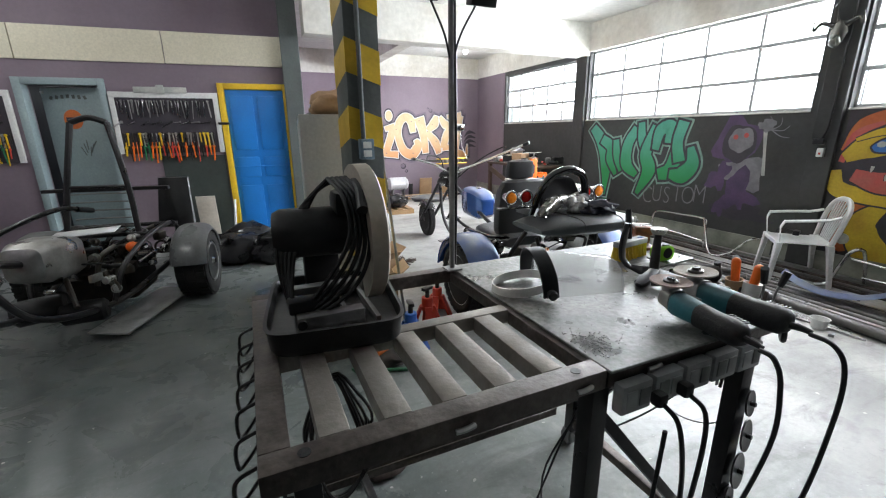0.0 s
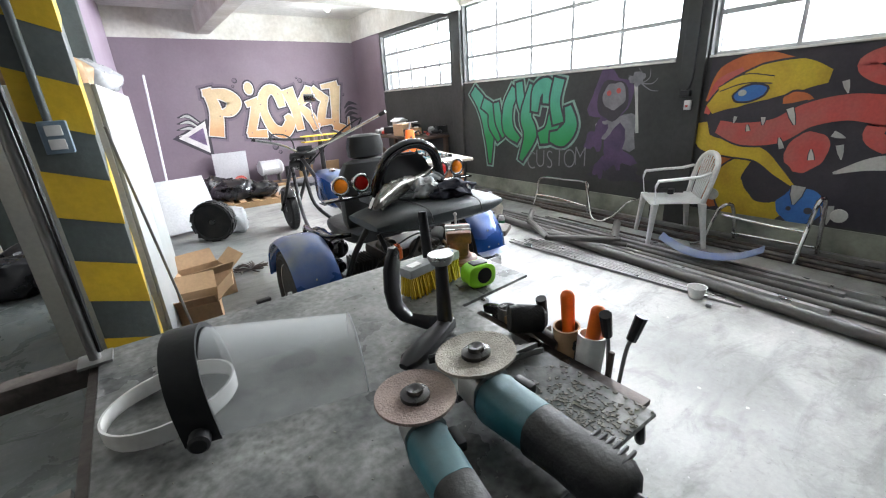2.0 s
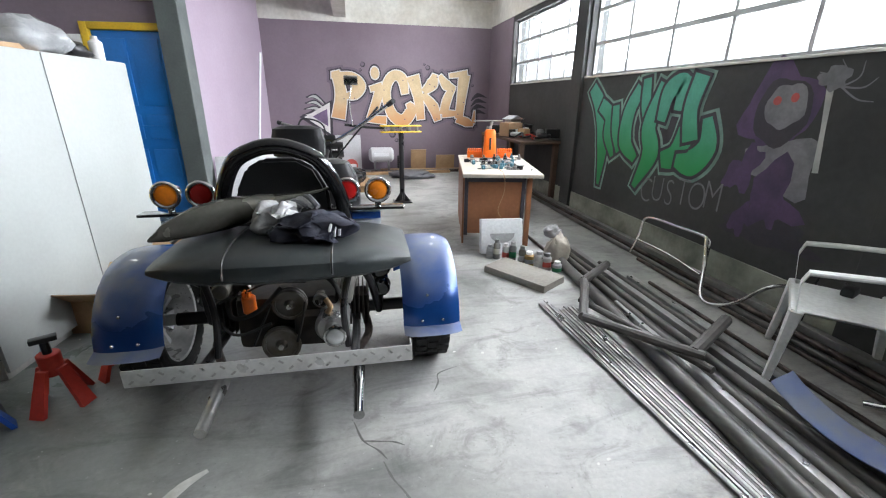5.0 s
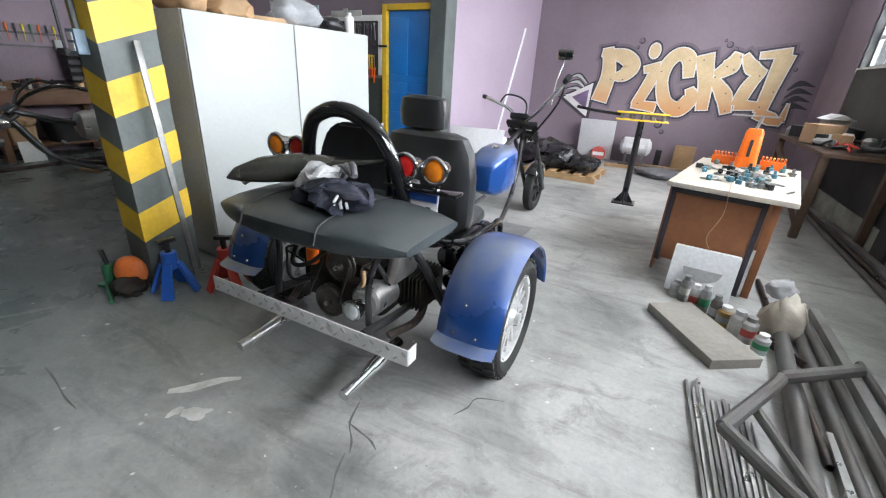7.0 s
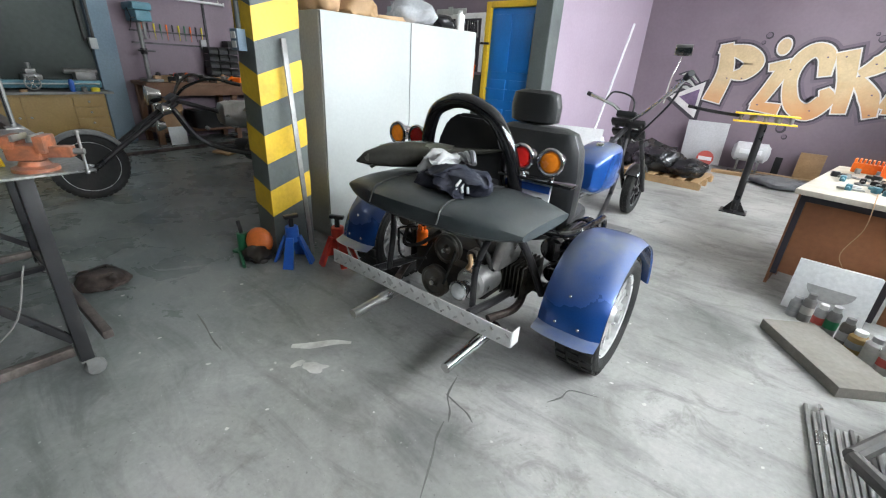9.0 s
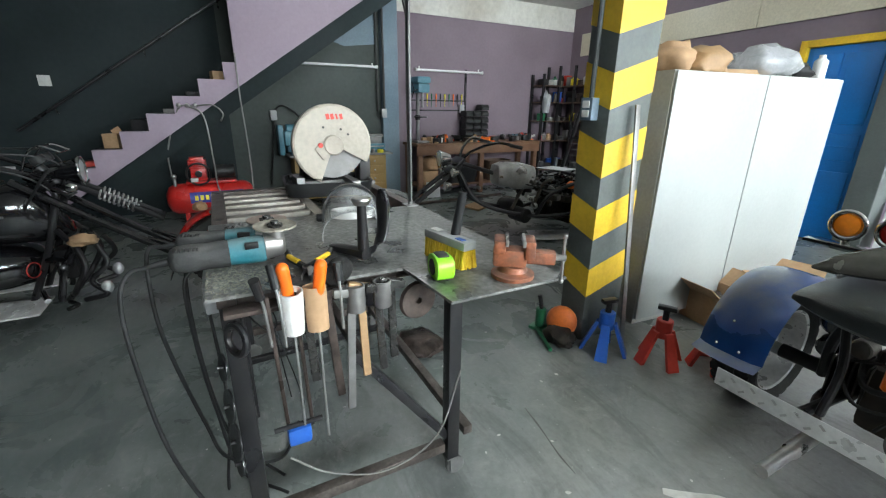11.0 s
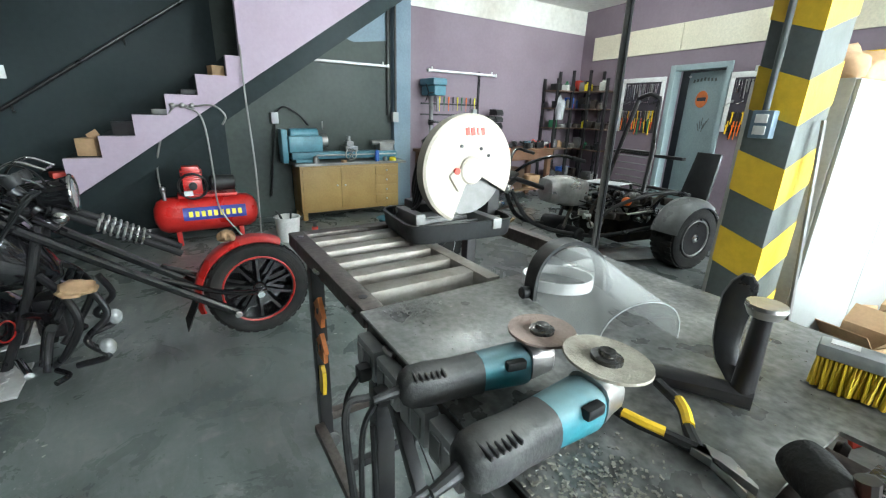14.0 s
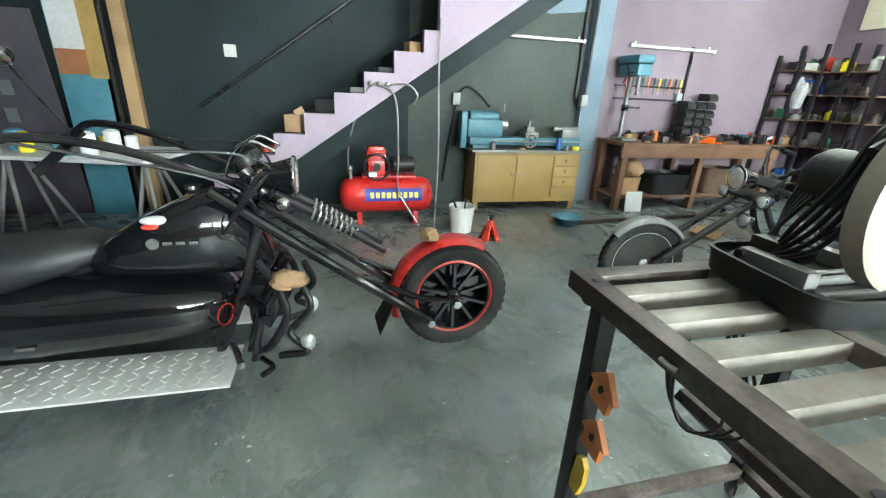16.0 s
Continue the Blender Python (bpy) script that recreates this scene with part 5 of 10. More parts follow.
part("distributor_cap", b, "orange_plastic", eng, "orange-red distributor cap")
b = B()
cyl(b, (-0.25, -0.34, 0.62), (-0.25, -0.42, 0.62), 0.035, seg=16, bev=0.006)
part("canister", b, "engine_metal", eng)
b = B()
cyl(b, (0.06, -0.33, 0.66), (0.16, -0.33, 0.66), 0.035, seg=14, bev=0.006)
part("canister", b, "engine_metal", eng)
tubes(eng, "hose", "rubber", [([(-0.24, -0.38, 0.60), (-0.2, -0.46, 0.52), (-0.1, -0.46, 0.54), (0.0, -0.42, 0.63)], 0.010), ([(0.10, -0.36, 0.68), (0.2, -0.42, 0.66), (0.24, -0.36, 0.55), (0.25, -0.3, 0.42)], 0.012),
                              ([(-0.15, -0.38, 0.60), (-0.05, -0.44, 0.66), (0.1, -0.4, 0.64)], 0.005), ([(-0.15, -0.38, 0.60), (-0.28, -0.42, 0.56), (-0.3, -0.3, 0.44)], 0.005), ([(-0.3, -0.4, 0.55), (-0.2, -0.48, 0.45), (-0.05, -0.46, 0.48)], 0.006)])
tubes(eng, "brass_fitting", "tan_wood", [([(0.18, -0.42, 0.56), (0.20, -0.44, 0.53), (0.185, -0.44, 0.50)], 0.012)], label="worn brass fitting")
tubes(eng, "header_pipe", "rust_steel", [([(0.34, -0.12, 0.34), (0.36, -0.25, 0.28), (0.30, -0.4, 0.26)], 0.02), ([(-0.34, -0.12, 0.34), (-0.36, -0.25, 0.28), (-0.30, -0.4, 0.26)], 0.02)])
b = B()
box(b, (0.285, -0.24, 0.60), (0.06, 0.20, 0.24), rot=(0, 12, 0), bev=0.025)
part("cowling", b, "bright_steel", eng)
round_lamp(trike, (0.22, -0.545, 0.44), 0.045, "lamp_glass", deep=0.06)
# bow-shaped rear cushion
b = B()
rings = []
for k in range(33):
    u = -1 + 2 * k / 32
    x = 0.07 + u * 0.47
    back = -0.77 + 0.13 * abs(u) ** 2.2
    front = -0.27 + 0.02 * abs(u)
    z = 0.815 + 0.022 * (1 - u * u)
    hh = 0.070 * (1 - abs(u) ** 5 * 0.7) * (1 - 0.10 * math.exp(-((abs(u) - 0.38) / 0.07) ** 2))
    rings.append(oval((x, (back + front) / 2, z - 0.005), (front - back) / 2, hh, 24, 2.9, (0, 1, 0), (0, 0, 1)))
loft(b, rings)
part("cushion", b, "vinyl", trike, "dark green-black vinyl cushion with dust")
for x in (-0.18, 0.18):
    b = B()
    tube(b, [(x + 0.07, -0.77, 0.82), (x + 0.07, -0.72, 0.886), (x + 0.07, -0.5, 0.901), (x + 0.07, -0.3, 0.88)], 0.004, seg=6)
    part("seam", b, "leather", trike)
# lamp bar, lamps, hoop, backrest
for s in (-1, 1):
    b = B()
    box(b, (s * 0.38, -0.27, 0.935), (0.34, 0.07, 0.012), bev=0.003)
    part("lamp_bar", b, "black_gloss", trike)
    for x, lens in ((0.30, "red_lens"), (0.435, "amber_lens")):
        lamp = round_lamp(trike, (s * x, -0.275, 1.015), 0.048, lens, deep=0.085)
        b = B()
        torus(b, (s * x, -0.280, 1.015), 0.051, 0.009, (0, 1, 0), 28, 10)
        part("bezel", b, "chrome", lamp)
        b = B()
        cyl(b, (s * x, -0.25, 0.94), (s * x, -0.25, 0.975), 0.014, seg=12)
        part("stalk", b, "chrome", lamp)
b = B()
hoop = [(0.03 + x, y - 0.08, z) for x, y, z in ((-0.26, -0.18, 0.82), (-0.24, -0.22, 1.0), (-0.17, -0.26, 1.15), (-0.08, -0.275, 1.205), (0.0, -0.28, 1.22), (0.08, -0.275, 1.205), (0.17, -0.26, 1.15), (0.24, -0.22, 1.0), (0.26, -0.18, 0.82))]
tube(b, hoop, 0.032, seg=14)
part("roll_hoop", b, "black_gloss", trike, "glossy black tubular hoop")
b = B()
prism(b, [(-0.20, 0.86), (0.20, 0.86), (0.19, 1.02), (0.14, 1.12), (0.07, 1.16), (-0.07, 1.16), (-0.14, 1.12), (-0.19, 1.02)], 0.05, Matrix(((1, 0, 0, 0.03), (0, 0, -1, -0.24), (0, 1, 0, 0), (0, 0, 0, 1))))
bmesh.ops.bevel(b, geom=b.edges[:], offset=0.014, segments=2, affect="EDGES")
part("passenger_backrest", b, "leather", trike)
b = B()
box(b, (0, -0.16, 0.87), (0.44, 0.3, 0.06), bev=0.02)
part("passenger_seat", b, "leather", trike)
# number plate with bars
b = B()
box(b, (0.32, -0.255, 0.83), (0.25, 0.006, 0.17), rot=(-6, 0, 0), bev=0.002)
npl = part("number_plate", b, "plate_white", trike)
b = B()
box(b, (0.32, -0.262, 0.895), (0.246, 0.004, 0.03), rot=(-6, 0, 0))
part("blue_band", b, "blue_paint", npl)
for dx in (0.26, 0.31, 0.36, 0.40):
    b = B()
    box(b, (dx, -0.2575, 0.82), (0.022, 0.004, 0.07), rot=(-6, 0, 0))
    part("plain_bar", b, "black_plastic", npl)
# driver's seat
b = B()
loft(b, [oval((0.07, y, z), w, d, 20, 3.2, (1, 0, 0), (0, 1, 0)) for z, y, w, d in ((0.50, 0.36, 0.24, 0.08), (0.62, 0.35, 0.275, 0.095), (0.85, 0.33, 0.285, 0.095), (0.98, 0.32, 0.27, 0.085), (1.06, 0.31, 0.23, 0.07), (1.08, 0.31, 0.17, 0.05))])
part("seat_backrest", b, "leather", trike)
b = B()
loft(b, [oval((0.03, y, z), w, d, 18, 3.0, (1, 0, 0), (0, 1, 0)) for z, y, w, d in ((1.085, 0.33, 0.09, 0.03), (1.10, 0.33, 0.14, 0.055), (1.18, 0.325, 0.145, 0.06), (1.245, 0.32, 0.13, 0.05), (1.26, 0.32, 0.08, 0.03))])
part("headrest", b, "leather", trike)
b = B()
loft(b, [oval((0.03, y, z), w, h, 18, 3.2, (1, 0, 0), (0, 0, 1)) for y, z, w, h in ((0.20, 0.50, 0.20, 0.05), (0.28, 0.51, 0.25, 0.075), (0.55, 0.50, 0.26, 0.08), (0.75, 0.52, 0.24, 0.07), (0.80, 0.50, 0.20, 0.04))])
part("seat", b, "leather", trike)
# side battery tube, floor boards, pegs
for s in (-1, 1):
    for x, z, r, y0, y1 in ((0.43, 0.565, 0.062, -0.10, 0.38), (0.44, 0.43, 0.045, -0.08, 0.40)):
        b = B()
        cyl(b, (s * x, y0, z), (s * x, y1, z), r, seg=22, bev=0.012)
        drum = part("side_drum", b, "black_gloss", trike, "glossy black side drum")
        for y in (y0 + 0.07, y1 - 0.09):
            b = B()
            torus(b, (s * x, y, z), r + 0.002, 0.006, (0, 1, 0), 24, 6)
            part("strap", b, "black_steel", drum)
    tubes(trike, "guard_bar", "black_gloss", [([(s * 0.36, -0.14, 0.66), (s * 0.50, -0.10, 0.67), (s * 0.52, 0.2, 0.66), (s * 0.50, 0.40, 0.62), (s * 0.50, 0.42, 0.40)], 0.016)])
b = B()
box(b, (0.30, 0.95, 0.30), (0.30, 0.75, 0.012), bev=0.003)
part("footboard", b, "dull_steel", trike)
b = B()
box(b, (-0.26, 0.95, 0.30), (0.28, 0.75, 0.012), bev=0.003)
part("footboard", b, "dull_steel", trike)
# tank, forks, bars, front wheel
b = B()
loft(b, [oval((0.10, y, z), w, h, 24, 4.2, (1, 0, 0), (0, 0, 1)) for y, z, w, h in ((1.04, 0.68, 0.07, 0.08), (1.07, 0.69, 0.10, 0.12), (1.14, 0.70, 0.125, 0.155), (1.28, 0.715, 0.145, 0.165), (1.42, 0.725, 0.14, 0.165), (1.50, 0.73, 0.11, 0.14), (1.53, 0.73, 0.06, 0.08))])
part("fuel_tank", b, "blue_metallic", trike, "glossy blue fuel tank")
b = B()
lathe(b, [(0.0, 0), (0.03, 0.0), (0.03, 0.012), (0.02, 0.02), (0.0, 0.02)], (0.10, 1.28, 0.878), (0.10, 1.28, 2), 18)
part("tank_cap", b, "chrome", trike)
for s in (-1, 1):
    tubes(trike, "fork_leg", "black_steel", [([(0.06 + s * 0.10, 2.0, 0.98), (0.05 + s * 0.10, 2.4, 0.62), (0.03 + s * 0.10, 2.79, 0.26)], 0.021)])
for s, run in ((1, [(0.10, 1.92, 1.02), (0.26, 1.68, 1.12), (0.45, 1.35, 1.26), (0.58, 1.10, 1.365)]), (-1, [(0.02, 2.0, 1.02), (-0.10, 2.08, 1.10), (-0.22, 2.12, 1.14), (-0.36, 2.14, 1.18)])):
    tubes(trike, "handlebar", "chrome", [(run, 0.014)])
    tubes(trike, "grip", "black_plastic", [([run[-1], Vector(run[-1]) * 1.25 - Vector(run[-2]) * 0.25], 0.019)])
    tubes(trike, "cable", "black_plastic", [([run[-2], Vector(run[-2]) + Vector((0.06, 0.05, 0.08)), Vector(run[1]) + Vector((0.12, 0.1, 0.05)), (0.06 + s * 0.05, 2.08, 0.85)], 0.008)])
b = B()
box(b, (0.06, 2.0, 0.985), (0.28, 0.09, 0.035), rot=(-35, 0, 0), bev=0.01)
box(b, (0.06, 2.07, 0.90), (0.28, 0.09, 0.035), rot=(-35, 0, 0), bev=0.01)
cyl(b, (0.06, 1.98, 1.02), (0.06, 2.1, 0.82), 0.03, seg=14)
part("fork_yoke", b, "black_steel", trike)
b = B()
box(b, (0.06, 1.9, 1.06), (0.16, 0.07, 0.05), rot=(-20, 0, 0), bev=0.015)
part("instrument_pod", b, "black_plastic", trike)
round_lamp(trike, (0.06, 2.2, 0.88), 0.07, "lamp_glass", 1, 0.09)
tubes(trike, "mirror_stem", "chrome", [([(0.30, 1.97, 1.17), (0.28, 2.1, 1.35), (0.30, 2.2, 1.52)], 0.006)])
b = B()
box(b, (0.30, 2.2, 1.57), (0.13, 0.02, 0.085), bev=0.012)
part("mirror", b, "chrome", trike)
wheel(trike, (0.03, 2.79, 0.255), 0.255, 0.10, 0.175, "black_steel", 6, 1, 34)
fender(trike, 0.03, 2.79, 0.255, 0.285, 0.13, 40, 140, "black_gloss")

# what lies on the cushion
b = B()
loft(b, [oval((x, y - 0.04, 0.940 + dz), w, h, 18, 2.4, (0.35, 0.94, 0), (0, 0, 1)) for x, y, dz, w, h in
         ((2.06, 2.85, -0.02, 0.05, 0.012), (2.11, 2.88, 0.0, 0.085, 0.04), (2.18, 2.92, 0.018, 0.095, 0.058), (2.28, 2.97, 0.03, 0.085, 0.062), (2.38, 3.01, 0.04, 0.06, 0.05), (2.46, 3.04, 0.055, 0.045, 0.028), (2.56, 3.07, 0.075, 0.055, 0.014), (2.68, 3.11, 0.095, 0.014, 0.006))])
solo("mudguard_blank", b, "smoky_metal", "dark smoky loose mudguard lying on the cushion", "mudguard")
b = B()
for p, q in (((2.10, 2.80, 0.90), (2.15, 2.83, 0.94)), ((2.07, 2.88, 0.895), (2.12, 2.91, 0.945))):
    tube(b, [p, q], 0.012, seg=8)
solo("clamp_bracket", b, "chrome", "chrome clamp bracket lying on the cushion", "bracket")


def heap(name, c, size, material, label, cat, seed, sub=3, amp=0.35):
    """A crumpled soft bundle."""
    b = B()
    bmesh.ops.create_icosphere(b, subdivisions=sub, radius=1)
    for v in b.verts:
        n = noise.noise_vector(v.co * 1.7 + Vector((seed, 0, 0))) * amp + noise.noise_vector(v.co * 5 + Vector((0, seed, 0))) * amp * 0.4
        v.co += n
        v.co = Vector((v.co.x * size[0], v.co.y * size[1], max(v.co.z, -0.6) * size[2]))
    bmesh.ops.translate(b, verts=b.verts, vec=Vector(c) + Vector((0, 0, 0.6 * size[2])))
    return solo(name, b, material, label, cat, sharp=80)


heap("work_glove", (2.46, 2.87, 0.905), (0.085, 0.07, 0.07), "pale_cloth", "pale grey crumpled work glove on the cushion", "glove", 3.1, 4, 0.5)
for k in range(4):
    b = B()
    tube(b, [(2.44 + 0.03 * k, 2.90 + 0.01 * k, 0.965), (2.50 + 0.025 * k, 2.93, 1.0 + 0.008 * k), (2.56 + 0.02 * k, 2.92 - 0.01 * k, 0.99)], (0.014, 0.012), seg=8)
    solo("glove_finger", b, ("pale_cloth", "grey_cloth")[k % 2], "grey cloth glove finger curled on the cushion", "glove", "glove fingers")
heap("cap", (2.60, 2.79, 0.894), (0.14, 0.10, 0.06), "navy_cloth", "dark navy crumpled cloth cap on the cushion", "cap", 8.4, 4, 0.45)
for k in range(3):
    b = B()
    tube(b, [(2.665 + 0.018 * k, 2.715 + 0.012 * k, 0.915), (2.668 + 0.018 * k, 2.708 + 0.012 * k, 0.94), (2.675 + 0.018 * k, 2.725 + 0.012 * k, 0.962)], 0.006, seg=6)
    solo("white_tag", b, "paper", "small white cloth tag on the cap", "tag", "tags on the cap")

# -- bare black trike under construction, before the tool wall --
bare = thing("bare_trike", "unfinished black trike frame with a grey tank and wide tyres", "motor trike", (-0.98, 4.98, 0), rz=171)
for s in (-1, 1):
    wheel(bare, (s * 0.60, 0, 0.32), 0.32, 0.27, 0.19, "dull_steel", 5, s, 34, spoke_w=0.035)
    fender(bare, s * 0.60, 0.0, 0.33, 0.375, 0.30, 10, 165, "grey_primer", crown=0.07)
    tubes(bare, "frame_tube", "black_steel", [
        ([(s * 0.40, -0.25, 0.40), (s * 0.36, 0.3, 0.35), (s * 0.25, 0.9, 0.30), (s * 0.12, 1.5, 0.45), (s * 0.05, 1.75, 0.80)], 0.022),
        ([(s * 0.40, -0.25, 0.40), (s * 0.38, -0.22, 0.68), (s * 0.36, 0.3, 0.70), (s * 0.30, 0.75, 0.55), (s * 0.25, 0.9, 0.30)], 0.02),
        ([(s * 0.26, 0.28, 0.70), (s * 0.22, 0.20, 1.1), (s * 0.13, 0.12, 1.62)], 0.024)], seg=10)
    tubes(bare, "fork_leg", "black_steel", [([(s * 0.09, 1.72, 0.86), (s * 0.09, 2.1, 0.58), (s * 0.09, 2.5, 0.27)], 0.024)])
    tubes(bare, "handlebar", "black_gloss", [([(s * 0.04, 1.70, 0.92), (s * 0.16, 1.62, 1.02), (s * 0.33, 1.45, 1.10), (s * 0.38, 1.25, 1.06)], 0.014)])
    tubes(bare, "grip", "black_plastic", [([(s * 0.37, 1.33, 1.08), (s * 0.385, 1.2, 1.05)], 0.018)])
    round_lamp(bare, (s * 0.18, 1.86, 0.80), 0.045, "lamp_glass", 1, 0.06)
tubes(bare, "frame_tube", "black_steel", [
    ([(-0.40, -0.24, 0.68), (0.0, -0.25, 0.68), (0.40, -0.24, 0.68)], 0.02), ([(-0.40, -0.25, 0.40), (0, -0.25, 0.40), (0.40, -0.25, 0.40)], 0.022),
    ([(-0.36, 0.3, 0.70), (0, 0.3, 0.70), (0.36, 0.3, 0.70)], 0.018), ([(-0.13, 0.12, 1.62), (0, 0.11, 1.66), (0.13, 0.12, 1.62)], 0.024),
    ([(-0.22, 0.20, 1.1), (0.22, 0.20, 1.1)], 0.014), ([(-0.30, 0.75, 0.55), (0.30, 0.75, 0.55)], 0.018), ([(0, 0.75, 0.62), (0, 1.2, 0.72), (0, 1.73, 0.88)], 0.024)])
for k in range(5):
    b = B()
    tube(b, [(-0.22 + 0.004 * k, 0.21, 1.04 - 0.07 * k), (0, 0.215, 1.045 - 0.07 * k), (0.22 - 0.004 * k, 0.21, 1.04 - 0.07 * k)], 0.006, seg=6)
    part("back_slat", b, "dull_steel", bare)
b = B()
box(b, (0.0, 0.05, 1.06), (0.95, 0.06, 0.03), bev=0.006)
part("crossbar", b, "black_steel", bare)
b = B()
box(b, (0, 0.18, 0.30), (0.42, 0.5, 0.30), bev=0.05)
box(b, (0, 0.55, 0.33), (0.3, 0.3, 0.22), bev=0.04)
crumple(b, 0.012, 8, 4)
part("engine_block", b, "engine_dark", bare)
for k in range(9):
    b = B()
    p = Vector((random.uniform(-0.3, 0.3), random.uniform(-0.2, 0.7), random.uniform(0.45, 0.62)))
    if k % 2:
        cyl(b, p, p + Vector((0, random.uniform(0.06, 0.14), 0.02)), random.uniform(0.03, 0.055), seg=14, bev=0.008)
    else:
        box(b, p, (random.uniform(0.06, 0.14), random.uniform(0.06, 0.12), random.uniform(0.05, 0.1)), rot=(0, 0, random.uniform(0, 90)), bev=0.01)
    part("engine_piece", b, "engine_metal" if k % 3 else "engine_dark", bare)
tubes(bare, "wiring", "black_plastic", [([(random.uniform(-0.3, 0.3), -0.2, 0.66), (random.uniform(-0.3, 0.3), 0.2, random.uniform(0.5, 0.75)), (random.uniform(-0.3, 0.3), 0.6, random.uniform(0.5, 0.7)), (random.uniform(-0.1, 0.1), 1.3, 0.72)], 0.007) for _ in range(6)], seg=6)
for k in range(16):
    p = Vector((random.uniform(-0.38, 0.38), random.uniform(-0.25, 0.9), random.uniform(0.35, 0.72)))
    q = Vector((random.uniform(-0.36, 0.36), p.y + random.uniform(-0.2, 0.5), random.uniform(0.35, 0.76)))
    tubes(bare, "engine_pipe", "black_gloss" if k % 3 else "engine_metal", [([p, (p + q) / 2 + Vector((0.03, 0.0, 0.06)), q], random.uniform(0.010, 0.022))], seg=8)
for k in range(8):
    b = B()
    box(b, (random.uniform(-0.3, 0.3), random.uniform(-0.15, 0.9), random.uniform(0.40, 0.66)), (random.uniform(0.08, 0.2), random.uniform(0.08, 0.2), random.uniform(0.05, 0.14)), rot=(random.uniform(-20, 20), 0, random.uniform(0, 90)), bev=0.015)
    part("engine_cover", b, "black_gloss" if k % 2 else "engine_dark", bare)
for k in range(16):
    b = B()
    p = Vector((random.uniform(-0.34, 0.34), random.uniform(-0.2, 1.5), random.uniform(0.42, 0.74)))
    cyl(b, p, p + Vector((random.uniform(-0.05, 0.05), random.uniform(0.02, 0.07), random.uniform(-0.03, 0.03))), random.uniform(0.012, 0.03), seg=12, bev=0.004)
    part("fitting", b, "chrome" if k % 2 else "bright_steel", bare)
for s in (-1, 1):
    b = B()
    for q in range(2):
        ball(b, (s * 0.36, -0.02 + 0.1 * q, 0.55 - 0.04 * q), (0.035, 0.04, 0.04), 14, 8)
        part("end_cap", b, "chrome", bare)
        b = B()
    b.free()
b = B()
loft(b, [oval((0, y, z), w, h, 22, 4.5, (1, 0, 0), (0, 0, 1)) for y, z, w, h in ((0.84, 0.70, 0.09, 0.09), (0.87, 0.70, 0.13, 0.125), (1.0, 0.715, 0.15, 0.145), (1.2, 0.73, 0.145, 0.14), (1.3, 0.735, 0.11, 0.11), (1.33, 0.735, 0.06, 0.06))])
part("fuel_tank", b, "bright_steel", bare, "bare silver-grey fuel tank")
b = B()
cyl(b, (-0.02, 0.98, 0.36), (0.28, 1.06, 0.33), 0.09, seg=20, bev=0.02)
part("silencer", b, "black_plastic", bare)
b = B()
cyl(b, (-0.25, 1.0, 0.30), (0.02, 1.05, 0.30), 0.08, seg=20, bev=0.02)
part("silencer", b, "black_plastic", bare)
b = B()
ball(b, (-0.28, 0.5, 0.63), (0.05, 0.05, 0.045), 14, 9)
part("oil_filter", b, "orange_plastic", bare, "orange oil filter")
b = B()
box(b, (0.02, 0.50, 0.775), (0.42, 0.26, 0.006), rot=(0, 2, 12), bev=0.001)
part("paper_sheet", b, "paper", bare, "white paper lying on the frame")
b = B()
box(b, (0, 1.74, 0.9), (0.26, 0.09, 0.03), rot=(-35, 0, 0), bev=0.008)
box(b, (0, 1.82, 0.81), (0.26, 0.09, 0.03), rot=(-35, 0, 0), bev=0.008)
part("fork_yoke", b, "black_steel", bare)
round_lamp(bare, (0.0, 1.94, 0.92), 0.085, "lamp_glass", 1, 0.11)
for s in (-1, 1):
    round_lamp(bare, (s * 0.14, 1.92, 0.66), 0.05, "lamp_glass", 1, 0.06)
    b = B()
    lathe(b, [(0.20, 0.02), (0.185, 0.03), (0.165, 0.0), (0.12, -0.03), (0.06, -0.035), (0.055, 0.0), (0.0, 0.005)], (s * 0.70, 0, 0.32), (s * 1.7, 0, 0.32), 30)
    part("wheel_disc", b, "black_steel", bare)
    b = B()
    torus(b, (s * 0.722, 0, 0.32), 0.178, 0.010, (1, 0, 0), 36, 8)
    part("rim_ring", b, "dull_steel", bare)
    b = B()
    lathe(b, [(0.045, 0.0), (0.045, 0.03), (0.03, 0.05), (0.0, 0.055)], (s * 0.695, 0, 0.32), (s * 1.7, 0, 0.32), 16)
    part("hub_cap", b, "chrome", bare)
    tubes(bare, "brake_pipe", "chrome", [([(s * 0.30, -0.05, 0.45), (s * 0.34, 0.2, 0.52), (s * 0.30, 0.5, 0.50)], 0.012)])
for k in range(22):
    a = random.Random(300 + k)
    x, y, z = a.uniform(-0.32, 0.32), a.uniform(-0.1, 1.0), a.uniform(0.42, 0.72)
    b = B()
    if k % 3 == 0:
        torus(b, (x, y, z), a.uniform(0.03, 0.06), 0.010, (a.uniform(-1, 1), 1, a.uniform(-1, 1)), 20, 6)
    elif k % 3 == 1:
        lathe(b, [(0.0, 0), (0.03, 0.0), (0.035, 0.02), (0.02, 0.03), (0.02, 0.06), (0.0, 0.062)], (x, y, z), (x + a.uniform(-1, 1), y + 1, z + 0.4), 14)
    else:
        box(b, (x, y, z), (a.uniform(0.05, 0.12), 0.03, a.uniform(0.04, 0.09)), rot=(0, a.uniform(-30, 30), a.uniform(0, 90)), bev=0.006)
    part("engine_fitting", b, ("bright_steel", "engine_dark", "black_gloss", "engine_metal")[k % 4], bare)
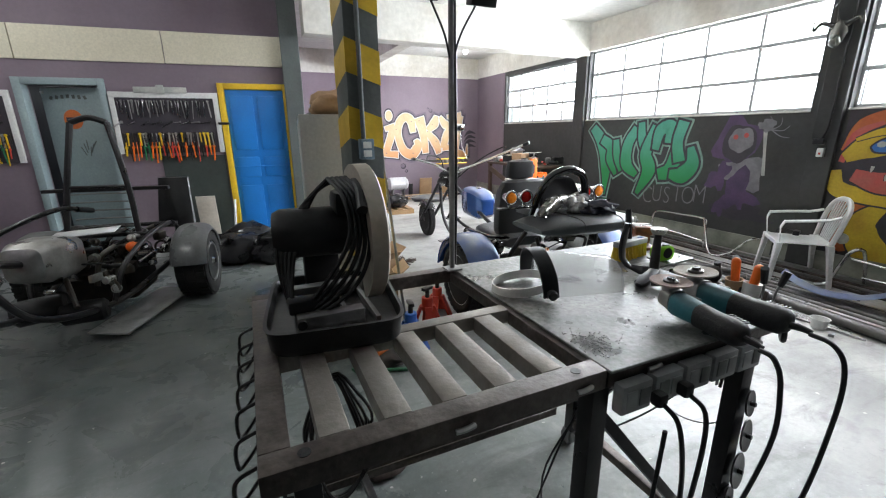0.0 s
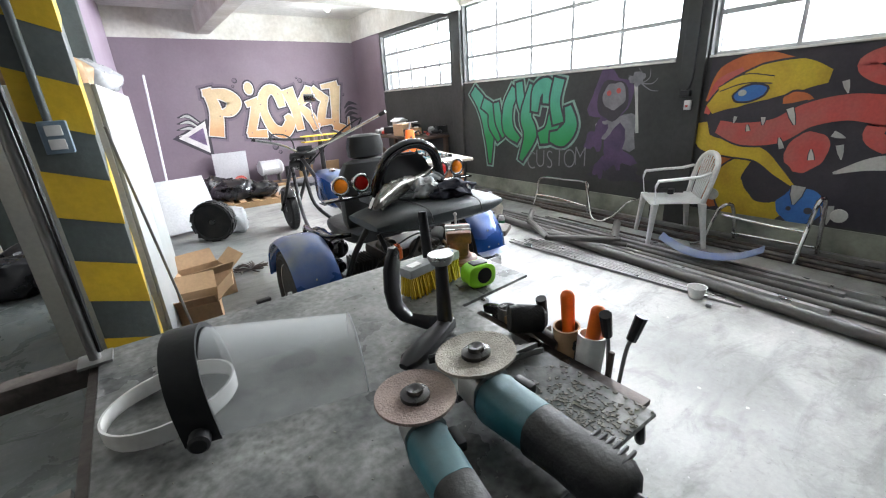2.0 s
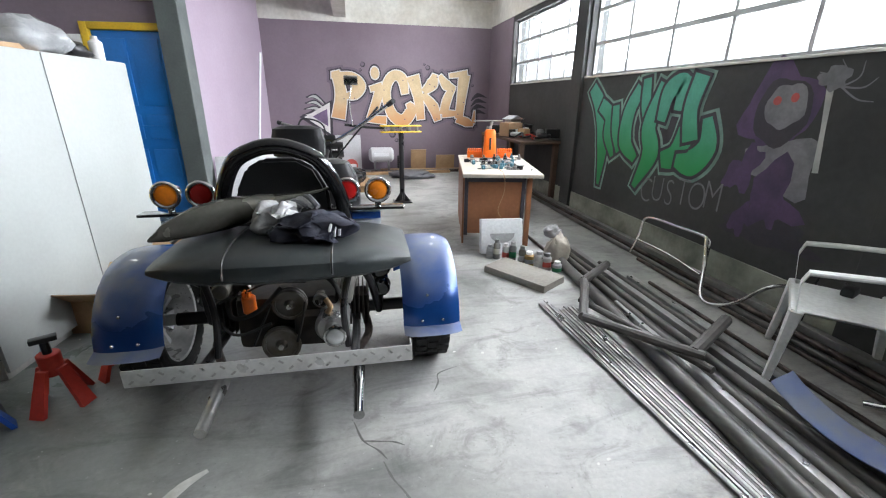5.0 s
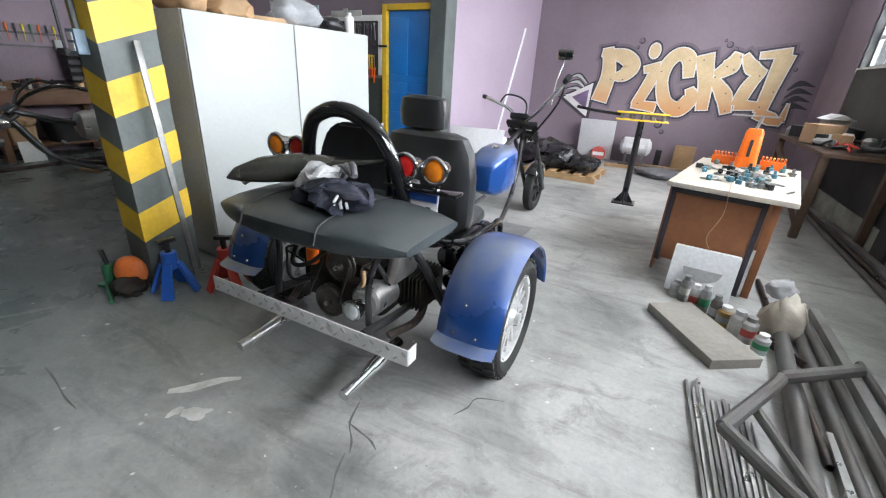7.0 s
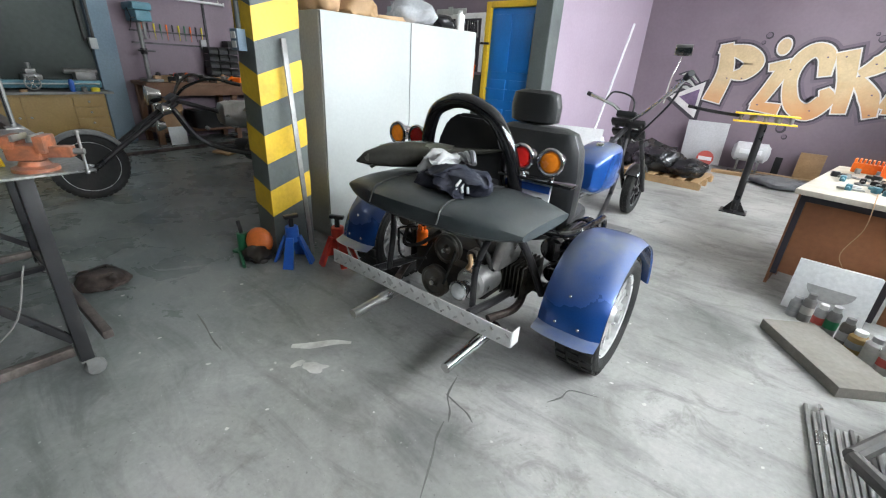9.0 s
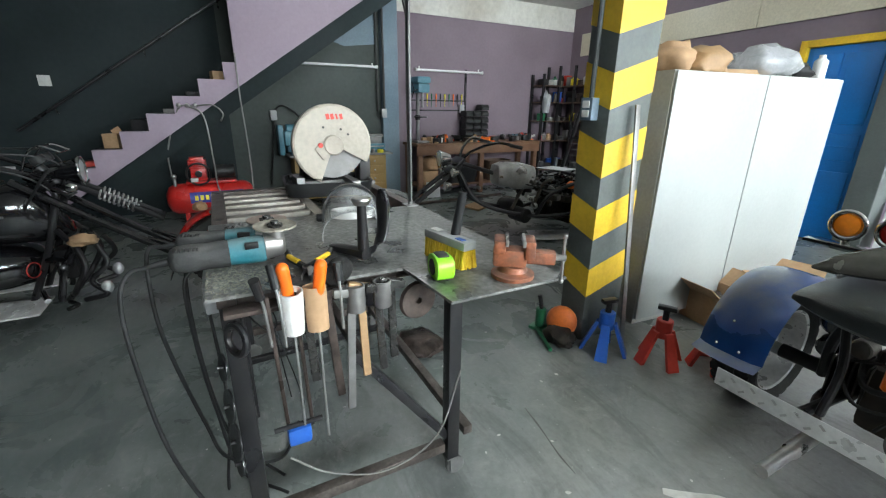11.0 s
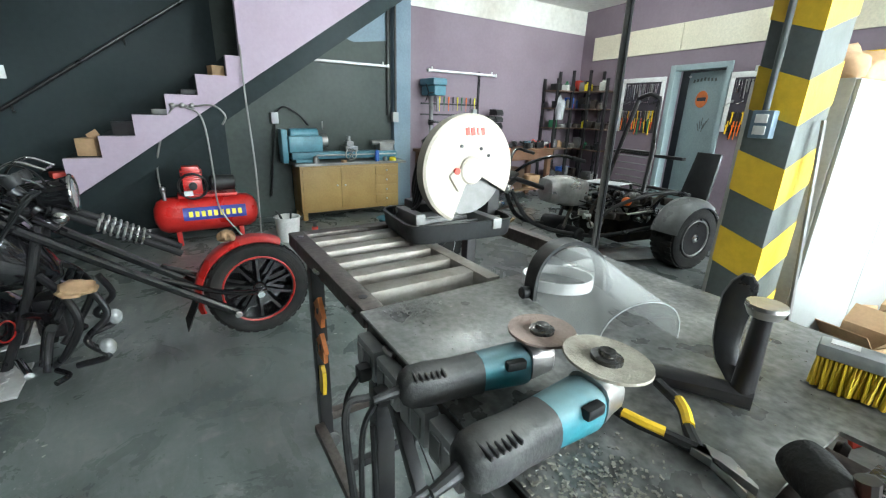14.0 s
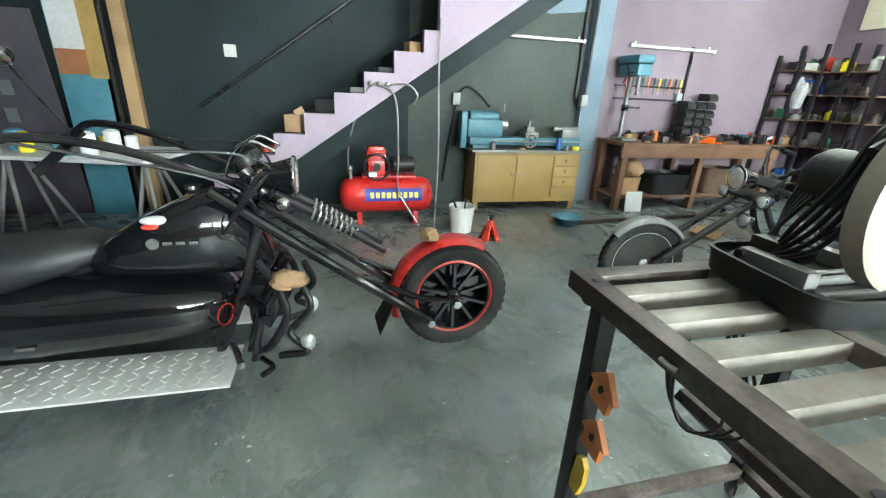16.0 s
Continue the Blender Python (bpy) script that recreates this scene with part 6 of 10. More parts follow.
wheel(bare, (0, 2.5, 0.30), 0.30, 0.095, 0.225, "alloy", 18, 1, 40, spoke_w=0.006)
fender(bare, 0, 2.5, 0.30, 0.335, 0.13, 40, 150, "grey_primer")
b = B()
loft(b, [oval((-0.36, -0.36 - 0.03 * k, 0.62 + 0.12 * k), 0.17 - 0.008 * k, 0.03, 14, 3.0, (1, 0, 0), (0, 1, 0)) for k in range(5)])
part("seat_shell", b, "black_plastic", bare)

b = B()
box(b, (0, 0, 0.05), (0.30, 1.0, 0.012), rot=(0, 4, 0), bev=0.003)
solo("steel_board", b, "checker_plate", "pale steel running board lying beside the bare trike", "board", m=pose(-0.80, 4.55, 0, 0, 0, -20))

# -- black chopper trike with red front fender --
chop = thing("black_chopper", "glossy black chopper trike with a red-rimmed front wheel", "motor trike", (-1.06, 0, 0))
wheel(chop, (0, 1.01, 0.31), 0.31, 0.125, 0.215, "black_gloss", 10, 1, 36, spoke_w=0.014, rim_edge="red_rim")
fender(chop, 0, 1.0, 0.31, 0.355, 0.155, 62, 196, "red_paint", crown=0.03)
b = B()
prism(b, [(-0.10, 0), (0.10, 0), (0.12, -0.17), (-0.12, -0.19)], 0.006, pose(0, 0.66, 0.30, 65, 0, 0))
part("mud_flap", b, "rubber", chop)
for s in (-1, 1):
    tubes(chop, "fork_tube", "black_gloss", [([(s * 0.13, -0.14, 0.95), (s * 0.13, 0.36, 0.575), (s * 0.12, 0.87, 0.205)], 0.026)])
    tubes(chop, "fork_link", "black_gloss", [([(s * 0.12, 0.50, 0.50), (s * 0.12, 0.80, 0.36), (s * 0.11, 1.04, 0.31)], 0.016)])
    b = B()
    cyl(b, (s * 0.10, 0.86, 0.21), (s * 0.165, 0.86, 0.21), 0.022, seg=14, bev=0.004)
    part("pivot_nut", b, "chrome", chop)
    b = B()
    cyl(b, (s * 0.10, 1.0, 0.315), (s * 0.165, 1.0, 0.315), 0.022, seg=14, bev=0.004)
    part("axle_nut", b, "chrome", chop)
    b = B()
    turn = axis_matrix((s * 0.07, 0.27, 0.835), (s * 0.07, 0.54, 0.67))
    tube(b, [turn @ Vector((0.029 * math.cos(0.8 * i), 0.029 * math.sin(0.8 * i), 0.0036 * i)) for i in range(66)], 0.0065, seg=6, n=2)
    part("spring", b, "bright_steel", chop)
    tubes(chop, "shock", "black_steel", [([(s * 0.07, 0.12, 0.92), (s * 0.07, 0.36, 0.78), (s * 0.07, 0.62, 0.62)], 0.02)])
    tubes(chop, "handlebar", "black_gloss", [([(s * 0.05, 0.05, 0.95), (s * 0.14, -0.12, 1.02), (s * 0.22, -0.45, 1.15), (s * 0.30, -0.72, 1.18), (s * 0.36, -0.86, 1.08), (s * 0.40, -1.0, 0.97)], 0.018)])
    tubes(chop, "grip", "black_plastic", [([(s * 0.37, -0.88, 1.06), (s * 0.41, -1.05, 0.93)], 0.024)])
    tubes(chop, "lever", "chrome", [([(s * 0.35, -0.80, 1.10), (s * 0.42, -0.85, 1.08), (s * 0.46, -1.0, 0.98)], 0.007)])
    b = B()
    box(b, (s * 0.36, -0.83, 1.12), (0.05, 0.08, 0.05), rot=(30, 0, 0), bev=0.01)
    part("switch_pod", b, "black_plastic", chop)
    tubes(chop, "mirror_stem", "black_steel", [([(s * 0.34, -0.82, 1.13), (s * 0.38, -0.95, 1.3), (s * 0.44, -1.05, 1.42)], 0.006)])
    b = B()
    ball(b, (s * 0.45, -1.07, 1.46), (0.07, 0.03, 0.045), 16, 8)
    part("mirror", b, "chrome", chop)
    b = B()
    box(b, (s * 0.27, -0.87, 0.155), (0.32, 1.55, 0.012), bev=0.004)
    board = part("running_board", b, "checker_plate", chop, "shiny checker-plate running board")
    for i in range(7):
        for j in range(22):
            b = B()
            box(b, (s * 0.27 - 0.12 + 0.04 * i, -1.60 + 0.068 * j, 0.162), (0.032, 0.009, 0.004), rot=(0, 0, 45 if (i + j) % 2 else -45))
            me_name = "stud"
            part(me_name, b, "checker_plate", board, smooth=False)
    tubes(chop, "crash_bar", "black_steel", [([(s * 0.14, 0.02, 0.62), (s * 0.2, 0.10, 0.52), (s * 0.24, 0.14, 0.38), (s * 0.22, 0.06, 0.22), (s * 0.12, -0.02, 0.12)], 0.02),
                                             ([(s * 0.10, 0.0, 0.40), (s * 0.24, 0.02, 0.42), (s * 0.30, 0.08, 0.40)], 0.02), ([(s * 0.16, 0.12, 0.52), (s * 0.20, 0.02, 0.34), (s * 0.26, -0.02, 0.16)], 0.018),
                                             ([(s * 0.12, 0.2, 0.50), (s * 0.15, 0.24, 0.36), (s * 0.18, 0.14, 0.25), (s * 0.22, 0.22, 0.16), (s * 0.18, 0.08, 0.12)], 0.018)])
    b = B()
    cyl(b, (s * 0.20, -0.12, 0.22), (s * 0.38, -0.05, 0.22), 0.018, seg=12)
    part("foot_peg", b, "chrome", chop)
    b = B()
    ball(b, (s * 0.20, 0.22, 0.20), (0.035, 0.04, 0.05), 14, 9)
    part("small_lamp", b, "lamp_glass", chop)
tubes(chop, "frame_tube", "black_steel", [([(-0.1, 0.06, 0.86), (-0.12, -0.05, 0.5), (-0.14, -0.2, 0.14)], 0.022), ([(0.1, 0.06, 0.86), (0.12, -0.05, 0.5), (0.14, -0.2, 0.14)], 0.022),
                                          ([(0, 0.05, 0.92), (0, -0.4, 0.7), (0, -1.2, 0.4)], 0.025)])
b = B()
for p, q in (((0, 0.02, 0.97), 0.03), ((0, 0.10, 0.88), 0.03)):
    box(b, p, (0.34, 0.10, q), rot=(-36, 0, 0), bev=0.01)
part("fork_yoke", b, "black_gloss", chop)
b = B()
cyl(b, (0, -0.02, 1.02), (0, 0.12, 0.82), 0.035, seg=14)
part("head_tube", b, "black_steel", chop)
head = round_lamp(chop, (0.02, 0.20, 0.99), 0.088, "lamp_glass", 1, 0.13, "black_gloss")
b = B()
torus(b, (0.02, 0.205, 0.99), 0.090, 0.010, (0, 1, 0), 30, 8)
part("rim_ring", b, "chrome", head)
for s in (-1, 1):
    b = B()
    ball(b, (s * 0.17, 0.16, 0.90), (0.022, 0.035, 0.03), 14, 9)
    part("indicator", b, "chrome", chop)
    b = B()
    lathe(b, [(0.0, 0), (0.04, 0.0), (0.045, 0.03), (0.04, 0.05), (0.0, 0.05)], (s * 0.07, 0.02, 1.05), (s * 0.07, -0.4, 2.0), 18)
    part("gauge", b, "black_plastic", chop)
tubes(chop, "loom", "black_plastic", [([(a * 0.05, 0.10, 1.02), (a * 0.09, 0.02 + 0.02 * a, 1.0), (a * 0.07, -0.06, 0.88 - 0.02 * a), (a * 0.04, -0.12, 0.74)], 0.007) for a in (-3, -2, -1, 1, 2, 3)], seg=6)
tubes(chop, "windscreen_bracket", "chrome", [([(s * 0.10, -0.08, 0.98), (s * 0.10, -0.04, 1.10), (s * 0.10, 0.04, 1.16), (s * 0.10, 0.14, 1.12)], 0.007) for s in (-1, 1)] + [([(-0.17, 0.04, 1.16), (0.17, 0.04, 1.16)], 0.006), ([(-0.14, 0.13, 1.12), (0.14, 0.13, 1.12)], 0.006), ([(-0.10, -0.06, 1.05), (0.10, -0.06, 1.05)], 0.006)])
tubes(chop, "cable", "black_plastic", [([(0.2, -0.4, 1.13), (0.1, 0.0, 1.1), (0.05, 0.12, 0.98), (0.08, 0.0, 0.75)], 0.007), ([(0.3, -0.7, 1.17), (0.15, -0.1, 1.0), (0.1, 0.05, 0.8), (0.1, -0.1, 0.6)], 0.006),
                                       ([(-0.2, -0.4, 1.13), (-0.1, 0.0, 1.12), (-0.05, 0.1, 0.98), (-0.08, 0.0, 0.75)], 0.007)], seg=6)
b = B()
loft(b, [oval((0, y, z), w, h, 24, 2.5, (1, 0, 0), (0, 0, 1)) for y, z, w, h in ((-0.70, 0.61, 0.05, 0.03), (-0.64, 0.63, 0.12, 0.07), (-0.54, 0.66, 0.17, 0.11), (-0.42, 0.69, 0.20, 0.145), (-0.30, 0.715, 0.205, 0.175), (-0.18, 0.735, 0.185, 0.20), (-0.08, 0.725, 0.15, 0.195), (0.0, 0.67, 0.11, 0.14), (0.05, 0.62, 0.08, 0.08), (0.08, 0.60, 0.04, 0.04))])
tank = part("fuel_tank", b, "black_gloss", chop, "glossy black fuel tank with a silver badge")
b = B()
for k in range(3):
    box(b, (0.204, -0.31 + 0.05 * k, 0.745), (0.006, 0.035, 0.014), bev=0.002)
cyl(b, (0.200, -0.365, 0.745), (0.209, -0.365, 0.745), 0.024, seg=14)
part("badge_bar", b, "dull_steel", tank)
b = B()
ball(b, (0.145, -0.36, 0.83), (0.035, 0.06, 0.02), 14, 8)
part("tank_decal", b, "plate_white", tank)
b = B()
ball(b, (0.172, -0.375, 0.81), (0.02, 0.035, 0.012), 12, 7)
part("tank_decal_red", b, "red_print", tank)
b = B()
lathe(b, [(0.0, 0), (0.035, 0.0), (0.035, 0.015), (0.0, 0.02)], (0, -0.24, 0.935), (0, -0.2, 1.8), 18)
part("tank_cap", b, "chrome", tank)
b = B()
loft(b, [oval((0, y, z), w, h, 20, 2.8, (1, 0, 0), (0, 0, 1)) for y, z, w, h in ((-1.75, 0.36, 0.22, 0.12), (-1.6, 0.38, 0.27, 0.17), (-0.9, 0.38, 0.27, 0.17), (-0.5, 0.39, 0.255, 0.155), (-0.28, 0.385, 0.22, 0.14), (-0.16, 0.38, 0.17, 0.115), (-0.11, 0.38, 0.11, 0.08), (-0.10, 0.38, 0.05, 0.03))])
part("lower_fairing", b, "black_gloss", chop)
b = B()
box(b, (0.272, -0.88, 0.33), (0.006, 0.07, 0.014), bev=0.002)
part("fairing_badge", b, "dull_steel", chop)
b = B()
loft(b, [oval((0, y, z), w, h, 20, 2.8, (1, 0, 0), (0, 0, 1)) for y, z, w, h in ((-1.95, 0.86, 0.12, 0.10), (-1.85, 0.78, 0.2, 0.13), (-1.6, 0.64, 0.24, 0.11), (-1.3, 0.60, 0.24, 0.10), (-0.95, 0.62, 0.22, 0.10), (-0.72, 0.665, 0.17, 0.075), (-0.60, 0.68, 0.08, 0.03))])
part("seat", b, "leather", chop)
for s in (-1, 1):
    wheel(chop, (s * 0.62, -2.0, 0.32), 0.32, 0.24, 0.2, "black_steel", 8, s, 30)
    fender(chop, s * 0.62, -2.0, 0.32, 0.37, 0.28, 10, 170, "black_gloss")
b = B()
cyl(b, (-0.6, -2.0, 0.32), (0.6, -2.0, 0.32), 0.04, seg=14)
box(b, (0, -1.9, 0.36), (0.5, 0.4, 0.3), bev=0.05)
part("rear_axle", b, "black_steel", chop)
b = B()
box(b, (0, 0.0, 0.36), (0.16, 0.12, 0.22), bev=0.03)
crumple(b, 0.01, 9)
part("engine_block", b, "black_steel", chop)
for s in (-1, 1):
    b = B()
    torus(b, (s * 0.185, -0.135, 0.38), 0.050, 0.004, (0.5, 1, 0), 26, 8)
    part("red_ring", b, "red_rim", chop, "thin red ring on the fairing's nose")
    tubes(chop, "foot_control", "black_gloss", [([(s * 0.10, -0.10, 0.42), (s * 0.22, 0.02, 0.43), (s * 0.34, 0.06, 0.42)], 0.022), ([(s * 0.10, 0.10, 0.56), (s * 0.12, 0.0, 0.36), (s * 0.14, -0.06, 0.14)], 0.018), ([(s * 0.20, 0.0, 0.13), (s * 0.28, 0.06, 0.13), (s * 0.34, 0.02, 0.13)], 0.014)])
heap("tan_rag", (-0.83, 0.16, 0.53), (0.07, 0.08, 0.045), "cardboard", "tan crumpled paper bag wrapped on a lamp", "rag", 5.5)
heap("cloth_wad", (-1.03, 0.86, 0.655), (0.05, 0.05, 0.04), "cardboard", "tan crumpled rag lying on the red fender", "rag", 15.5)

# ---- windows, doors and wall paintings ----
mk("sky_glow", (1.0, 1.0, 1.0), 1.0, amt=0.0, bump=0, emit=1.7)
mk("bulb_glow", (1.0, 0.98, 0.94), 0.5, amt=0.0, bump=0, emit=25.0)
mk("art_white", (0.68, 0.66, 0.64), 0.6, col2=(0.5, 0.47, 0.46), s1=5, amt=0.6, bump=0.05)
mk("art_black", (0.035, 0.03, 0.04), 0.6, col2=(0.06, 0.05, 0.06), s1=5, amt=0.6, bump=0.05)
mk("art_shadow", (0.13, 0.10, 0.13), 0.65, col2=(0.19, 0.15, 0.18), s1=3, amt=0.7, bump=0.05)
mk("art_green", (0.016, 0.19, 0.075), 0.55, col2=(0.014, 0.11, 0.05), s1=4, amt=0.7, bump=0.05)
mk("art_purple", (0.085, 0.05, 0.12), 0.6, col2=(0.05, 0.035, 0.07), s1=5, amt=0.7, bump=0.05)
mk("art_violet", (0.20, 0.13, 0.24), 0.6, col2=(0.10, 0.07, 0.12), s1=5, amt=0.8, bump=0.05)
mk("art_mint", (0.22, 0.36, 0.30), 0.6, col2=(0.12, 0.2, 0.17), s1=6, amt=0.7, bump=0.05)
mk("art_grey", (0.21, 0.21, 0.22), 0.6, col2=(0.11, 0.11, 0.12), s1=6, amt=0.8, bump=0.05)
mk("art_yellow", (0.56, 0.40, 0.02), 0.55, col2=(0.40, 0.25, 0.02), s1=3, amt=0.8, bump=0.05)
mk("art_red", (0.50, 0.075, 0.06), 0.55, col2=(0.38, 0.12, 0.10), s1=4, amt=0.8, bump=0.05)
mk("art_orange", (0.50, 0.13, 0.03), 0.55, col2=(0.36, 0.08, 0.03), s1=4, amt=0.8, bump=0.05)
mk("art_blue", (0.03, 0.13, 0.42), 0.55, col2=(0.05, 0.2, 0.5), s1=5, amt=0.7, bump=0.05)
mk("art_bone", (0.50, 0.50, 0.46), 0.55, col2=(0.3, 0.32, 0.3), s1=4, amt=0.8, bump=0.05)



def fade_paint(name, top, foot, z0, z1, wob=0.5):
    """Spray paint that runs from one colour to another up the wall, with soft cloudy edges."""
    m = mat(name, top, 0.6, col2=tuple(c * 0.8 for c in top), s1=5, s2=40, amt=0.6, bump=0.05)
    nt, lk = m.node_tree, m.node_tree.links.new
    base = nt.nodes["Principled BSDF"].inputs["Base Color"]
    src = base.links[0].from_socket
    tc = nt.nodes.new("ShaderNodeTexCoord")
    sep = nt.nodes.new("ShaderNodeSeparateXYZ")
    lk(tc.outputs["Object"], sep.inputs[0])
    n = nt.nodes.new("ShaderNodeTexNoise")
    n.inputs["Scale"].default_value, n.inputs["Detail"].default_value = 4.0, 4.0
    lk(tc.outputs["Object"], n.inputs["Vector"])
    ad = nt.nodes.new("ShaderNodeMath")
    ad.operation = "MULTIPLY_ADD"
    lk(n.outputs["Fac"], ad.inputs[0])
    ad.inputs[1].default_value = wob
    lk(sep.outputs["Z"], ad.inputs[2])
    r = nt.nodes.new("ShaderNodeMapRange")
    r.inputs["From Min"].default_value, r.inputs["From Max"].default_value = z0 + wob / 2, z1 + wob / 2
    lk(ad.outputs[0], r.inputs["Value"])
    mx = nt.nodes.new("ShaderNodeMix")
    mx.data_type = "RGBA"
    lk(r.outputs["Result"], mx.inputs["Factor"])
    mx.inputs["A"].default_value = (*foot, 1)
    lk(src, mx.inputs["B"])
    lk(mx.outputs["Result"], base)
    M[name] = m


fade_paint("art_sand", (0.62, 0.47, 0.27), (0.58, 0.29, 0.12), 0.95, 1.45)
fade_paint("art_leaf", (0.085, 0.36, 0.26), (0.02, 0.27, 0.075), 0.85, 1.40, 0.3)

b = B()
span(b, (9.0, -14, -2), (9.1, 24, 9))
solo("backdrop", b, "sky_glow", "bright white overcast sky outside the windows", "sky", kind="structure", smooth=False)


def window(n, y0, y1, z0, z1, cols, rows):
    """A steel window of many panes, set in the wall's opening."""
    xw = EAST + 0.10
    w = thing(f"window_{n}", "steel-framed factory window with bright white panes", "window", (xw, (y0 + y1) / 2, z0))
    tagged(w, kind="structure")
    cy, H, W = (y0 + y1) / 2, z1 - z0, y1 - y0
    b = B()
    for s in (-1, 1):
        span(b, (-0.02, s * W / 2 - 0.025 * (s > 0), 0), (0.02, s * W / 2 + 0.025 * (s < 0), H))
    span(b, (-0.02, -W / 2, 0), (0.02, W / 2, 0.03))
    span(b, (-0.02, -W / 2, H - 0.03), (0.02, W / 2, H))
    part("window_frame", b, "window_metal", w, smooth=False)
    for k in range(1, cols):
        b = B()
        y = -W / 2 + W * k / cols
        span(b, (-0.014, y - 0.017, 0.03), (0.014, y + 0.017, H - 0.03))
        part("upright_bar", b, "window_metal", w, smooth=False)
    for k in range(1, rows):
        b = B()
        z = H * k / rows
        span(b, (-0.022, -W / 2 + 0.02, z - 0.02), (0.018, W / 2 - 0.02, z + 0.02))
        part("crossbar", b, "window_metal", w, smooth=False)
    for i in range(cols):
        for j in range(rows):
            b = B()
            tilt = 7 if (j == 1 and 0 < i < cols - 1) else 0
            box(b, (0.004, -W / 2 + W * (i + 0.5) / cols, H * (j + 0.5) / rows), (0.004, W / cols - 0.02, H / rows - 0.026), rot=(0, tilt, 0))
            g = part("pane", b, "glass", w, smooth=False)
            g.visible_shadow = False
            if tilt:
                b = B()
                tube(b, [(-0.02, -W / 2 + W * (i + 0.9) / cols, H * (j + 1) / rows - 0.02), (-0.05, -W / 2 + W * (i + 0.86) / cols, H * (j + 0.5) / rows), (-0.03, -W / 2 + W * (i + 0.9) / cols, H * j / rows + 0.02)], 0.006, seg=6)
                part("stay_arm", b, "window_metal", w)
    b = B()
    span(b, (-0.12, -W / 2, -0.02), (0.05, W / 2, -0.001), bev=0.004)
    part("window_sill", b, "white_plaster", w)


window(1, *WIN_1, 5, 3)
window(2, *WIN_2, 5, 3)
window(3, *WIN_3, 3, 3)

# blue panelled door in a yellow frame
bd = thing("door_1", "bright blue panelled wooden door in a yellow frame, closed", "door")
bd.matrix_world = DOORWALL
tagged(bd, kind="structure")
b = B()
for lo, hi in (((-1.06, -0.03, 0), (-0.985, 0.12, 2.18)), ((-0.235, -0.03, 0), (-0.16, 0.12, 2.18)), ((-0.985, -0.03, 2.105), (-0.235, 0.12, 2.18))):
    span(b, lo, hi, bev=0.006)
part("door_frame", b, "yellow_paint", bd, "yellow painted frame")
b = B()
span(b, (-0.98, 0.02, 0.01), (-0.24, 0.055, 2.10), bev=0.003)
leaf = part("door_leaf", b, "blue_door_paint", bd)
for x0, x1 in ((-0.93, -0.64), (-0.58, -0.29)):
    for z0, z1 in ((0.12, 0.80), (0.92, 1.20), (1.30, 2.02)):
        b = B()
        span(b, (x0, 0.006, z0), (x1, 0.021, z1), bev=0.012)
        part("panel", b, "blue_door_paint", leaf)
b = B()
span(b, (-0.985, -0.004, 1.06), (-0.235, 0.021, 1.075), bev=0.002)
part("rail_strip", b, "blue_door_paint", leaf)
b = B()
box(b, (-1.03, -0.05, 1.66), (0.14, 0.03, 0.03), bev=0.005)
part("bolt", b, "black_steel", bd)

# grey steel door, standing ajar
gd = thing("door_2", "grey-green steel door standing ajar, with stickers", "door")
gd.matrix_world = DOORWALL
tagged(gd, kind="structure")
b = B()
for lo, hi in (((-3.25, -0.025, 0), (-3.165, 0.12, 2.2)), ((-2.40, -0.025, 0), (-2.325, 0.12, 2.2)), ((-3.165, -0.025, 2.12), (-2.40, 0.12, 2.2))):
    span(b, lo, hi, bev=0.005)
part("door_frame", b, "grey_door_paint", gd)
b = B()
q = Matrix.Translation((-2.41, 0.08, 0)) @ Matrix.Rotation(radians(-17), 4, "Z")
box(b, (-0.37, 0.0, 1.055), (0.74, 0.04, 2.09), m=q, bev=0.004)
leaf = part("door_leaf", b, "grey_door_paint", gd)
b = B()
cyl(b, q @ Vector((-0.40, -0.022, 1.72)), q @ Vector((-0.40, -0.026, 1.72)), 0.12, seg=24)
part("round_sticker", b, "orange_paint", leaf, "round orange sticker")
b = B()
box(b, (-0.40, -0.0275, 1.72), (0.17, 0.003, 0.05), m=q)
part("sticker_bar", b, "art_black", leaf)
for k in range(7):
    b = B()
    box(b, (-0.20 - 0.07 * k, -0.0225, 2.0 - 0.006 * abs(k - 3)), (0.035, 0.003, 0.045), rot=(0, 6 * (k - 3), 0), m=q)
    part("faded_bar", b, "column_grey", leaf)
for k in range(6):
    b = B()
    box(b, (-0.36 + 0.03 * k, -0.0225, 1.32 + 0.04 * (k % 3)), (0.012, 0.003, 0.12), rot=(0, -25 + 12 * k, 0), m=q)
    part("scribble", b, "column_grey", leaf)
b = B()
box(b, (-3.1, 0.5, 2.05), (0.03, 0.5, 0.03))
tl = solo("tube_lamp", b, "white_plastic", "white tube lamp in the room behind the grey door", "lamp", m=DOORWALL)
back_lamp = bpy.data.lights.new("back_room_lamp", "POINT")
back_lamp.energy, back_lamp.shadow_soft_size = 14, 0.1
new("back_room_lamp", back_lamp).location = (-2.2, 8.5, 2.3)

# cream panels above the doors
for x0, x1 in ((-4.9, -3.16), (-3.15, -1.62), (-1.61, -0.02)):
    b = B()
    span(b, (x0, -0.03, 2.40), (x1, -0.001, 2.78), bev=0.004)
    setting("cream_panel", b, "cream_panel", "flat cream board fixed above the doors", "panel").matrix_world = DOORWALL
b = B()
span(b, (-1.85, -0.012, 0.0), (-1.08, -0.001, 1.24), bev=0.002)
setting("wall_patch", b, "olive_wall", "bare grey plaster patch below the tool board", "wall").matrix_world = DOORWALL


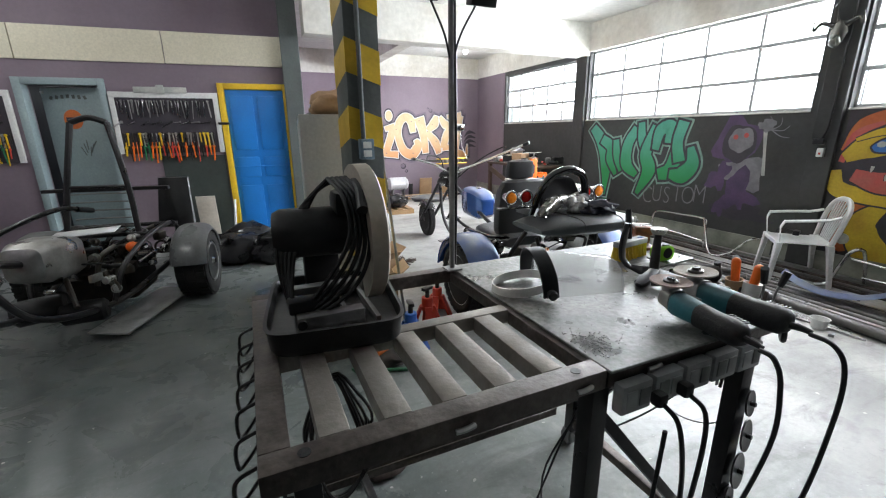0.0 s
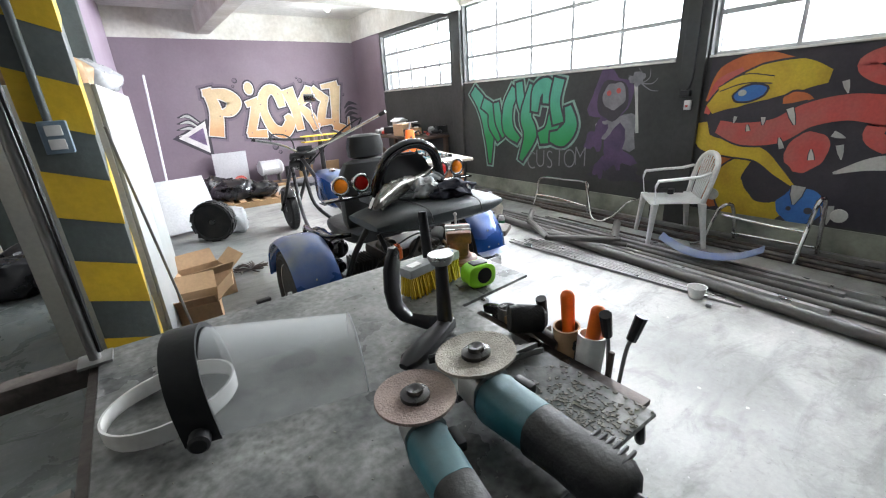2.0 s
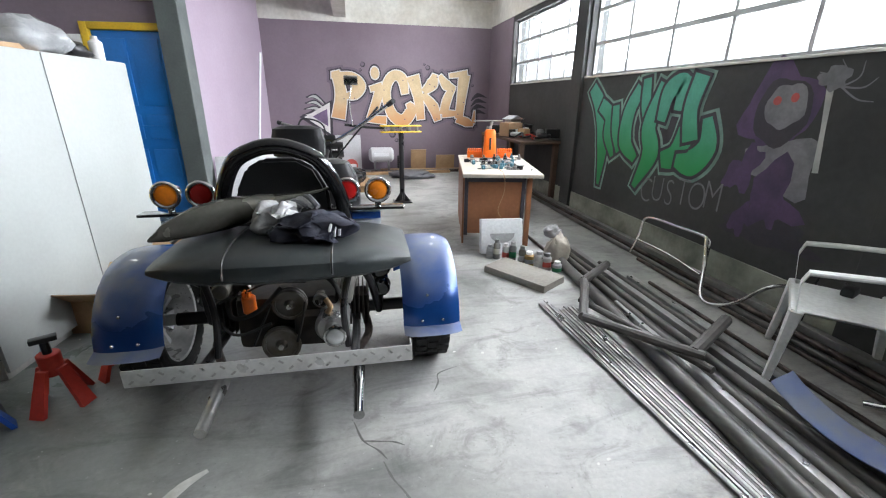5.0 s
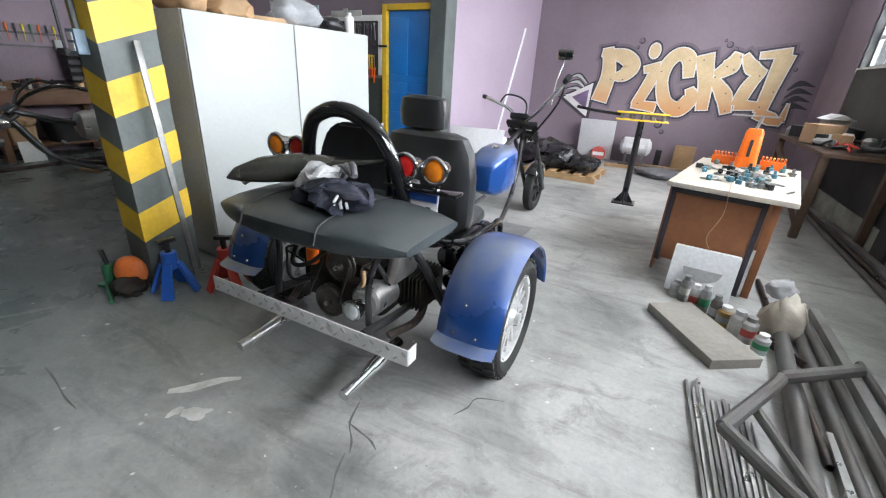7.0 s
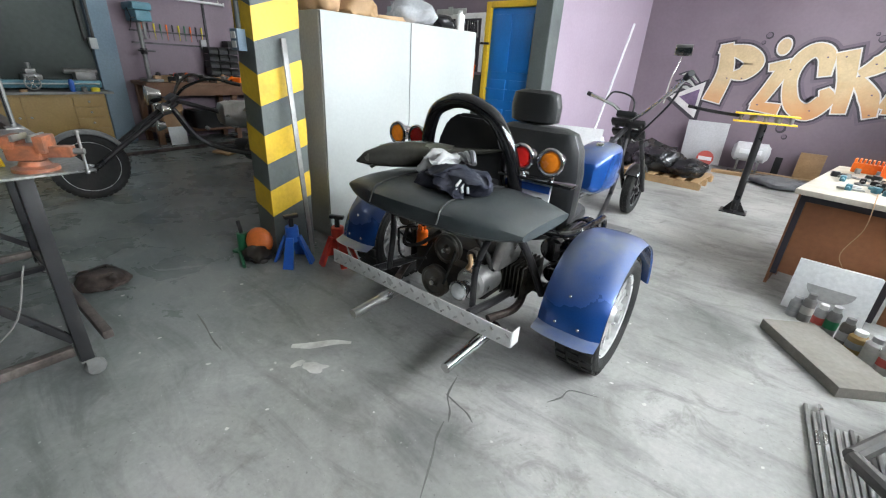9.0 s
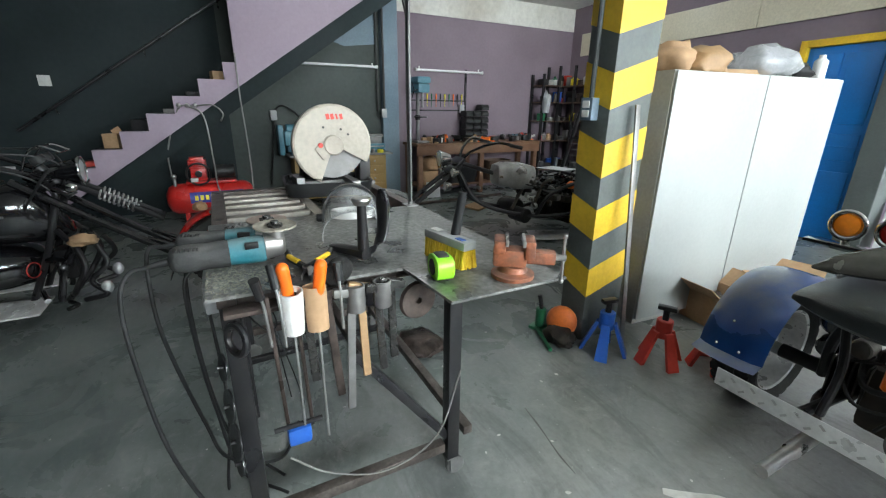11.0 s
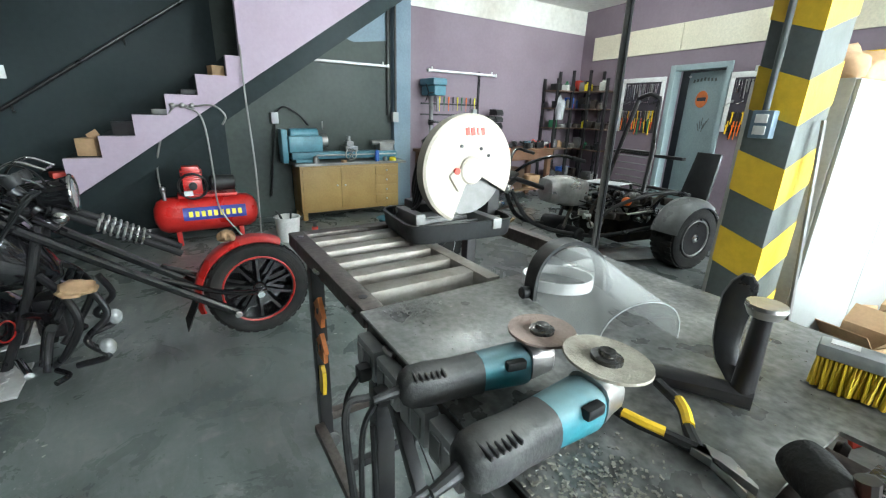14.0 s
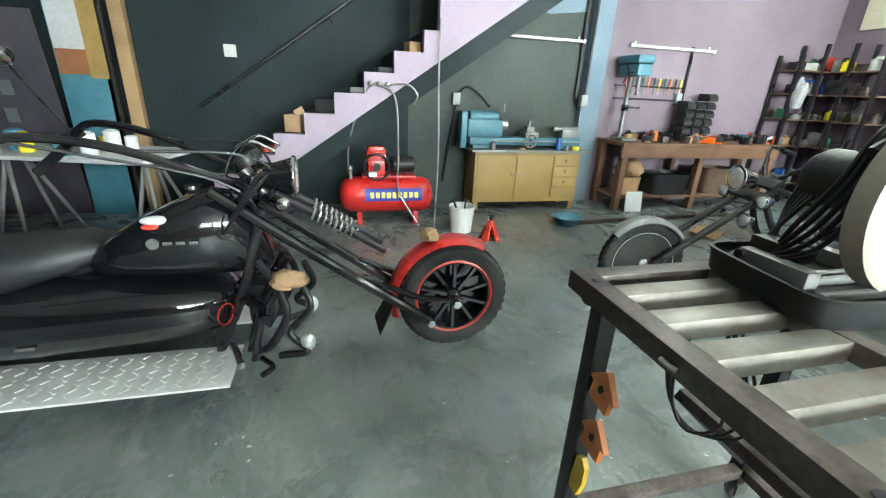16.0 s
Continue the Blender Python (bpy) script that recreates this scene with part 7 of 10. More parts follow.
# tool boards
def tool_board(u0, u1, z0, z1, n, seed, label):
    rnd = random.Random(seed)
    tb = thing("tool_board", label, "tool board", group="tool boards")
    tb.matrix_world = DOORWALL
    b = B()
    span(b, (u0, -0.025, z0), (u1, -0.001, z1))
    part("backing", b, "art_black", tb, smooth=False)
    b = B()
    for lo, hi in (((u0 - 0.06, -0.035, z1), (u1 + 0.06, -0.001, z1 + 0.07)), ((u0 - 0.06, -0.035, z0), (u0, -0.001, z1)), ((u1, -0.035, z0), (u1 + 0.06, -0.001, z1))):
        span(b, lo, hi, bev=0.003)
    part("white_border", b, "white_plastic", tb)
    rows = [(z1 - 0.04, 0.20, "chrome"), (z1 - 0.30, 0.12, "bright_steel"), (z1 - 0.45, 0.16, "mix"), (z1 - 0.62, 0.18, "grip")]
    for z, L, kind in rows:
        x = u0 + 0.03
        while x < u1 - 0.03:
            l = L * rnd.uniform(0.6, 1.15)
            mm = {"chrome": rnd.choice(["chrome", "bright_steel", "dull_steel"]), "bright_steel": rnd.choice(["chrome", "bright_steel", "dull_steel", "black_steel"]),
                  "mix": rnd.choice(["chrome", "yellow_paint", "black_steel", "bright_steel"]), "grip": rnd.choice(["orange_plastic", "orange_plastic", "red_print", "yellow_paint", "black_plastic", "art_green"])}[kind]
            b = B()
            ang = rnd.uniform(-6, 6) if kind != "bright_steel" else rnd.uniform(55, 85)
            w = rnd.uniform(0.008, 0.02)
            qq = pose(x, -0.036, z, 0, ang, 0)
            box(b, (0, 0, -l / 2), (w, 0.012, l), m=qq, bev=0.003)
            lathe(b, [(w * 0.45, -0.006), (w * 1.0, -0.006), (w * 1.0, 0.006), (w * 0.45, 0.006), (w * 0.45, -0.006)], qq @ Vector((0, 0, 0)), qq @ Vector((0, -1, 0)), 10)
            if kind == "grip":
                box(b, (0, 0, 0.03), (w * 0.6, 0.010, 0.07), m=qq)
            part("spanner" if kind != "grip" else "screwdriver", b, mm, tb)
            x += rnd.uniform(0.028, 0.05) if kind != "bright_steel" else rnd.uniform(0.09, 0.15)
    return tb


tool_board(-2.25, -1.13, 1.28, 1.98, 40, 4, "black tool board crowded with spanners and screwdrivers, white border")
tool_board(-4.05, -3.36, 1.20, 1.98, 24, 9, "black tool board with pliers and coloured grips")
b = B()
box(b, (-1.72, -0.045, 2.075), (0.60, 0.02, 0.075), bev=0.02)
box(b, (-1.72, -0.058, 2.08), (0.09, 0.01, 0.11), bev=0.03)
solo("skull_plaque", b, "art_bone", "pale carved plaque on the tool board's top", "plaque", m=DOORWALL)


# ---- painted walls ----
def on_east(layer):
    return Matrix(((0, 0, -1, EAST - 0.0015 - 0.0022 * layer), (1, 0, 0, 0), (0, 1, 0, 0), (0, 0, 0, 1)))


def on_north(layer):
    return Matrix(((1, 0, 0, 0), (0, 0, -1, NORTH - 0.0015 - 0.0022 * layer), (0, 1, 0, 0), (0, 0, 0, 1)))


def ribbon(b, pts, w, m):
    """A painted stroke of changing width; w: widths along it."""
    path = smooth_path([(x, y, 0) for x, y in pts], 7)
    n = len(path)
    left, right = [], []
    for i, p in enumerate(path):
        d = (path[min(i + 1, n - 1)] - path[max(i - 1, 0)]).normalized()
        t = i / max(1, n - 1) * (len(w) - 1)
        k = min(int(t), len(w) - 2)
        ww = (w[k] + (w[k + 1] - w[k]) * (t - k)) / 2
        nrm = Vector((-d.y, d.x, 0)) * ww
        left.append(p + nrm)
        right.append(p - nrm)
    lo = [b.verts.new(m @ p) for p in left]
    ro = [b.verts.new(m @ p) for p in right]
    for i in range(n - 1):
        b.faces.new((lo[i], lo[i + 1], ro[i + 1], ro[i]))


def disc(b, c, rx, ry, m, turn=0.0, wob=0.0, seed=0.0, n=26):
    vs = []
    for k in range(n):
        a = 2 * math.pi * k / n
        q = 1 + wob * noise.noise(Vector((math.cos(a) * 1.5 + seed, math.sin(a) * 1.5, seed)))
        x, y = math.cos(a) * rx * q, math.sin(a) * ry * q
        t = radians(turn)
        vs.append(b.verts.new(m @ Vector((c[0] + x * math.cos(t) - y * math.sin(t), c[1] + x * math.sin(t) + y * math.cos(t), 0))))
    b.faces.new(vs)


def paint(parent, name, material, fn):
    b = B()
    fn(b)
    return part(name, b, material, parent, smooth=False)


# tan block shapes on the purple wall
art = thing("wall_painting", "spray-painted tan block shapes with white edges on purple wall", "wall painting", group="wall paintings")
TAN = [([(2.52, 1.92), (2.60, 1.50), (2.52, 1.04)], (0.16, 0.22, 0.26)), ([(2.44, 1.84), (2.80, 1.80), (2.96, 1.66), (2.86, 1.50), (2.70, 1.46)], (0.10, 0.22, 0.26, 0.20, 0.10)),
       ([(3.18, 1.60), (3.42, 1.66)], (0.10, 0.14)), ([(3.38, 1.62), (3.28, 1.33), (3.16, 1.02)], (0.18, 0.17, 0.16)), ([(3.10, 1.03), (3.48, 1.0)], (0.12, 0.16)),
       ([(3.88, 1.52), (3.82, 1.80), (3.66, 1.86), (3.52, 1.70), (3.50, 1.42), (3.62, 1.10), (3.84, 1.0), (4.0, 1.20), (3.94, 1.34)], (0.14, 0.20, 0.18, 0.18, 0.16, 0.20, 0.24, 0.22, 0.10)),
       ([(4.04, 1.86), (4.15, 1.45), (4.20, 1.02)], (0.26, 0.19, 0.16)), ([(4.50, 1.90), (4.44, 1.72), (4.26, 1.56)], (0.10, 0.24, 0.12)), ([(4.24, 1.52), (4.46, 1.27), (4.56, 1.0)], (0.12, 0.22, 0.14)),
       ([(4.60, 1.88), (4.74, 1.70), (4.92, 1.62)], (0.08, 0.20, 0.10)), ([(4.88, 1.66), (4.76, 1.42), (4.68, 1.12)], (0.12, 0.18, 0.18)), ([(4.66, 1.14), (5.0, 1.14)], (0.16, 0.10)),
       ([(4.80, 1.88), (5.18, 1.93)], (0.08, 0.13)), ([(5.12, 1.90), (5.06, 1.40), (5.02, 1.04)], (0.24, 0.18, 0.16)), ([(4.98, 1.04), (5.20, 0.96), (5.34, 0.90)], (0.16, 0.18, 0.04)), ([(5.34, 0.94), (5.36, 1.20)], (0.08, 0.02))]
for layer, grow, mm in ((0, 0.17, "art_shadow"), (1, 0.09, "art_black"), (2, 0.035, "art_white"), (3, 0.0, "art_sand")):
    for k, (pts, w) in enumerate(TAN):
        paint(art, "block_shape", mm, lambda b, pts=pts, w=w, layer=layer, grow=grow, k=k: ribbon(b, [(Vector(pts[0]) + (Vector(pts[0]) - Vector(pts[1])).normalized() * grow * 0.5), *pts[1:-1], (Vector(pts[-1]) + (Vector(pts[-1]) - Vector(pts[-2])).normalized() * grow * 0.5)], [x + grow for x in w], on_north(layer + k * 0.05)))
for layer, r, mm in ((1, 0.145, "art_black"), (2, 0.115, "art_white"), (3, 0.095, "art_sand")):
    paint(art, "dot", mm, lambda b, r=r, layer=layer: disc(b, (3.28, 1.90), r * 0.85, r * 1.15, on_north(layer + 0.7)))
for layer, g, mm in ((0, 0.05, "art_black"), (2, 0.0, "art_white")):
    paint(art, "arrow_head", mm, lambda b, g=g, layer=layer: prism(b, [(2.34 + g, 0.74 - g * 2), (2.37 + g, 1.34 + g), (1.86 - g * 2, 1.06)], 0.0015, on_north(layer + 0.8)))
paint(art, "arrow_core", "art_violet", lambda b: prism(b, [(2.31, 0.88), (2.31, 1.22), (2.02, 1.07)], 0.0015, on_north(3.6)))
for k in range(4):
    z = 1.45 - 0.11 * k
    paint(art, "claw", "art_black", lambda b, z=z, k=k: ribbon(b, [(2.30, z - 0.14), (2.1, z), (1.92 - 0.03 * k, z - 0.02)], (0.02, 0.10, 0.015), on_north(1 + k * 0.05)))
    paint(art, "claw", "art_bone", lambda b, z=z, k=k: ribbon(b, [(2.26, z - 0.13), (2.1, z - 0.005), (1.97 - 0.03 * k, z - 0.02)], (0.01, 0.055, 0.008), on_north(2 + k * 0.05)))
    paint(art, "claw", "art_black", lambda b, z=z, k=k: ribbon(b, [(5.28, z - 0.05), (5.42, z + 0.06), (5.62, z + 0.02)], (0.02, 0.09, 0.01), on_north(1 + k * 0.05)))
for k in range(26):
    rr = random.Random(k)
    i = rr.randrange(len(TAN))
    p = TAN[i][0][rr.randrange(len(TAN[i][0]))]
    paint(art, "speck", "art_shadow", lambda b, p=p, rr=rr: disc(b, (p[0] + rr.uniform(-0.06, 0.06), p[1] + rr.uniform(-0.08, 0.08)), 0.013, 0.011, on_north(4.2), n=10))
for k, (x, z, r) in enumerate(((3.05, 2.05, 0.05), (3.0, 1.95, 0.03), (4.35, 2.02, 0.05), (4.45, 1.96, 0.03), (4.28, 2.08, 0.025), (3.6, 0.72, 0.07), (3.68, 0.6, 0.04), (5.3, 1.7, 0.03))):
    paint(art, "bubble", "art_black", lambda b, x=x, z=z, r=r: disc(b, (x, z), r, r, on_north(1.2), n=16))
    paint(art, "bubble", "art_shadow", lambda b, x=x, z=z, r=r: disc(b, (x - r * 0.15, z + r * 0.15), r * 0.7, r * 0.7, on_north(2.0), n=16))

# purple lettering under the green shapes
wt = thing("wall_lettering", "thin grey spray-painted letters on the dark grey wall", "wall lettering", group="wall paintings")
for k, ch in enumerate("CUSTOM"):
    curve = bpy.data.curves.new("letter", "FONT")
    curve.body, curve.size, curve.align_x, curve.extrude, curve.offset = ch, 0.36, "CENTER", 0.001, -0.008
    tmp = bpy.data.objects.new("letter", curve)
    me = bpy.data.meshes.new_from_object(tmp)
    bpy.data.objects.remove(tmp)
    me.materials.append(M["art_grey"])
    lt = new("letter", me)
    lt.parent = wt
    lt.matrix_basis = Matrix.Translation((EAST - 0.004, 4.90 - 0.165 * k, 0.44 + 0.02 * (k % 2) + 0.018 * k)) @ Matrix.Rotation(radians(-90), 4, "Z") @ Matrix.Rotation(radians(90), 4, "X") @ Matrix.Diagonal((0.72, 1, 1, 1))
# green block shapes on the grey wall
grn = thing("wall_painting", "spray-painted green dripping block shapes on the grey wall", "wall painting", group="wall paintings")
GRN = [([(6.14, 1.56), (5.91, 1.31), (5.79, 0.92), (5.78, 0.46)], (0.14, 0.22, 0.20, 0.03)), ([(5.91, 1.37), (5.71, 1.25), (5.70, 1.04), (5.57, 0.82)], (0.14, 0.17, 0.15, 0.05)), ([(5.61, 1.36), (5.56, 1.10), (5.44, 0.90)], (0.10, 0.13, 0.12)),
       ([(5.22, 1.54), (5.36, 1.30), (5.36, 1.0), (5.16, 0.84)], (0.13, 0.17, 0.20, 0.08)), ([(5.14, 1.62), (5.10, 1.37), (4.99, 1.18)], (0.10, 0.13, 0.14)), ([(4.87, 1.56), (5.01, 1.18), (4.93, 0.92), (5.10, 0.56)], (0.14, 0.18, 0.22, 0.05)),
       ([(4.64, 1.34), (4.63, 1.55), (4.80, 1.50), (4.85, 1.24)], (0.12, 0.17, 0.16, 0.10)), ([(4.50, 1.22), (4.56, 0.96), (4.75, 0.88)], (0.15, 0.22, 0.14)), ([(4.44, 1.62), (4.50, 1.35), (4.44, 1.09)], (0.15, 0.14, 0.16)), ([(4.29, 1.28), (4.24, 1.06), (4.38, 0.90), (4.56, 0.90)], (0.08, 0.18, 0.22, 0.10))]
for layer, grow, mm, step in ((0, 0.125, "art_mint", 0.02), (1, 0.075, "art_black", 0.32), (1.16, 0.015, "art_leaf", 0.32)):
    for k, (pts, w) in enumerate(GRN):
        paint(grn, "block_shape", mm, lambda b, pts=pts, w=w, layer=layer, grow=grow, k=k, step=step: ribbon(b, [(Vector(pts[0]) + (Vector(pts[0]) - Vector(pts[1])).normalized() * grow * 0.5), *pts[1:-1], (Vector(pts[-1]) + (Vector(pts[-1]) - Vector(pts[-2])).normalized() * grow * 0.5)], [x + grow for x in w], on_east(layer + k * step)))
paint(grn, "dark_filling", "art_black", lambda b: prism(b, [(5.9, 1.3), (5.5, 0.95), (4.9, 0.9), (4.4, 1.0), (4.5, 1.5), (5.0, 1.45)], 0.0006, on_east(-0.3)))

# dark purple shapes beside it
pur = thing("wall_painting", "dusky purple and grey painted shapes on the grey wall", "wall painting", group="wall paintings")
for name, mm, c, rx, ry, t, wob, ly in (("hood_shape", "art_purple", (3.72, 1.36), 0.27, 0.32, 10, 0.35, 0), ("hood_shadow", "art_black", (3.68, 1.34), 0.19, 0.24, 0, 0.2, 1), ("oval_shape", "art_grey", (3.66, 1.38), 0.13, 0.16, 0, 0.3, 2),
                                        ("lower_shape", "art_grey", (3.62, 0.98), 0.22, 0.20, 20, 0.8, 0.5), ("cloak_shape", "art_purple", (3.58, 0.72), 0.20, 0.22, -15, 0.9, 1.2), ("side_shape", "art_purple", (3.86, 0.92), 0.13, 0.2, 30, 0.8, 0.8),
                                        ("ground_shape", "art_black", (3.56, 0.50), 0.42, 0.10, 0, 0.5, 0.3), ("ground_shape", "art_purple", (3.78, 0.56), 0.08, 0.14, 20, 0.5, 1.5), ("spot", "art_red", (3.72, 1.42), 0.03, 0.03, 0, 0, 3), ("spot", "art_red", (3.60, 1.44), 0.028, 0.03, 0, 0, 3)):
    paint(pur, name, mm, lambda b, c=c, rx=rx, ry=ry, t=t, wob=wob, ly=ly: disc(b, c, rx, ry, on_east(ly), t, wob, c[0] * 7))
paint(pur, "staff", "art_bone", lambda b: ribbon(b, [(3.40, 1.50), (3.37, 1.25), (3.34, 0.98)], (0.045, 0.03, 0.04), on_east(1)))
paint(pur, "staff_knob", "art_grey", lambda b: disc(b, (3.38, 1.56), 0.09, 0.07, on_east(1.5), 0, 0.8, 2))
for k in range(5):
    a = radians(-30 + 38 * k)
    paint(pur, "ray_line", "art_grey", lambda b, a=a: ribbon(b, [(3.34, 1.5), (3.34 - 0.12 * math.cos(a), 1.48 + 0.1 * math.sin(a)), (3.34 - 0.2 * math.cos(a + 0.3), 1.46 + 0.2 * math.sin(a + 0.3))], (0.012, 0.01, 0.005), on_east(0.6)))

# the big yellow and red painting
big = thing("wall_painting", "large wall painting of yellow, red, blue and black sweeps", "wall painting", group="wall paintings")


def swoop(name, mm, pts, w, ly, edge=0.035):
    if edge:
        paint(big, name + "_outline", "art_black", lambda b: ribbon(b, pts, [x + edge for x in w], on_east(ly - 0.4)))
    paint(big, name, mm, lambda b: ribbon(b, pts, w, on_east(ly)))


def spot(name, mm, c, rx, ry, ly, t=0, wob=0.15, edge=0.018):
    if edge:
        paint(big, name + "_outline", "art_black", lambda b: disc(b, c, rx + edge, ry + edge, on_east(ly - 0.4), t, wob, c[0]))
    paint(big, name, mm, lambda b: disc(b, c, rx, ry, on_east(ly), t, wob, c[0]))


paint(big, "dark_ground", "art_black", lambda b: prism(b, [(2.66, 0.26), (2.66, 1.68), (-1.1, 1.68), (-1.1, 0.26)], 0.0006, on_east(-0.4)))
spot("orange_field", "art_orange", (2.46, 0.62), 0.20, 0.34, 1, 0, 0.2, 0)
swoop("red_crest", "art_orange", [(2.62, 1.28), (2.5, 1.52), (2.25, 1.62), (2.0, 1.60)], (0.10, 0.20, 0.16, 0.04), 1)
swoop("red_crest", "art_red", [(2.64, 1.18), (2.56, 1.44), (2.38, 1.56)], (0.05, 0.10, 0.05), 1.6, 0)
swoop("yellow_brow", "art_yellow", [(2.62, 1.22), (2.45, 1.34), (2.2, 1.44), (1.95, 1.48), (1.76, 1.46)], (0.10, 0.24, 0.30, 0.26, 0.10), 2.4)
swoop("yellow_ridge", "art_yellow", [(2.56, 1.40), (2.36, 1.48), (2.14, 1.46)], (0.03, 0.07, 0.05), 3.4, 0.02)
spot("blue_oval", "art_blue", (2.30, 1.355), 0.13, 0.062, 4.2, -14, 0.1)
spot("pale_oval", "art_bone", (2.36, 1.36), 0.035, 0.028, 5.0, 0, 0.1, 0)
swoop("dark_band", "art_black", [(2.58, 1.16), (2.30, 1.14), (2.02, 1.18), (1.86, 1.26)], (0.05, 0.16, 0.16, 0.06), 3.4, 0)
spot("orange_patch", "art_orange", (1.93, 1.27), 0.11, 0.08, 3.0, 15)
swoop("red_field", "art_red", [(2.52, 1.06), (2.3, 1.0), (2.05, 1.03), (1.85, 1.16), (1.6, 1.22), (1.3, 1.20), (1.0, 1.34)], (0.12, 0.20, 0.22, 0.20, 0.20, 0.22, 0.18), 4.4)
swoop("red_loop", "art_red", [(1.35, 1.20), (1.42, 1.0), (1.2, 0.90), (0.9, 0.95)], (0.12, 0.12, 0.12, 0.10), 4.0)
swoop("red_loop", "art_red", [(1.0, 1.34), (1.45, 1.44), (1.55, 1.56), (1.2, 1.62), (0.6, 1.60)], (0.14, 0.12, 0.10, 0.14, 0.14), 4.2)
swoop("yellow_jaw", "art_yellow", [(2.66, 1.10), (2.62, 0.92), (2.40, 0.86), (2.15, 0.82), (1.98, 0.68), (1.84, 0.56)], (0.08, 0.16, 0.14, 0.12, 0.08, 0.02), 3.8)
swoop("yellow_belly", "art_yellow", [(2.22, 0.80), (2.36, 0.58), (2.26, 0.34), (2.02, 0.30), (1.86, 0.40)], (0.08, 0.24, 0.30, 0.22, 0.06), 3.0)
spot("black_oval", "art_black", (2.02, 0.58), 0.17, 0.20, 3.6, 20, 0.1, 0)
spot("blue_patch", "art_blue", (1.76, 0.40), 0.17, 0.16, 3.2, 0, 0.25)
for c, r in (((1.80, 0.46), 0.025), ((1.70, 0.36), 0.03), ((1.84, 0.36), 0.02), ((1.64, 0.45), 0.02)):
    spot("blue_spot", "art_black", c, r, r, 4.0, 0, 0.1, 0)
spot("rose_field", "art_red", (1.80, 0.86), 0.14, 0.18, 3.4, 25, 0.2)
for (y, z, L, t, w) in ((1.80, 0.50, 0.17, 4, 0.10), (1.58, 0.36, 0.16, -8, 0.09), (1.98, 1.16, 0.15, -22, 0.05), (2.16, 1.12, 0.07, -5, 0.035), (2.38, 1.13, 0.06, 8, 0.03), (1.66, 1.38, 0.10, -18, 0.045),
                        (1.98, 0.84, 0.10, 160, 0.04), (1.66, 0.98, 0.09, -70, 0.05), (1.60, 0.88, 0.12, -15, 0.05), (1.76, 0.76, 0.09, 170, 0.04), (2.26, 1.0, 0.06, 165, 0.03)):
    d = Vector((math.sin(radians(t)), -math.cos(radians(t))))
    swoop("pale_wedge", "art_bone", [(y, z + L * 0.4), (y + d.x * L * 0.5, z + L * 0.4 + d.y * L * 0.5), (y + d.x * L, z + L * 0.4 + d.y * L)], (w, w * 0.8, 0.008), 5.6, 0.014)
swoop("pale_horn", "art_bone", [(1.60, 0.70), (1.35, 0.80), (1.0, 0.82)], (0.02, 0.11, 0.14), 4.8)
spot("blue_patch", "art_blue", (0.9, 1.12), 0.14, 0.10, 4, 20, 0.3)
swoop("yellow_tail", "art_yellow", [(0.9, 0.6), (0.4, 0.8), (-0.2, 0.7), (-0.8, 1.0)], (0.2, 0.3, 0.3, 0.2), 3)
swoop("red_tail", "art_red", [(0.6, 1.3), (0.1, 1.2), (-0.4, 1.4), (-0.9, 1.3)], (0.2, 0.25, 0.25, 0.15), 3)

# switch on the pillar, horned mask above it
sw = thing("wall_switch", "small white switch box with a black lead on the pillar", "switch", (EAST - 0.05, 2.80, 1.27))
b = B()
box(b, (-0.02, 0, 0), (0.04, 0.06, 0.09), bev=0.006)
part("switch_box", b, "white_plastic", sw)
b = B()
box(b, (-0.03, 0.03, 0.11), (0.05, 0.10, 0.06), bev=0.015)
tube(b, [(-0.03, 0.02, 0.12), (-0.025, -0.02, 0.3), (-0.02, -0.02, 0.9), (-0.02, -0.03, 1.9)], 0.01, seg=8)
part("lead", b, "black_plastic", sw)
b = B()
box(b, (-0.042, 0, -0.01), (0.004, 0.02, 0.02))
part("red_button", b, "red_print", sw)
b = B()
ball(b, (-0.06, 0, 0), (0.05, 0.07, 0.11), 14, 10)
ball(b, (-0.09, 0, -0.09), (0.04, 0.05, 0.06), 12, 8)
crumple(b, 0.015, 14)
for s in (-1, 1):
    tube(b, [(-0.06, s * 0.05, 0.06), (-0.08, s * 0.15, 0.10), (-0.10, s * 0.20, 0.04), (-0.12, s * 0.19, 0.16)], (0.025, 0.004), seg=8)
tube(b, [(-0.06, 0.03, 0.09), (-0.08, 0.05, 0.2), (-0.12, 0.02, 0.27)], (0.022, 0.004), seg=8)
solo("horned_mask", b, "smoky_metal", "dark horned mask hanging high on the pillar", "mask", m=pose(EAST - 0.04, 2.86, 2.42))

# column fittings
b = B()
box(b, (0, -0.03, 0), (0.085, 0.055, 0.12), bev=0.006)
cbx = thing("socket_box", "pale blue-grey socket box on the striped column", "socket", (0.83, 2.943, 1.42))
part("box_body", b, "blue_grey_wall", cbx)
for dz in (-0.025, 0.025):
    b = B()
    box(b, (0, -0.0595, dz), (0.05, 0.006, 0.038), bev=0.003)
    part("outlet", b, "white_plastic", cbx)
b = B()
cyl(b, (0.82, 2.929, 1.48), (0.82, 2.929, 3.24), 0.014, seg=12)
solo("conduit", b, "column_grey", "dark conduit pipe running up the column", "pipe")
b = B()
box(b, (0, 0, 0.72), (0.012, 0.035, 1.44), bev=0.003)
solo("flat_bar", b, "dull_steel", "long steel flat bar leaning on the column", "steel bar", m=pose(1.12, 3.12, 0.012, 0, -5.6, 0))

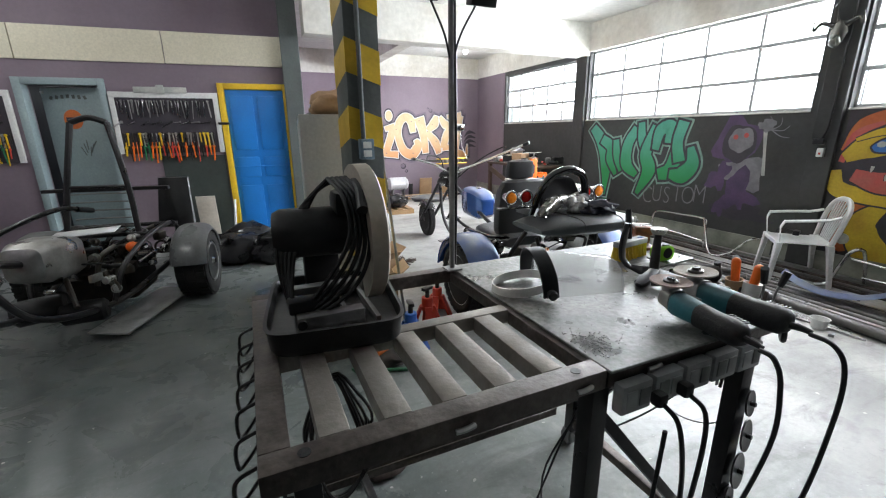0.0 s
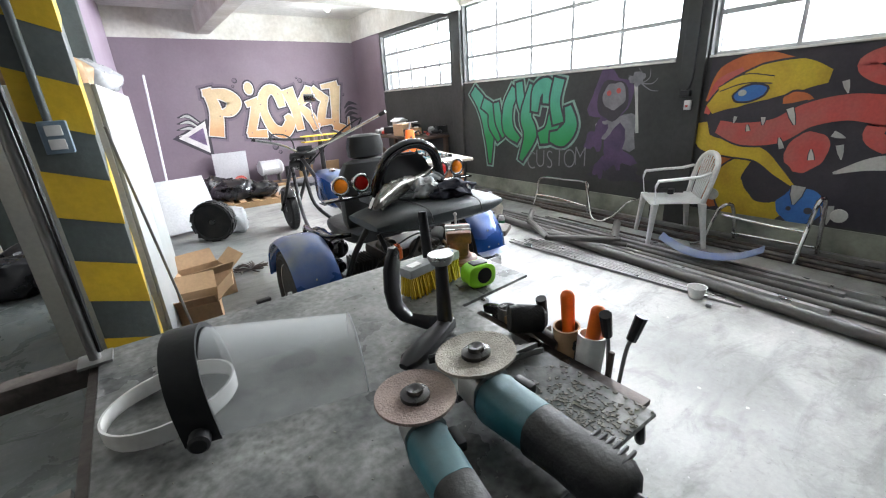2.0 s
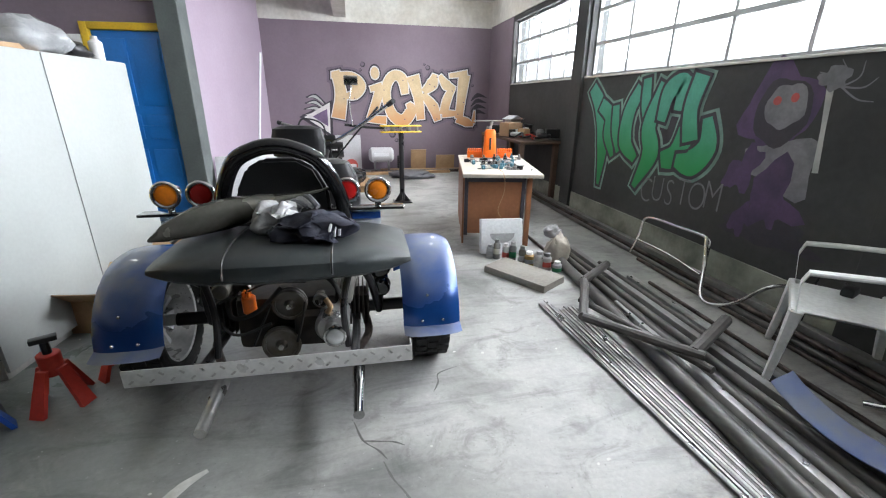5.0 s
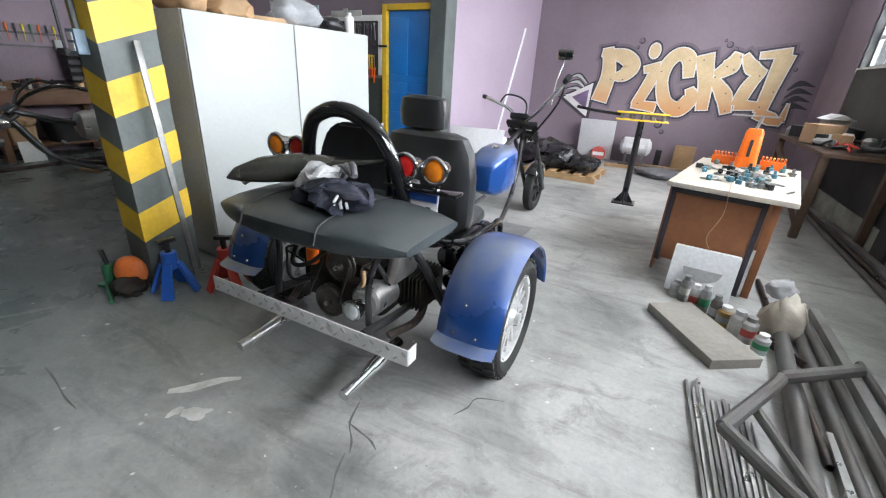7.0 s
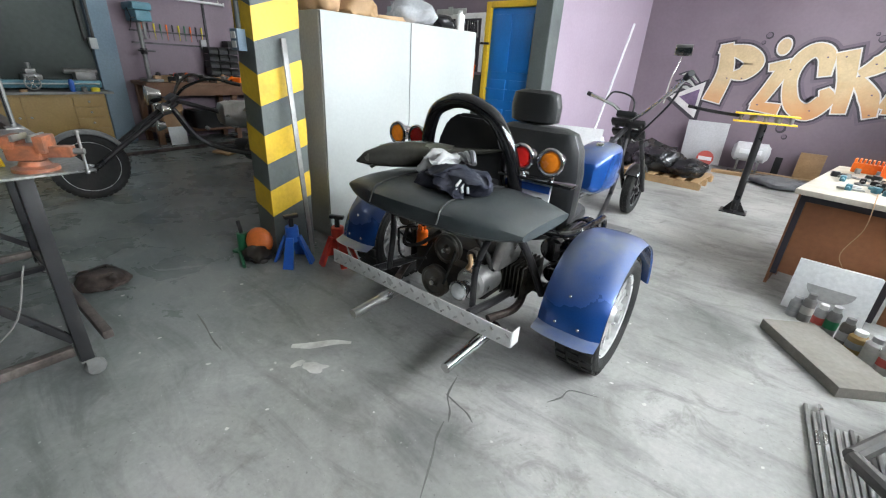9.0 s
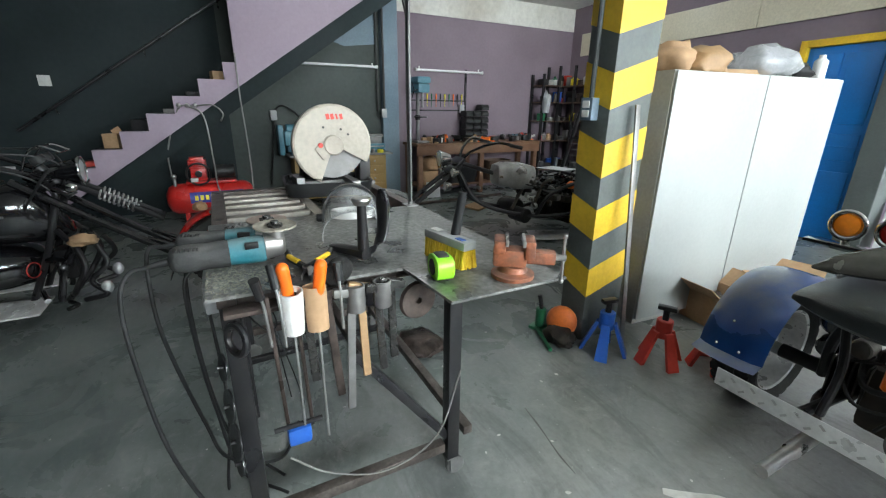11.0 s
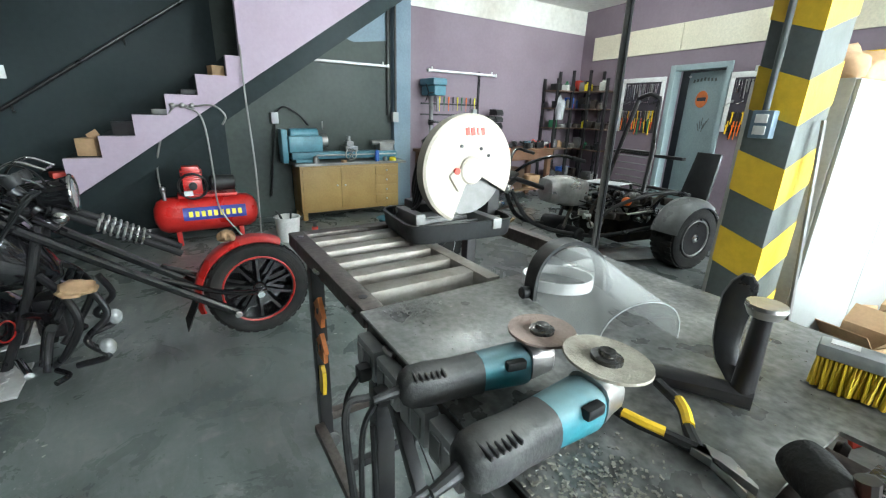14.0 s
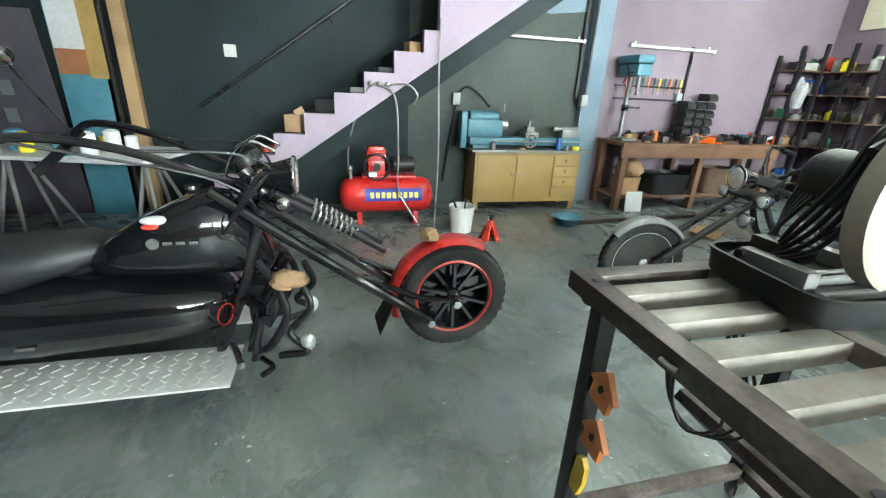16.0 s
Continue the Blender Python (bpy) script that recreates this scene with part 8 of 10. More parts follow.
# ceiling bulbs; the four western ones are unseen additions
for bx, by, watts in BULBS:
    bl = thing("ceiling_bulb", "round white bulb lamp under the ceiling", "lamp", (bx, by, CEIL), "ceiling bulbs")
    b = B()
    cyl(b, (0, 0, -0.05), (0, 0, -0.001), 0.05, seg=18, bev=0.006)
    part("holder", b, "white_plastic", bl)
    b = B()
    ball(b, (0, 0, -0.10), (0.05, 0.05, 0.055), 16, 10)
    g = part("bulb", b, "bulb_glow", bl, "lit white bulb")
    g.visible_shadow = False

# west wall: handrail, switch, tubes, conduits
hr = thing("handrail", "black steel handrail along the stair wall", "handrail", (WEST, 0, 0))
b = B()
tube(b, [(0.07, -1.0, 1.115), (0.07, 0.97, 2.49), (0.07, 1.95, 3.16)], 0.018, seg=10, soft=False)
part("rail", b, "black_steel", hr)
for y, z in ((-0.6, 1.395), (0.4, 2.09), (1.3, 2.715)):
    b = B()
    tube(b, [(0.0, y, z - 0.08), (0.05, y, z - 0.07), (0.07, y, z)], 0.008, seg=8)
    part("bracket", b, "black_steel", hr)
b = B()
box(b, (0.008, 0, 0), (0.014, 0.12, 0.12), bev=0.004)
solo("switch_plate", b, "white_plastic", "white switch plate on the dark wall", "switch", m=pose(WEST, -0.65, 1.68))
for y0, y1 in ((2.12, 3.45), (4.10, 5.42)):
    tl = thing("tube_light", "unlit white fluorescent tube batten on the wall", "lamp", (WEST, (y0 + y1) / 2, 2.03), "tube battens")
    L = y1 - y0
    b = B()
    span(b, (0.0, -L / 2, -0.018), (0.04, L / 2, 0.018), bev=0.004)
    part("batten", b, "white_plastic", tl)
    b = B()
    cyl(b, (0.055, -L / 2 + 0.03, -0.005), (0.055, L / 2 - 0.03, -0.005), 0.013, seg=12)
    part("tube", b, "paper", tl)
    for s in (-1, 1):
        b = B()
        box(b, (0.045, s * (L / 2 - 0.015), 0.0), (0.04, 0.03, 0.05), bev=0.004)
        part("end_cap", b, "white_plastic", tl)
        b = B()
        box(b, (0.02, s * (L / 2 - 0.08), 0.03), (0.02, 0.02, 0.05), bev=0.004)
        part("bracket", b, "white_plastic", tl)
for y in (3.44, 3.52):
    b = B()
    cyl(b, (WEST + (0.03 if y < 3.5 else 0.11), y, 1.36), (WEST + (0.03 if y < 3.5 else 0.11), y, 3.24), 0.018, seg=12)
    solo("conduit", b, "mural_grey", "dark conduit pipe running up the wall", "pipe", "wall conduits")
for y, z in ((3.50, 1.34), (1.83, 1.30), (5.0, 1.42)):
    b = B()
    box(b, (0.035, 0, 0), (0.07, 0.09, 0.14), bev=0.008)
    solo("junction_box", b, "grey_plastic", "grey junction box on the wall", "junction box", "junction boxes", m=pose(WEST + (0.09 if z == 1.34 else 0.0), y, z))
b = B()
tube(b, [(WEST + 0.04, 1.85, 1.36), (WEST + 0.08, 1.95, 1.44), (WEST + 0.1, 2.1, 1.36), (-4.0, 2.2, 1.22)], 0.012, seg=8)
tube(b, [(WEST + 0.04, 1.83, 1.22), (WEST + 0.05, 1.78, 0.9), (WEST + 0.06, 1.7, 0.3)], 0.012, seg=8)
solo("lathe_cable", b, "black_plastic", "black cable from the junction box to the lathe", "cable")
b = B()
prism(b, [(2.55, 2.42), (2.95, 2.30), (3.45, 2.36), (3.45, 3.2), (3.1, 3.2)], 0.002, Matrix(((0, 0, 1, WEST - 0.003), (1, 0, 0, 0), (0, 1, 0, 0), (0, 0, 0, 1))))
setting("wall_paint_patch", b, "blue_grey_wall", "faded pale blue paint patch on the wall", "wall")

# ---- along the east wall ----
mk("chair_plastic", (0.74, 0.75, 0.74), 0.38, col2=(0.60, 0.60, 0.57), s1=5, amt=0.5, bump=0.02)
mk("wood_brown", (0.30, 0.12, 0.05), 0.5, col2=(0.19, 0.075, 0.035), s1=3, s2=30, amt=0.6, bump=0.08)
mk("desk_top", (0.55, 0.50, 0.42), 0.6, col2=(0.38, 0.33, 0.27), s1=4, s2=40, amt=0.6, bump=0.05)
mk("pipe_steel", (0.13, 0.125, 0.12), 0.40, metal=0.45, col2=(0.075, 0.062, 0.052), s1=3, s2=40, amt=0.6, bump=0.06)
mk("pipe_grey", (0.29, 0.285, 0.275), 0.42, metal=0.45, col2=(0.13, 0.12, 0.11), s1=3, amt=0.6, bump=0.05)
mk("slab_grey", (0.27, 0.25, 0.22), 0.8, col2=(0.20, 0.18, 0.16), s1=5, amt=0.5, bump=0.12)
mk("black_bag", (0.012, 0.012, 0.014), 0.28, col2=(0.03, 0.03, 0.032), s1=6, amt=0.5, bump=0.1, bs=30)
mk("plastic_wrap", (0.62, 0.64, 0.66), 0.25, alpha=0.55, col2=(0.5, 0.52, 0.54), s1=12, amt=0.5, bump=0.2, bs=40)
mk("pale_sheet", (0.55, 0.55, 0.56), 0.6, col2=(0.45, 0.45, 0.46), s1=3, amt=0.5, bump=0.03)
mk("ochre_wood", (0.34, 0.22, 0.07), 0.5, col2=(0.26, 0.16, 0.05), s1=4, s2=40, amt=0.6, bump=0.05)
mk("lathe_blue", (0.07, 0.20, 0.26), 0.45, col2=(0.045, 0.13, 0.17), s1=6, amt=0.6, bump=0.06)
mk("dark_wood", (0.085, 0.05, 0.032), 0.65, col2=(0.14, 0.09, 0.06), s1=5, s2=40, amt=0.6, bump=0.12)
mk("bench_wood", (0.17, 0.085, 0.045), 0.65, col2=(0.11, 0.055, 0.03), s1=4, s2=40, amt=0.6, bump=0.12)
mk("band_blue", (0.03, 0.045, 0.30), 0.4, amt=0.3, bump=0.01)
mk("band_yellow", (0.85, 0.72, 0.03), 0.4, amt=0.3, bump=0.01)
mk("green_paint", (0.02, 0.14, 0.06), 0.4, col2=(0.015, 0.09, 0.04), s1=8, amt=0.5)
mk("floor_mark", (0.62, 0.61, 0.58), 0.8, col2=(0.36, 0.35, 0.33), s1=9, amt=0.7, bump=0.1)
mk("floor_crack", (0.15, 0.147, 0.14), 0.9, bump=0.2)

chair = thing("plastic_chair", "white moulded plastic garden armchair with a slatted back", "chair", (5.22, 2.66, 0), rz=40)
b = B()
rows = []
for k in range(9):
    v = -0.22 + 0.44 * k / 8
    rows.append([Vector((0.24 * u * (1 - 0.08 * k / 8), -v, 0.42 - 0.02 * (1 - u * u) * math.sin(k / 8 * math.pi) + (0.02 if k == 8 else 0))) for u in [-1 + j / 4 for j in range(9)]])
for off in (0, -0.008):
    vv = [[b.verts.new(p + Vector((0, 0, off))) for p in r] for r in rows]
    for p, q in zip(vv, vv[1:]):
        for j in range(8):
            b.faces.new((p[j], p[j + 1], q[j + 1], q[j]))
span(b, (-0.25, 0.205, 0.385), (0.25, 0.225, 0.425), bev=0.008)
part("seat", b, "chair_plastic", chair)
for s in (-1, 1):
    for y, splay in ((0.20, 0.04), (-0.20, -0.05)):
        b = B()
        loft(b, [oval((s * (0.235 + dz * 0.05), y + splay * dz, 0.42 * (1 - dz)), w, w * 0.7, 10, 3.5, (1, 0, 0), (0, 1, 0)) for dz, w in ((0, 0.045), (0.4, 0.034), (1.0, 0.026))])
        part("leg", b, "chair_plastic", chair)
    b = B()
    loft(b, [oval(p, w, 0.012, 10, 3.0, (1, 0, 0), (0, 0.2, 1)) for p, w in (((s * 0.255, 0.20, 0.42), 0.028), ((s * 0.275, 0.22, 0.58), 0.028), ((s * 0.285, 0.20, 0.64), 0.03), ((s * 0.285, 0.05, 0.655), 0.032), ((s * 0.27, -0.14, 0.67), 0.03), ((s * 0.24, -0.235, 0.70), 0.026))])
    part("armrest", b, "chair_plastic", chair)
b = B()
arch = [(-0.22, -0.21, 0.42), (-0.245, -0.25, 0.62), (-0.22, -0.285, 0.76), (-0.12, -0.305, 0.83), (0.0, -0.31, 0.845), (0.12, -0.305, 0.83), (0.22, -0.285, 0.76), (0.245, -0.25, 0.62), (0.22, -0.21, 0.42)]
tube(b, arch, 0.024, seg=10)
part("back_frame", b, "chair_plastic", chair)
for k in range(7):
    u = -0.15 + 0.05 * k
    b = B()
    loft(b, [oval((u * f, y, z), 0.011, 0.006, 8, 3.0, (1, 0, 0), (0, 1, 0)) for f, y, z in ((0.75, -0.215, 0.44), (0.9, -0.25, 0.60), (1.05, -0.285, 0.74), (1.12, -0.303, 0.83 - abs(u) * 0.18))])
    part("back_slat", b, "chair_plastic", chair)
b = B()
box(b, (0, 0, 0.03), (0.10, 0.06, 0.05), rot=(0, 0, 20), bev=0.015)
tube(b, [(0.03, 0.02, 0.04), (0.10, 0.12, 0.03), (0.12, 0.24, 0.0), (0.12, 0.26, -0.3)], 0.006, seg=6)
solo("charger", b, "black_plastic", "black charger with a lead lying on the chair", "charger", m=pose(5.32, 2.72, 0.43))

# steel stock on the floor
rng = random.Random(12)
STOCK = [((4.55, 4.45), (4.18, 0.9), 0.042, "pipe_steel"), ((4.66, 4.6), (4.45, 0.6), 0.03, "pipe_steel"), ((4.74, 4.75), (4.62, 0.4), 0.026, "pipe_steel"), ((4.83, 4.95), (4.74, 1.2), 0.026, "pipe_grey"),
         ((4.90, 4.35), (4.84, 0.8), 0.022, "pipe_steel"), ((4.58, 5.35), (4.53, 3.4), 0.016, "rust_steel"), ((5.08, 3.9), (5.02, 2.0), 0.014, "rust_steel"), ((4.48, 3.9), (4.36, 2.0), 0.020, "bright_steel"),
         ((4.58, 3.6), (4.40, 1.2), 0.022, "bright_steel"), ((5.52, 8.2), (5.40, -1.5), 0.024, "rust_steel"), ((5.44, 8.0), (5.30, -1.2), 0.022, "pipe_steel"), ((5.58, 7.6), (5.53, -2.0), 0.03, "pipe_grey"), ((5.33, 4.4), (5.22, 0.4), 0.016, "rust_steel"), ((4.96, 4.0), (4.80, 0.2), 0.024, "bright_steel")]
for k, ((x0, y0), (x1, y1), r, mm) in enumerate(STOCK):
    b = B()
    if k % 4 == 3 or mm == "bright_steel":
        d = Vector((x1, y1, r)) - Vector((x0, y0, r))
        box(b, (0, 0, d.length / 2), (2 * r, 2 * r, d.length), m=axis_matrix((x0, y0, r), (x1, y1, r)), bev=0.003)
    else:
        lathe(b, [(r * 0.8, 0), (r, 0), (r, (Vector((x1, y1)) - Vector((x0, y0))).length), (r * 0.8, (Vector((x1, y1)) - Vector((x0, y0))).length), (r * 0.8, 0)], (x0, y0, r), (x1, y1, r), 16)
    solo("steel_pipe", b, mm, "long steel pipe lying on the floor by the wall", "pipe", "steel stock on the floor")
for k in range(11):
    b = B()
    x = 4.03 + 0.026 * k
    y0 = 3.78 - rng.uniform(0, 0.15) - 0.02 * k
    d0, d1 = Vector((x, y0, 0.012 + 0.004 * (k % 3))), Vector((x + 0.10 - 0.012 * k, 1.75 + rng.uniform(-0.2, 0.2), 0.012))
    box(b, (0, 0, (d1 - d0).length / 2), (0.014, 0.012, (d1 - d0).length), m=axis_matrix(d0, d1), bev=0.002)
    solo("steel_rod", b, "bright_steel" if k % 3 else "dull_steel", "thin bright steel rod lying on the floor", "steel rod", "thin rods on the floor")

# bent dark frame lying on the pipes
bf = thing("bent_frame", "dark bent tubular handlebar frame lying on the pipes", "tube frame", (4.4, 3.3, 0))
tubes(bf, "tube", "pipe_steel", [([(0.38, 0.77, 0.13), (0.0, 0.47, 0.14)], 0.032), ([(0.0, 0.47, 0.14), (-0.06, 0.35, 0.14), (-0.28, -0.02, 0.13)], 0.03), ([(-0.28, -0.02, 0.13), (0.10, -0.50, 0.13), (0.12, -0.52, 0.13)], 0.03), ([(0.10, -0.50, 0.13), (0.56, -0.24, 0.14)], 0.036), ([(-0.14, 0.26, 0.10), (0.12, -0.62, 0.10)], 0.022)])

# tubular chrome frames against the wall
for k, (y0, y1, h) in enumerate(((4.52, 3.82, 0.40),)):
    cf = thing("chrome_chair_base", "scratched chrome tubular chair frame leaning by the wall", "tube frame", (5.42, 4.15, 0), "chrome frames")
    tubes(cf, "tube", "chrome", [([(-0.05, 0.42, 0.02), (0.0, 0.40, 0.2), (0.02, 0.36, 0.38), (0.04, 0.0, 0.40), (0.03, -0.34, 0.40), (0.0, -0.40, 0.30), (-0.02, -0.42, 0.02)], 0.013),
                                 ([(-0.02, 0.40, 0.16), (0.0, 0.0, 0.15), (-0.02, -0.40, 0.12)], 0.012), ([(0.0, -0.36, 0.42), (-0.04, -0.44, 0.22), (-0.18, -0.62, 0.03), (-0.10, -0.78, 0.06), (0.0, -0.92, 0.24), (0.1, -0.98, 0.27)], 0.014)])
cf = thing("chrome_chair_base", "chrome tubular bench frame with rusty feet by the wall", "tube frame", (5.30, 1.9, 0), "chrome frames")
tubes(cf, "tube", "chrome", [([(-0.16, 0.50, 0.02), (-0.10, 0.42, 0.06), (0.0, 0.40, 0.22), (0.05, 0.36, 0.36), (0.15, 0.30, 0.36), (0.2, 0.26, 0.05)], 0.017), ([(-0.14, -0.30, 0.03), (-0.08, -0.30, 0.16), (0.02, -0.30, 0.30), (0.05, -0.32, 0.50), (0.16, -0.34, 0.50), (0.2, -0.36, 0.05)], 0.017), ([(0.04, 0.34, 0.30), (0.04, 0.0, 0.27), (0.03, -0.30, 0.26)], 0.012), ([(0.18, 0.28, 0.10), (0.18, 0.0, 0.10), (0.19, -0.34, 0.10)], 0.012)])
for y, z in ((0.50, 0.45), (-0.44, 0.40)):
    b = B()
    cyl(b, (0.16, y, z), (0.18, y, z), 0.055, seg=20, bev=0.005)
    part("round_pad", b, "art_bone", cf)

# curved blue guard and tub
b = B()
rows_o = []
for k in range(15):
    a = radians(-38 + 76 * k / 14)
    rows_o.append([Vector((dx, math.sin(a) * 0.60, 0.70 - math.cos(a) * 0.60)) for dx in (-0.09, -0.03, 0.03, 0.09)])
for off in (0, 0.006):
    vv = [[b.verts.new(p + Vector((0, 0, off))) for p in r] for r in rows_o]
    for p, q in zip(vv, vv[1:]):
        for j in range(3):
            b.faces.new((p[j], p[j + 1], q[j + 1], q[j]))
solo("curved_guard", b, "blue_metallic", "dusty blue curved mudguard lying on the pipes", "mudguard", m=pose(4.72, 2.08, -0.005, 0, 0, 14))
cup = thing("plastic_tub", "small white plastic tub with red print on the floor", "tub", (4.10, 1.88, 0))
b = B()
lathe(b, [(0.0, 0.002), (0.045, 0.0), (0.062, 0.08), (0.066, 0.082), (0.060, 0.08), (0.043, 0.005), (0.0, 0.006)], seg=24)
part("tub_wall", b, "white_plastic", cup)
b = B()
lathe(b, [(0.0505, 0.022), (0.0585, 0.06)], seg=10, arc=100, start=200)
part("red_print", b, "red_print", cup)
b = B()
box(b, (0, 0, 0.012), (0.05, 0.035, 0.024), bev=0.004)
solo("small_block", b, "grey_plastic", "small grey block lying on the floor", "block", m=pose(4.02, 1.76, 0, 0, 0, 15))

# slab, cans, box, bag in front of the desk
b = B()
box(b, (0, 0, 0.03), (0.60, 0.30, 0.06), bev=0.005)
solo("stone_slab", b, "slab_grey", "grey composite slab lying on the floor", "slab", m=pose(4.11, 4.22, 0, 0, 0, -57))
CANS = (("pale_cloth", 0.035, 0.12), ("dull_steel", 0.033, 0.17), ("pale_cloth", 0.033, 0.16), ("dull_steel", 0.033, 0.18), ("engine_metal", 0.033, 0.17), ("ochre_wood", 0.045, 0.13), ("bright_steel", 0.045, 0.16), ("bright_steel", 0.042, 0.15), ("pale_cloth", 0.04, 0.11))
for k, (mm, r, h) in enumerate(CANS):
    x, y = 3.98 + 0.068 * k * 0.8, 4.72 - 0.062 * k + 0.03 * (k % 2)
    cn = thing("spray_can", "small used paint can standing on the floor", "paint can", (x, y, 0), "paint cans by the desk")
    b = B()
    lathe(b, [(0.0, 0), (r, 0.0), (r, h * 0.82), (r * 0.7, h * 0.92), (r * 0.68, h * 0.92), (0.0, h * 0.92)], seg=18)
    part("can_body", b, mm, cn)
    b = B()
    lathe(b, [(0.0, h * 0.92), (r * 0.66, h * 0.921), (r * 0.66, h * 1.1), (0.0, h * 1.12)], seg=16)
    part("cap", b, ("pale_cloth", "dull_steel", "white_plastic")[k % 3], cn)
    b = B()
    lathe(b, [(r * 1.01, h * 0.3), (r * 1.01, h * 0.6)], seg=18)
    part("label_band", b, ("grey_plastic", "art_bone", "art_red", "art_green", "pale_cloth")[k % 5], cn)
bx = thing("carton_box", "white carton with a grey basin picture leaning on the desk", "box", (4.12, 4.84, 0), rz=-6)
b = B()
box(b, (0, 0, 0.17), (0.40, 0.10, 0.33), rot=(-12, 0, 0), bev=0.004)
part("carton", b, "paper", bx)
b = B()
prism(b, [(0.12 * math.cos(a), 0.09 * math.sin(a)) for a in [math.pi + math.pi * k / 14 for k in range(15)]], 0.002, pose(0, -0.052, 0.21, 78, 0, 0))
part("printed_bowl", b, "pale_cloth", bx)
heap("paper_sack", (4.55, 4.50, 0.0), (0.11, 0.10, 0.17), "desk_top", "crumpled pale paper sack standing on the floor", "sack", 2.2)
heap("paper_sack", (4.50, 4.54, 0.24), (0.08, 0.06, 0.07), "pale_cloth", "rolled grey mouth of a paper sack", "sack", 5.2)
for k, (x, y, rz) in enumerate(((4.42, 4.36, 40), (4.48, 4.30, 48), (4.36, 4.42, 35))):
    b = B()
    L = 0.42
    box(b, (0, 0, 0.0225), (L, 0.005, 0.045))
    box(b, (0, 0.0225, 0.0025), (L, 0.045, 0.005))
    solo("steel_angle", b, "rust_steel" if k else "dull_steel", "short steel angle offcut on the floor", "steel offcut", "steel offcuts", m=pose(x, y, 0.002 + 0.005 * k, 0, 0, -rz))

# desk
desk = thing("desk", "old wooden desk with a pale worn top and a broken side", "desk", (4.12, 4.92, 0), rz=-12)
b = B()
box(b, (0.02, 0.72, 0.735), (0.76, 1.48, 0.035), bev=0.006)
part("desk_top", b, "desk_top", desk)
b = B()
span(b, (-0.30, 0.10, 0.14), (0.22, 0.125, 0.66), bev=0.003)
part("end_panel", b, "wood_brown", desk)
b = B()
for lo, hi in (((-0.335, 0.09, 0.12), (-0.30, 0.13, 0.715)), ((0.22, 0.09, 0.0), (0.255, 0.13, 0.715)), ((-0.335, 0.09, 0.66), (0.255, 0.13, 0.715))):
    span(b, lo, hi, bev=0.003)
part("black_edging", b, "art_black", desk)
b = B()
prism(b, [(0.13, 0.02), (0.30, 0.06), (0.42, 0.0), (0.62, 0.10), (0.80, 0.03), (1.3, 0.05), (1.3, 0.715), (0.13, 0.715)], 0.018, Matrix(((0, 0, -1, -0.335), (1, 0, 0, 0), (0, 1, 0, 0), (0, 0, 0, 1))))
part("broken_side_panel", b, "wood_brown", desk)
for x, y in ((0.30, 0.14), (0.30, 1.36), (-0.30, 1.36)):
    b = B()
    span(b, (x - 0.025, y - 0.025, 0), (x + 0.025, y + 0.025, 0.715), bev=0.004)
    part("leg", b, "wood_brown", desk)
for k in range(75):
    x = rng.gauss(0.02, 0.17)
    y = rng.uniform(0.25, 1.3)
    x = max(-0.3, min(0.34, x))
    p = desk.matrix_world @ Vector((x, y, 0.753))
    b = B()
    kind = k % 4
    mm = ("lathe_blue", "pale_cloth", "dull_steel", "bright_steel", "black_steel", "dull_steel")[k % 6]
    if kind == 0:
        lathe(b, [(0.0, 0), (0.022, 0.0), (0.022, 0.03), (0.012, 0.034), (0.012, 0.06), (0.0, 0.06)], seg=12)
    elif kind == 1:
        box(b, (0, 0, 0.008), (rng.uniform(0.08, 0.18), 0.018, 0.014), bev=0.004)
    elif kind == 2:
        box(b, (0, 0, 0.02), (0.05, 0.035, 0.04), bev=0.008)
        cyl(b, (0.02, 0, 0.02), (0.07, 0, 0.02), 0.010, seg=10)
    else:
        torus(b, (0, 0, 0.007), rng.uniform(0.015, 0.03), 0.007, (0, 0, 1), 16, 6)
    solo("metal_part", b, mm, "small loose machine part lying on the desk", "machine part", "parts on the desk", m=pose(*p, 0, 0, rng.uniform(0, 360)))
jk = thing("hydraulic_jack", "orange hydraulic press jack with a bright handle on the desk", "jack", tuple(desk.matrix_world @ Vector((0.0, 1.15, 0.7535))), rz=-10)
b = B()
loft(b, [oval((0, 0, z), w, d, 16, 4.0, (1, 0, 0), (0, 1, 0)) for z, w, d in ((0.0, 0.085, 0.05), (0.02, 0.08, 0.048), (0.30, 0.065, 0.04), (0.33, 0.05, 0.03))])
part("jack_body", b, "orange_plastic", jk)
b = B()
span(b, (-0.012, -0.052, 0.10), (0.012, -0.045, 0.24), bev=0.003)
part("slot", b, "art_black", jk)
b = B()
cyl(b, (0, 0, 0.33), (0.02, 0, 0.43), 0.012, seg=12)
cyl(b, (-0.2, 0, 0.425), (0.14, 0.0, 0.43), 0.007, seg=10)
part("handle", b, "bright_steel", jk)
for sx in (-0.17, 0.19):
    ob = thing("orange_tray", "orange toothed plastic tray on the desk", "tray", tuple(desk.matrix_world @ Vector((sx, 1.22, 0.7535))), "orange trays", -10)
    b = B()
    span(b, (-0.09, -0.04, 0), (0.09, 0.04, 0.075), bev=0.01)
    part("tray_body", b, "orange_plastic", ob)
    for k in range(7):
        b = B()
        span(b, (-0.085 + 0.026 * k, -0.041, 0.0755), (-0.072 + 0.026 * k, 0.041, 0.105))
        part("tooth", b, "orange_plastic", ob)
b = B()
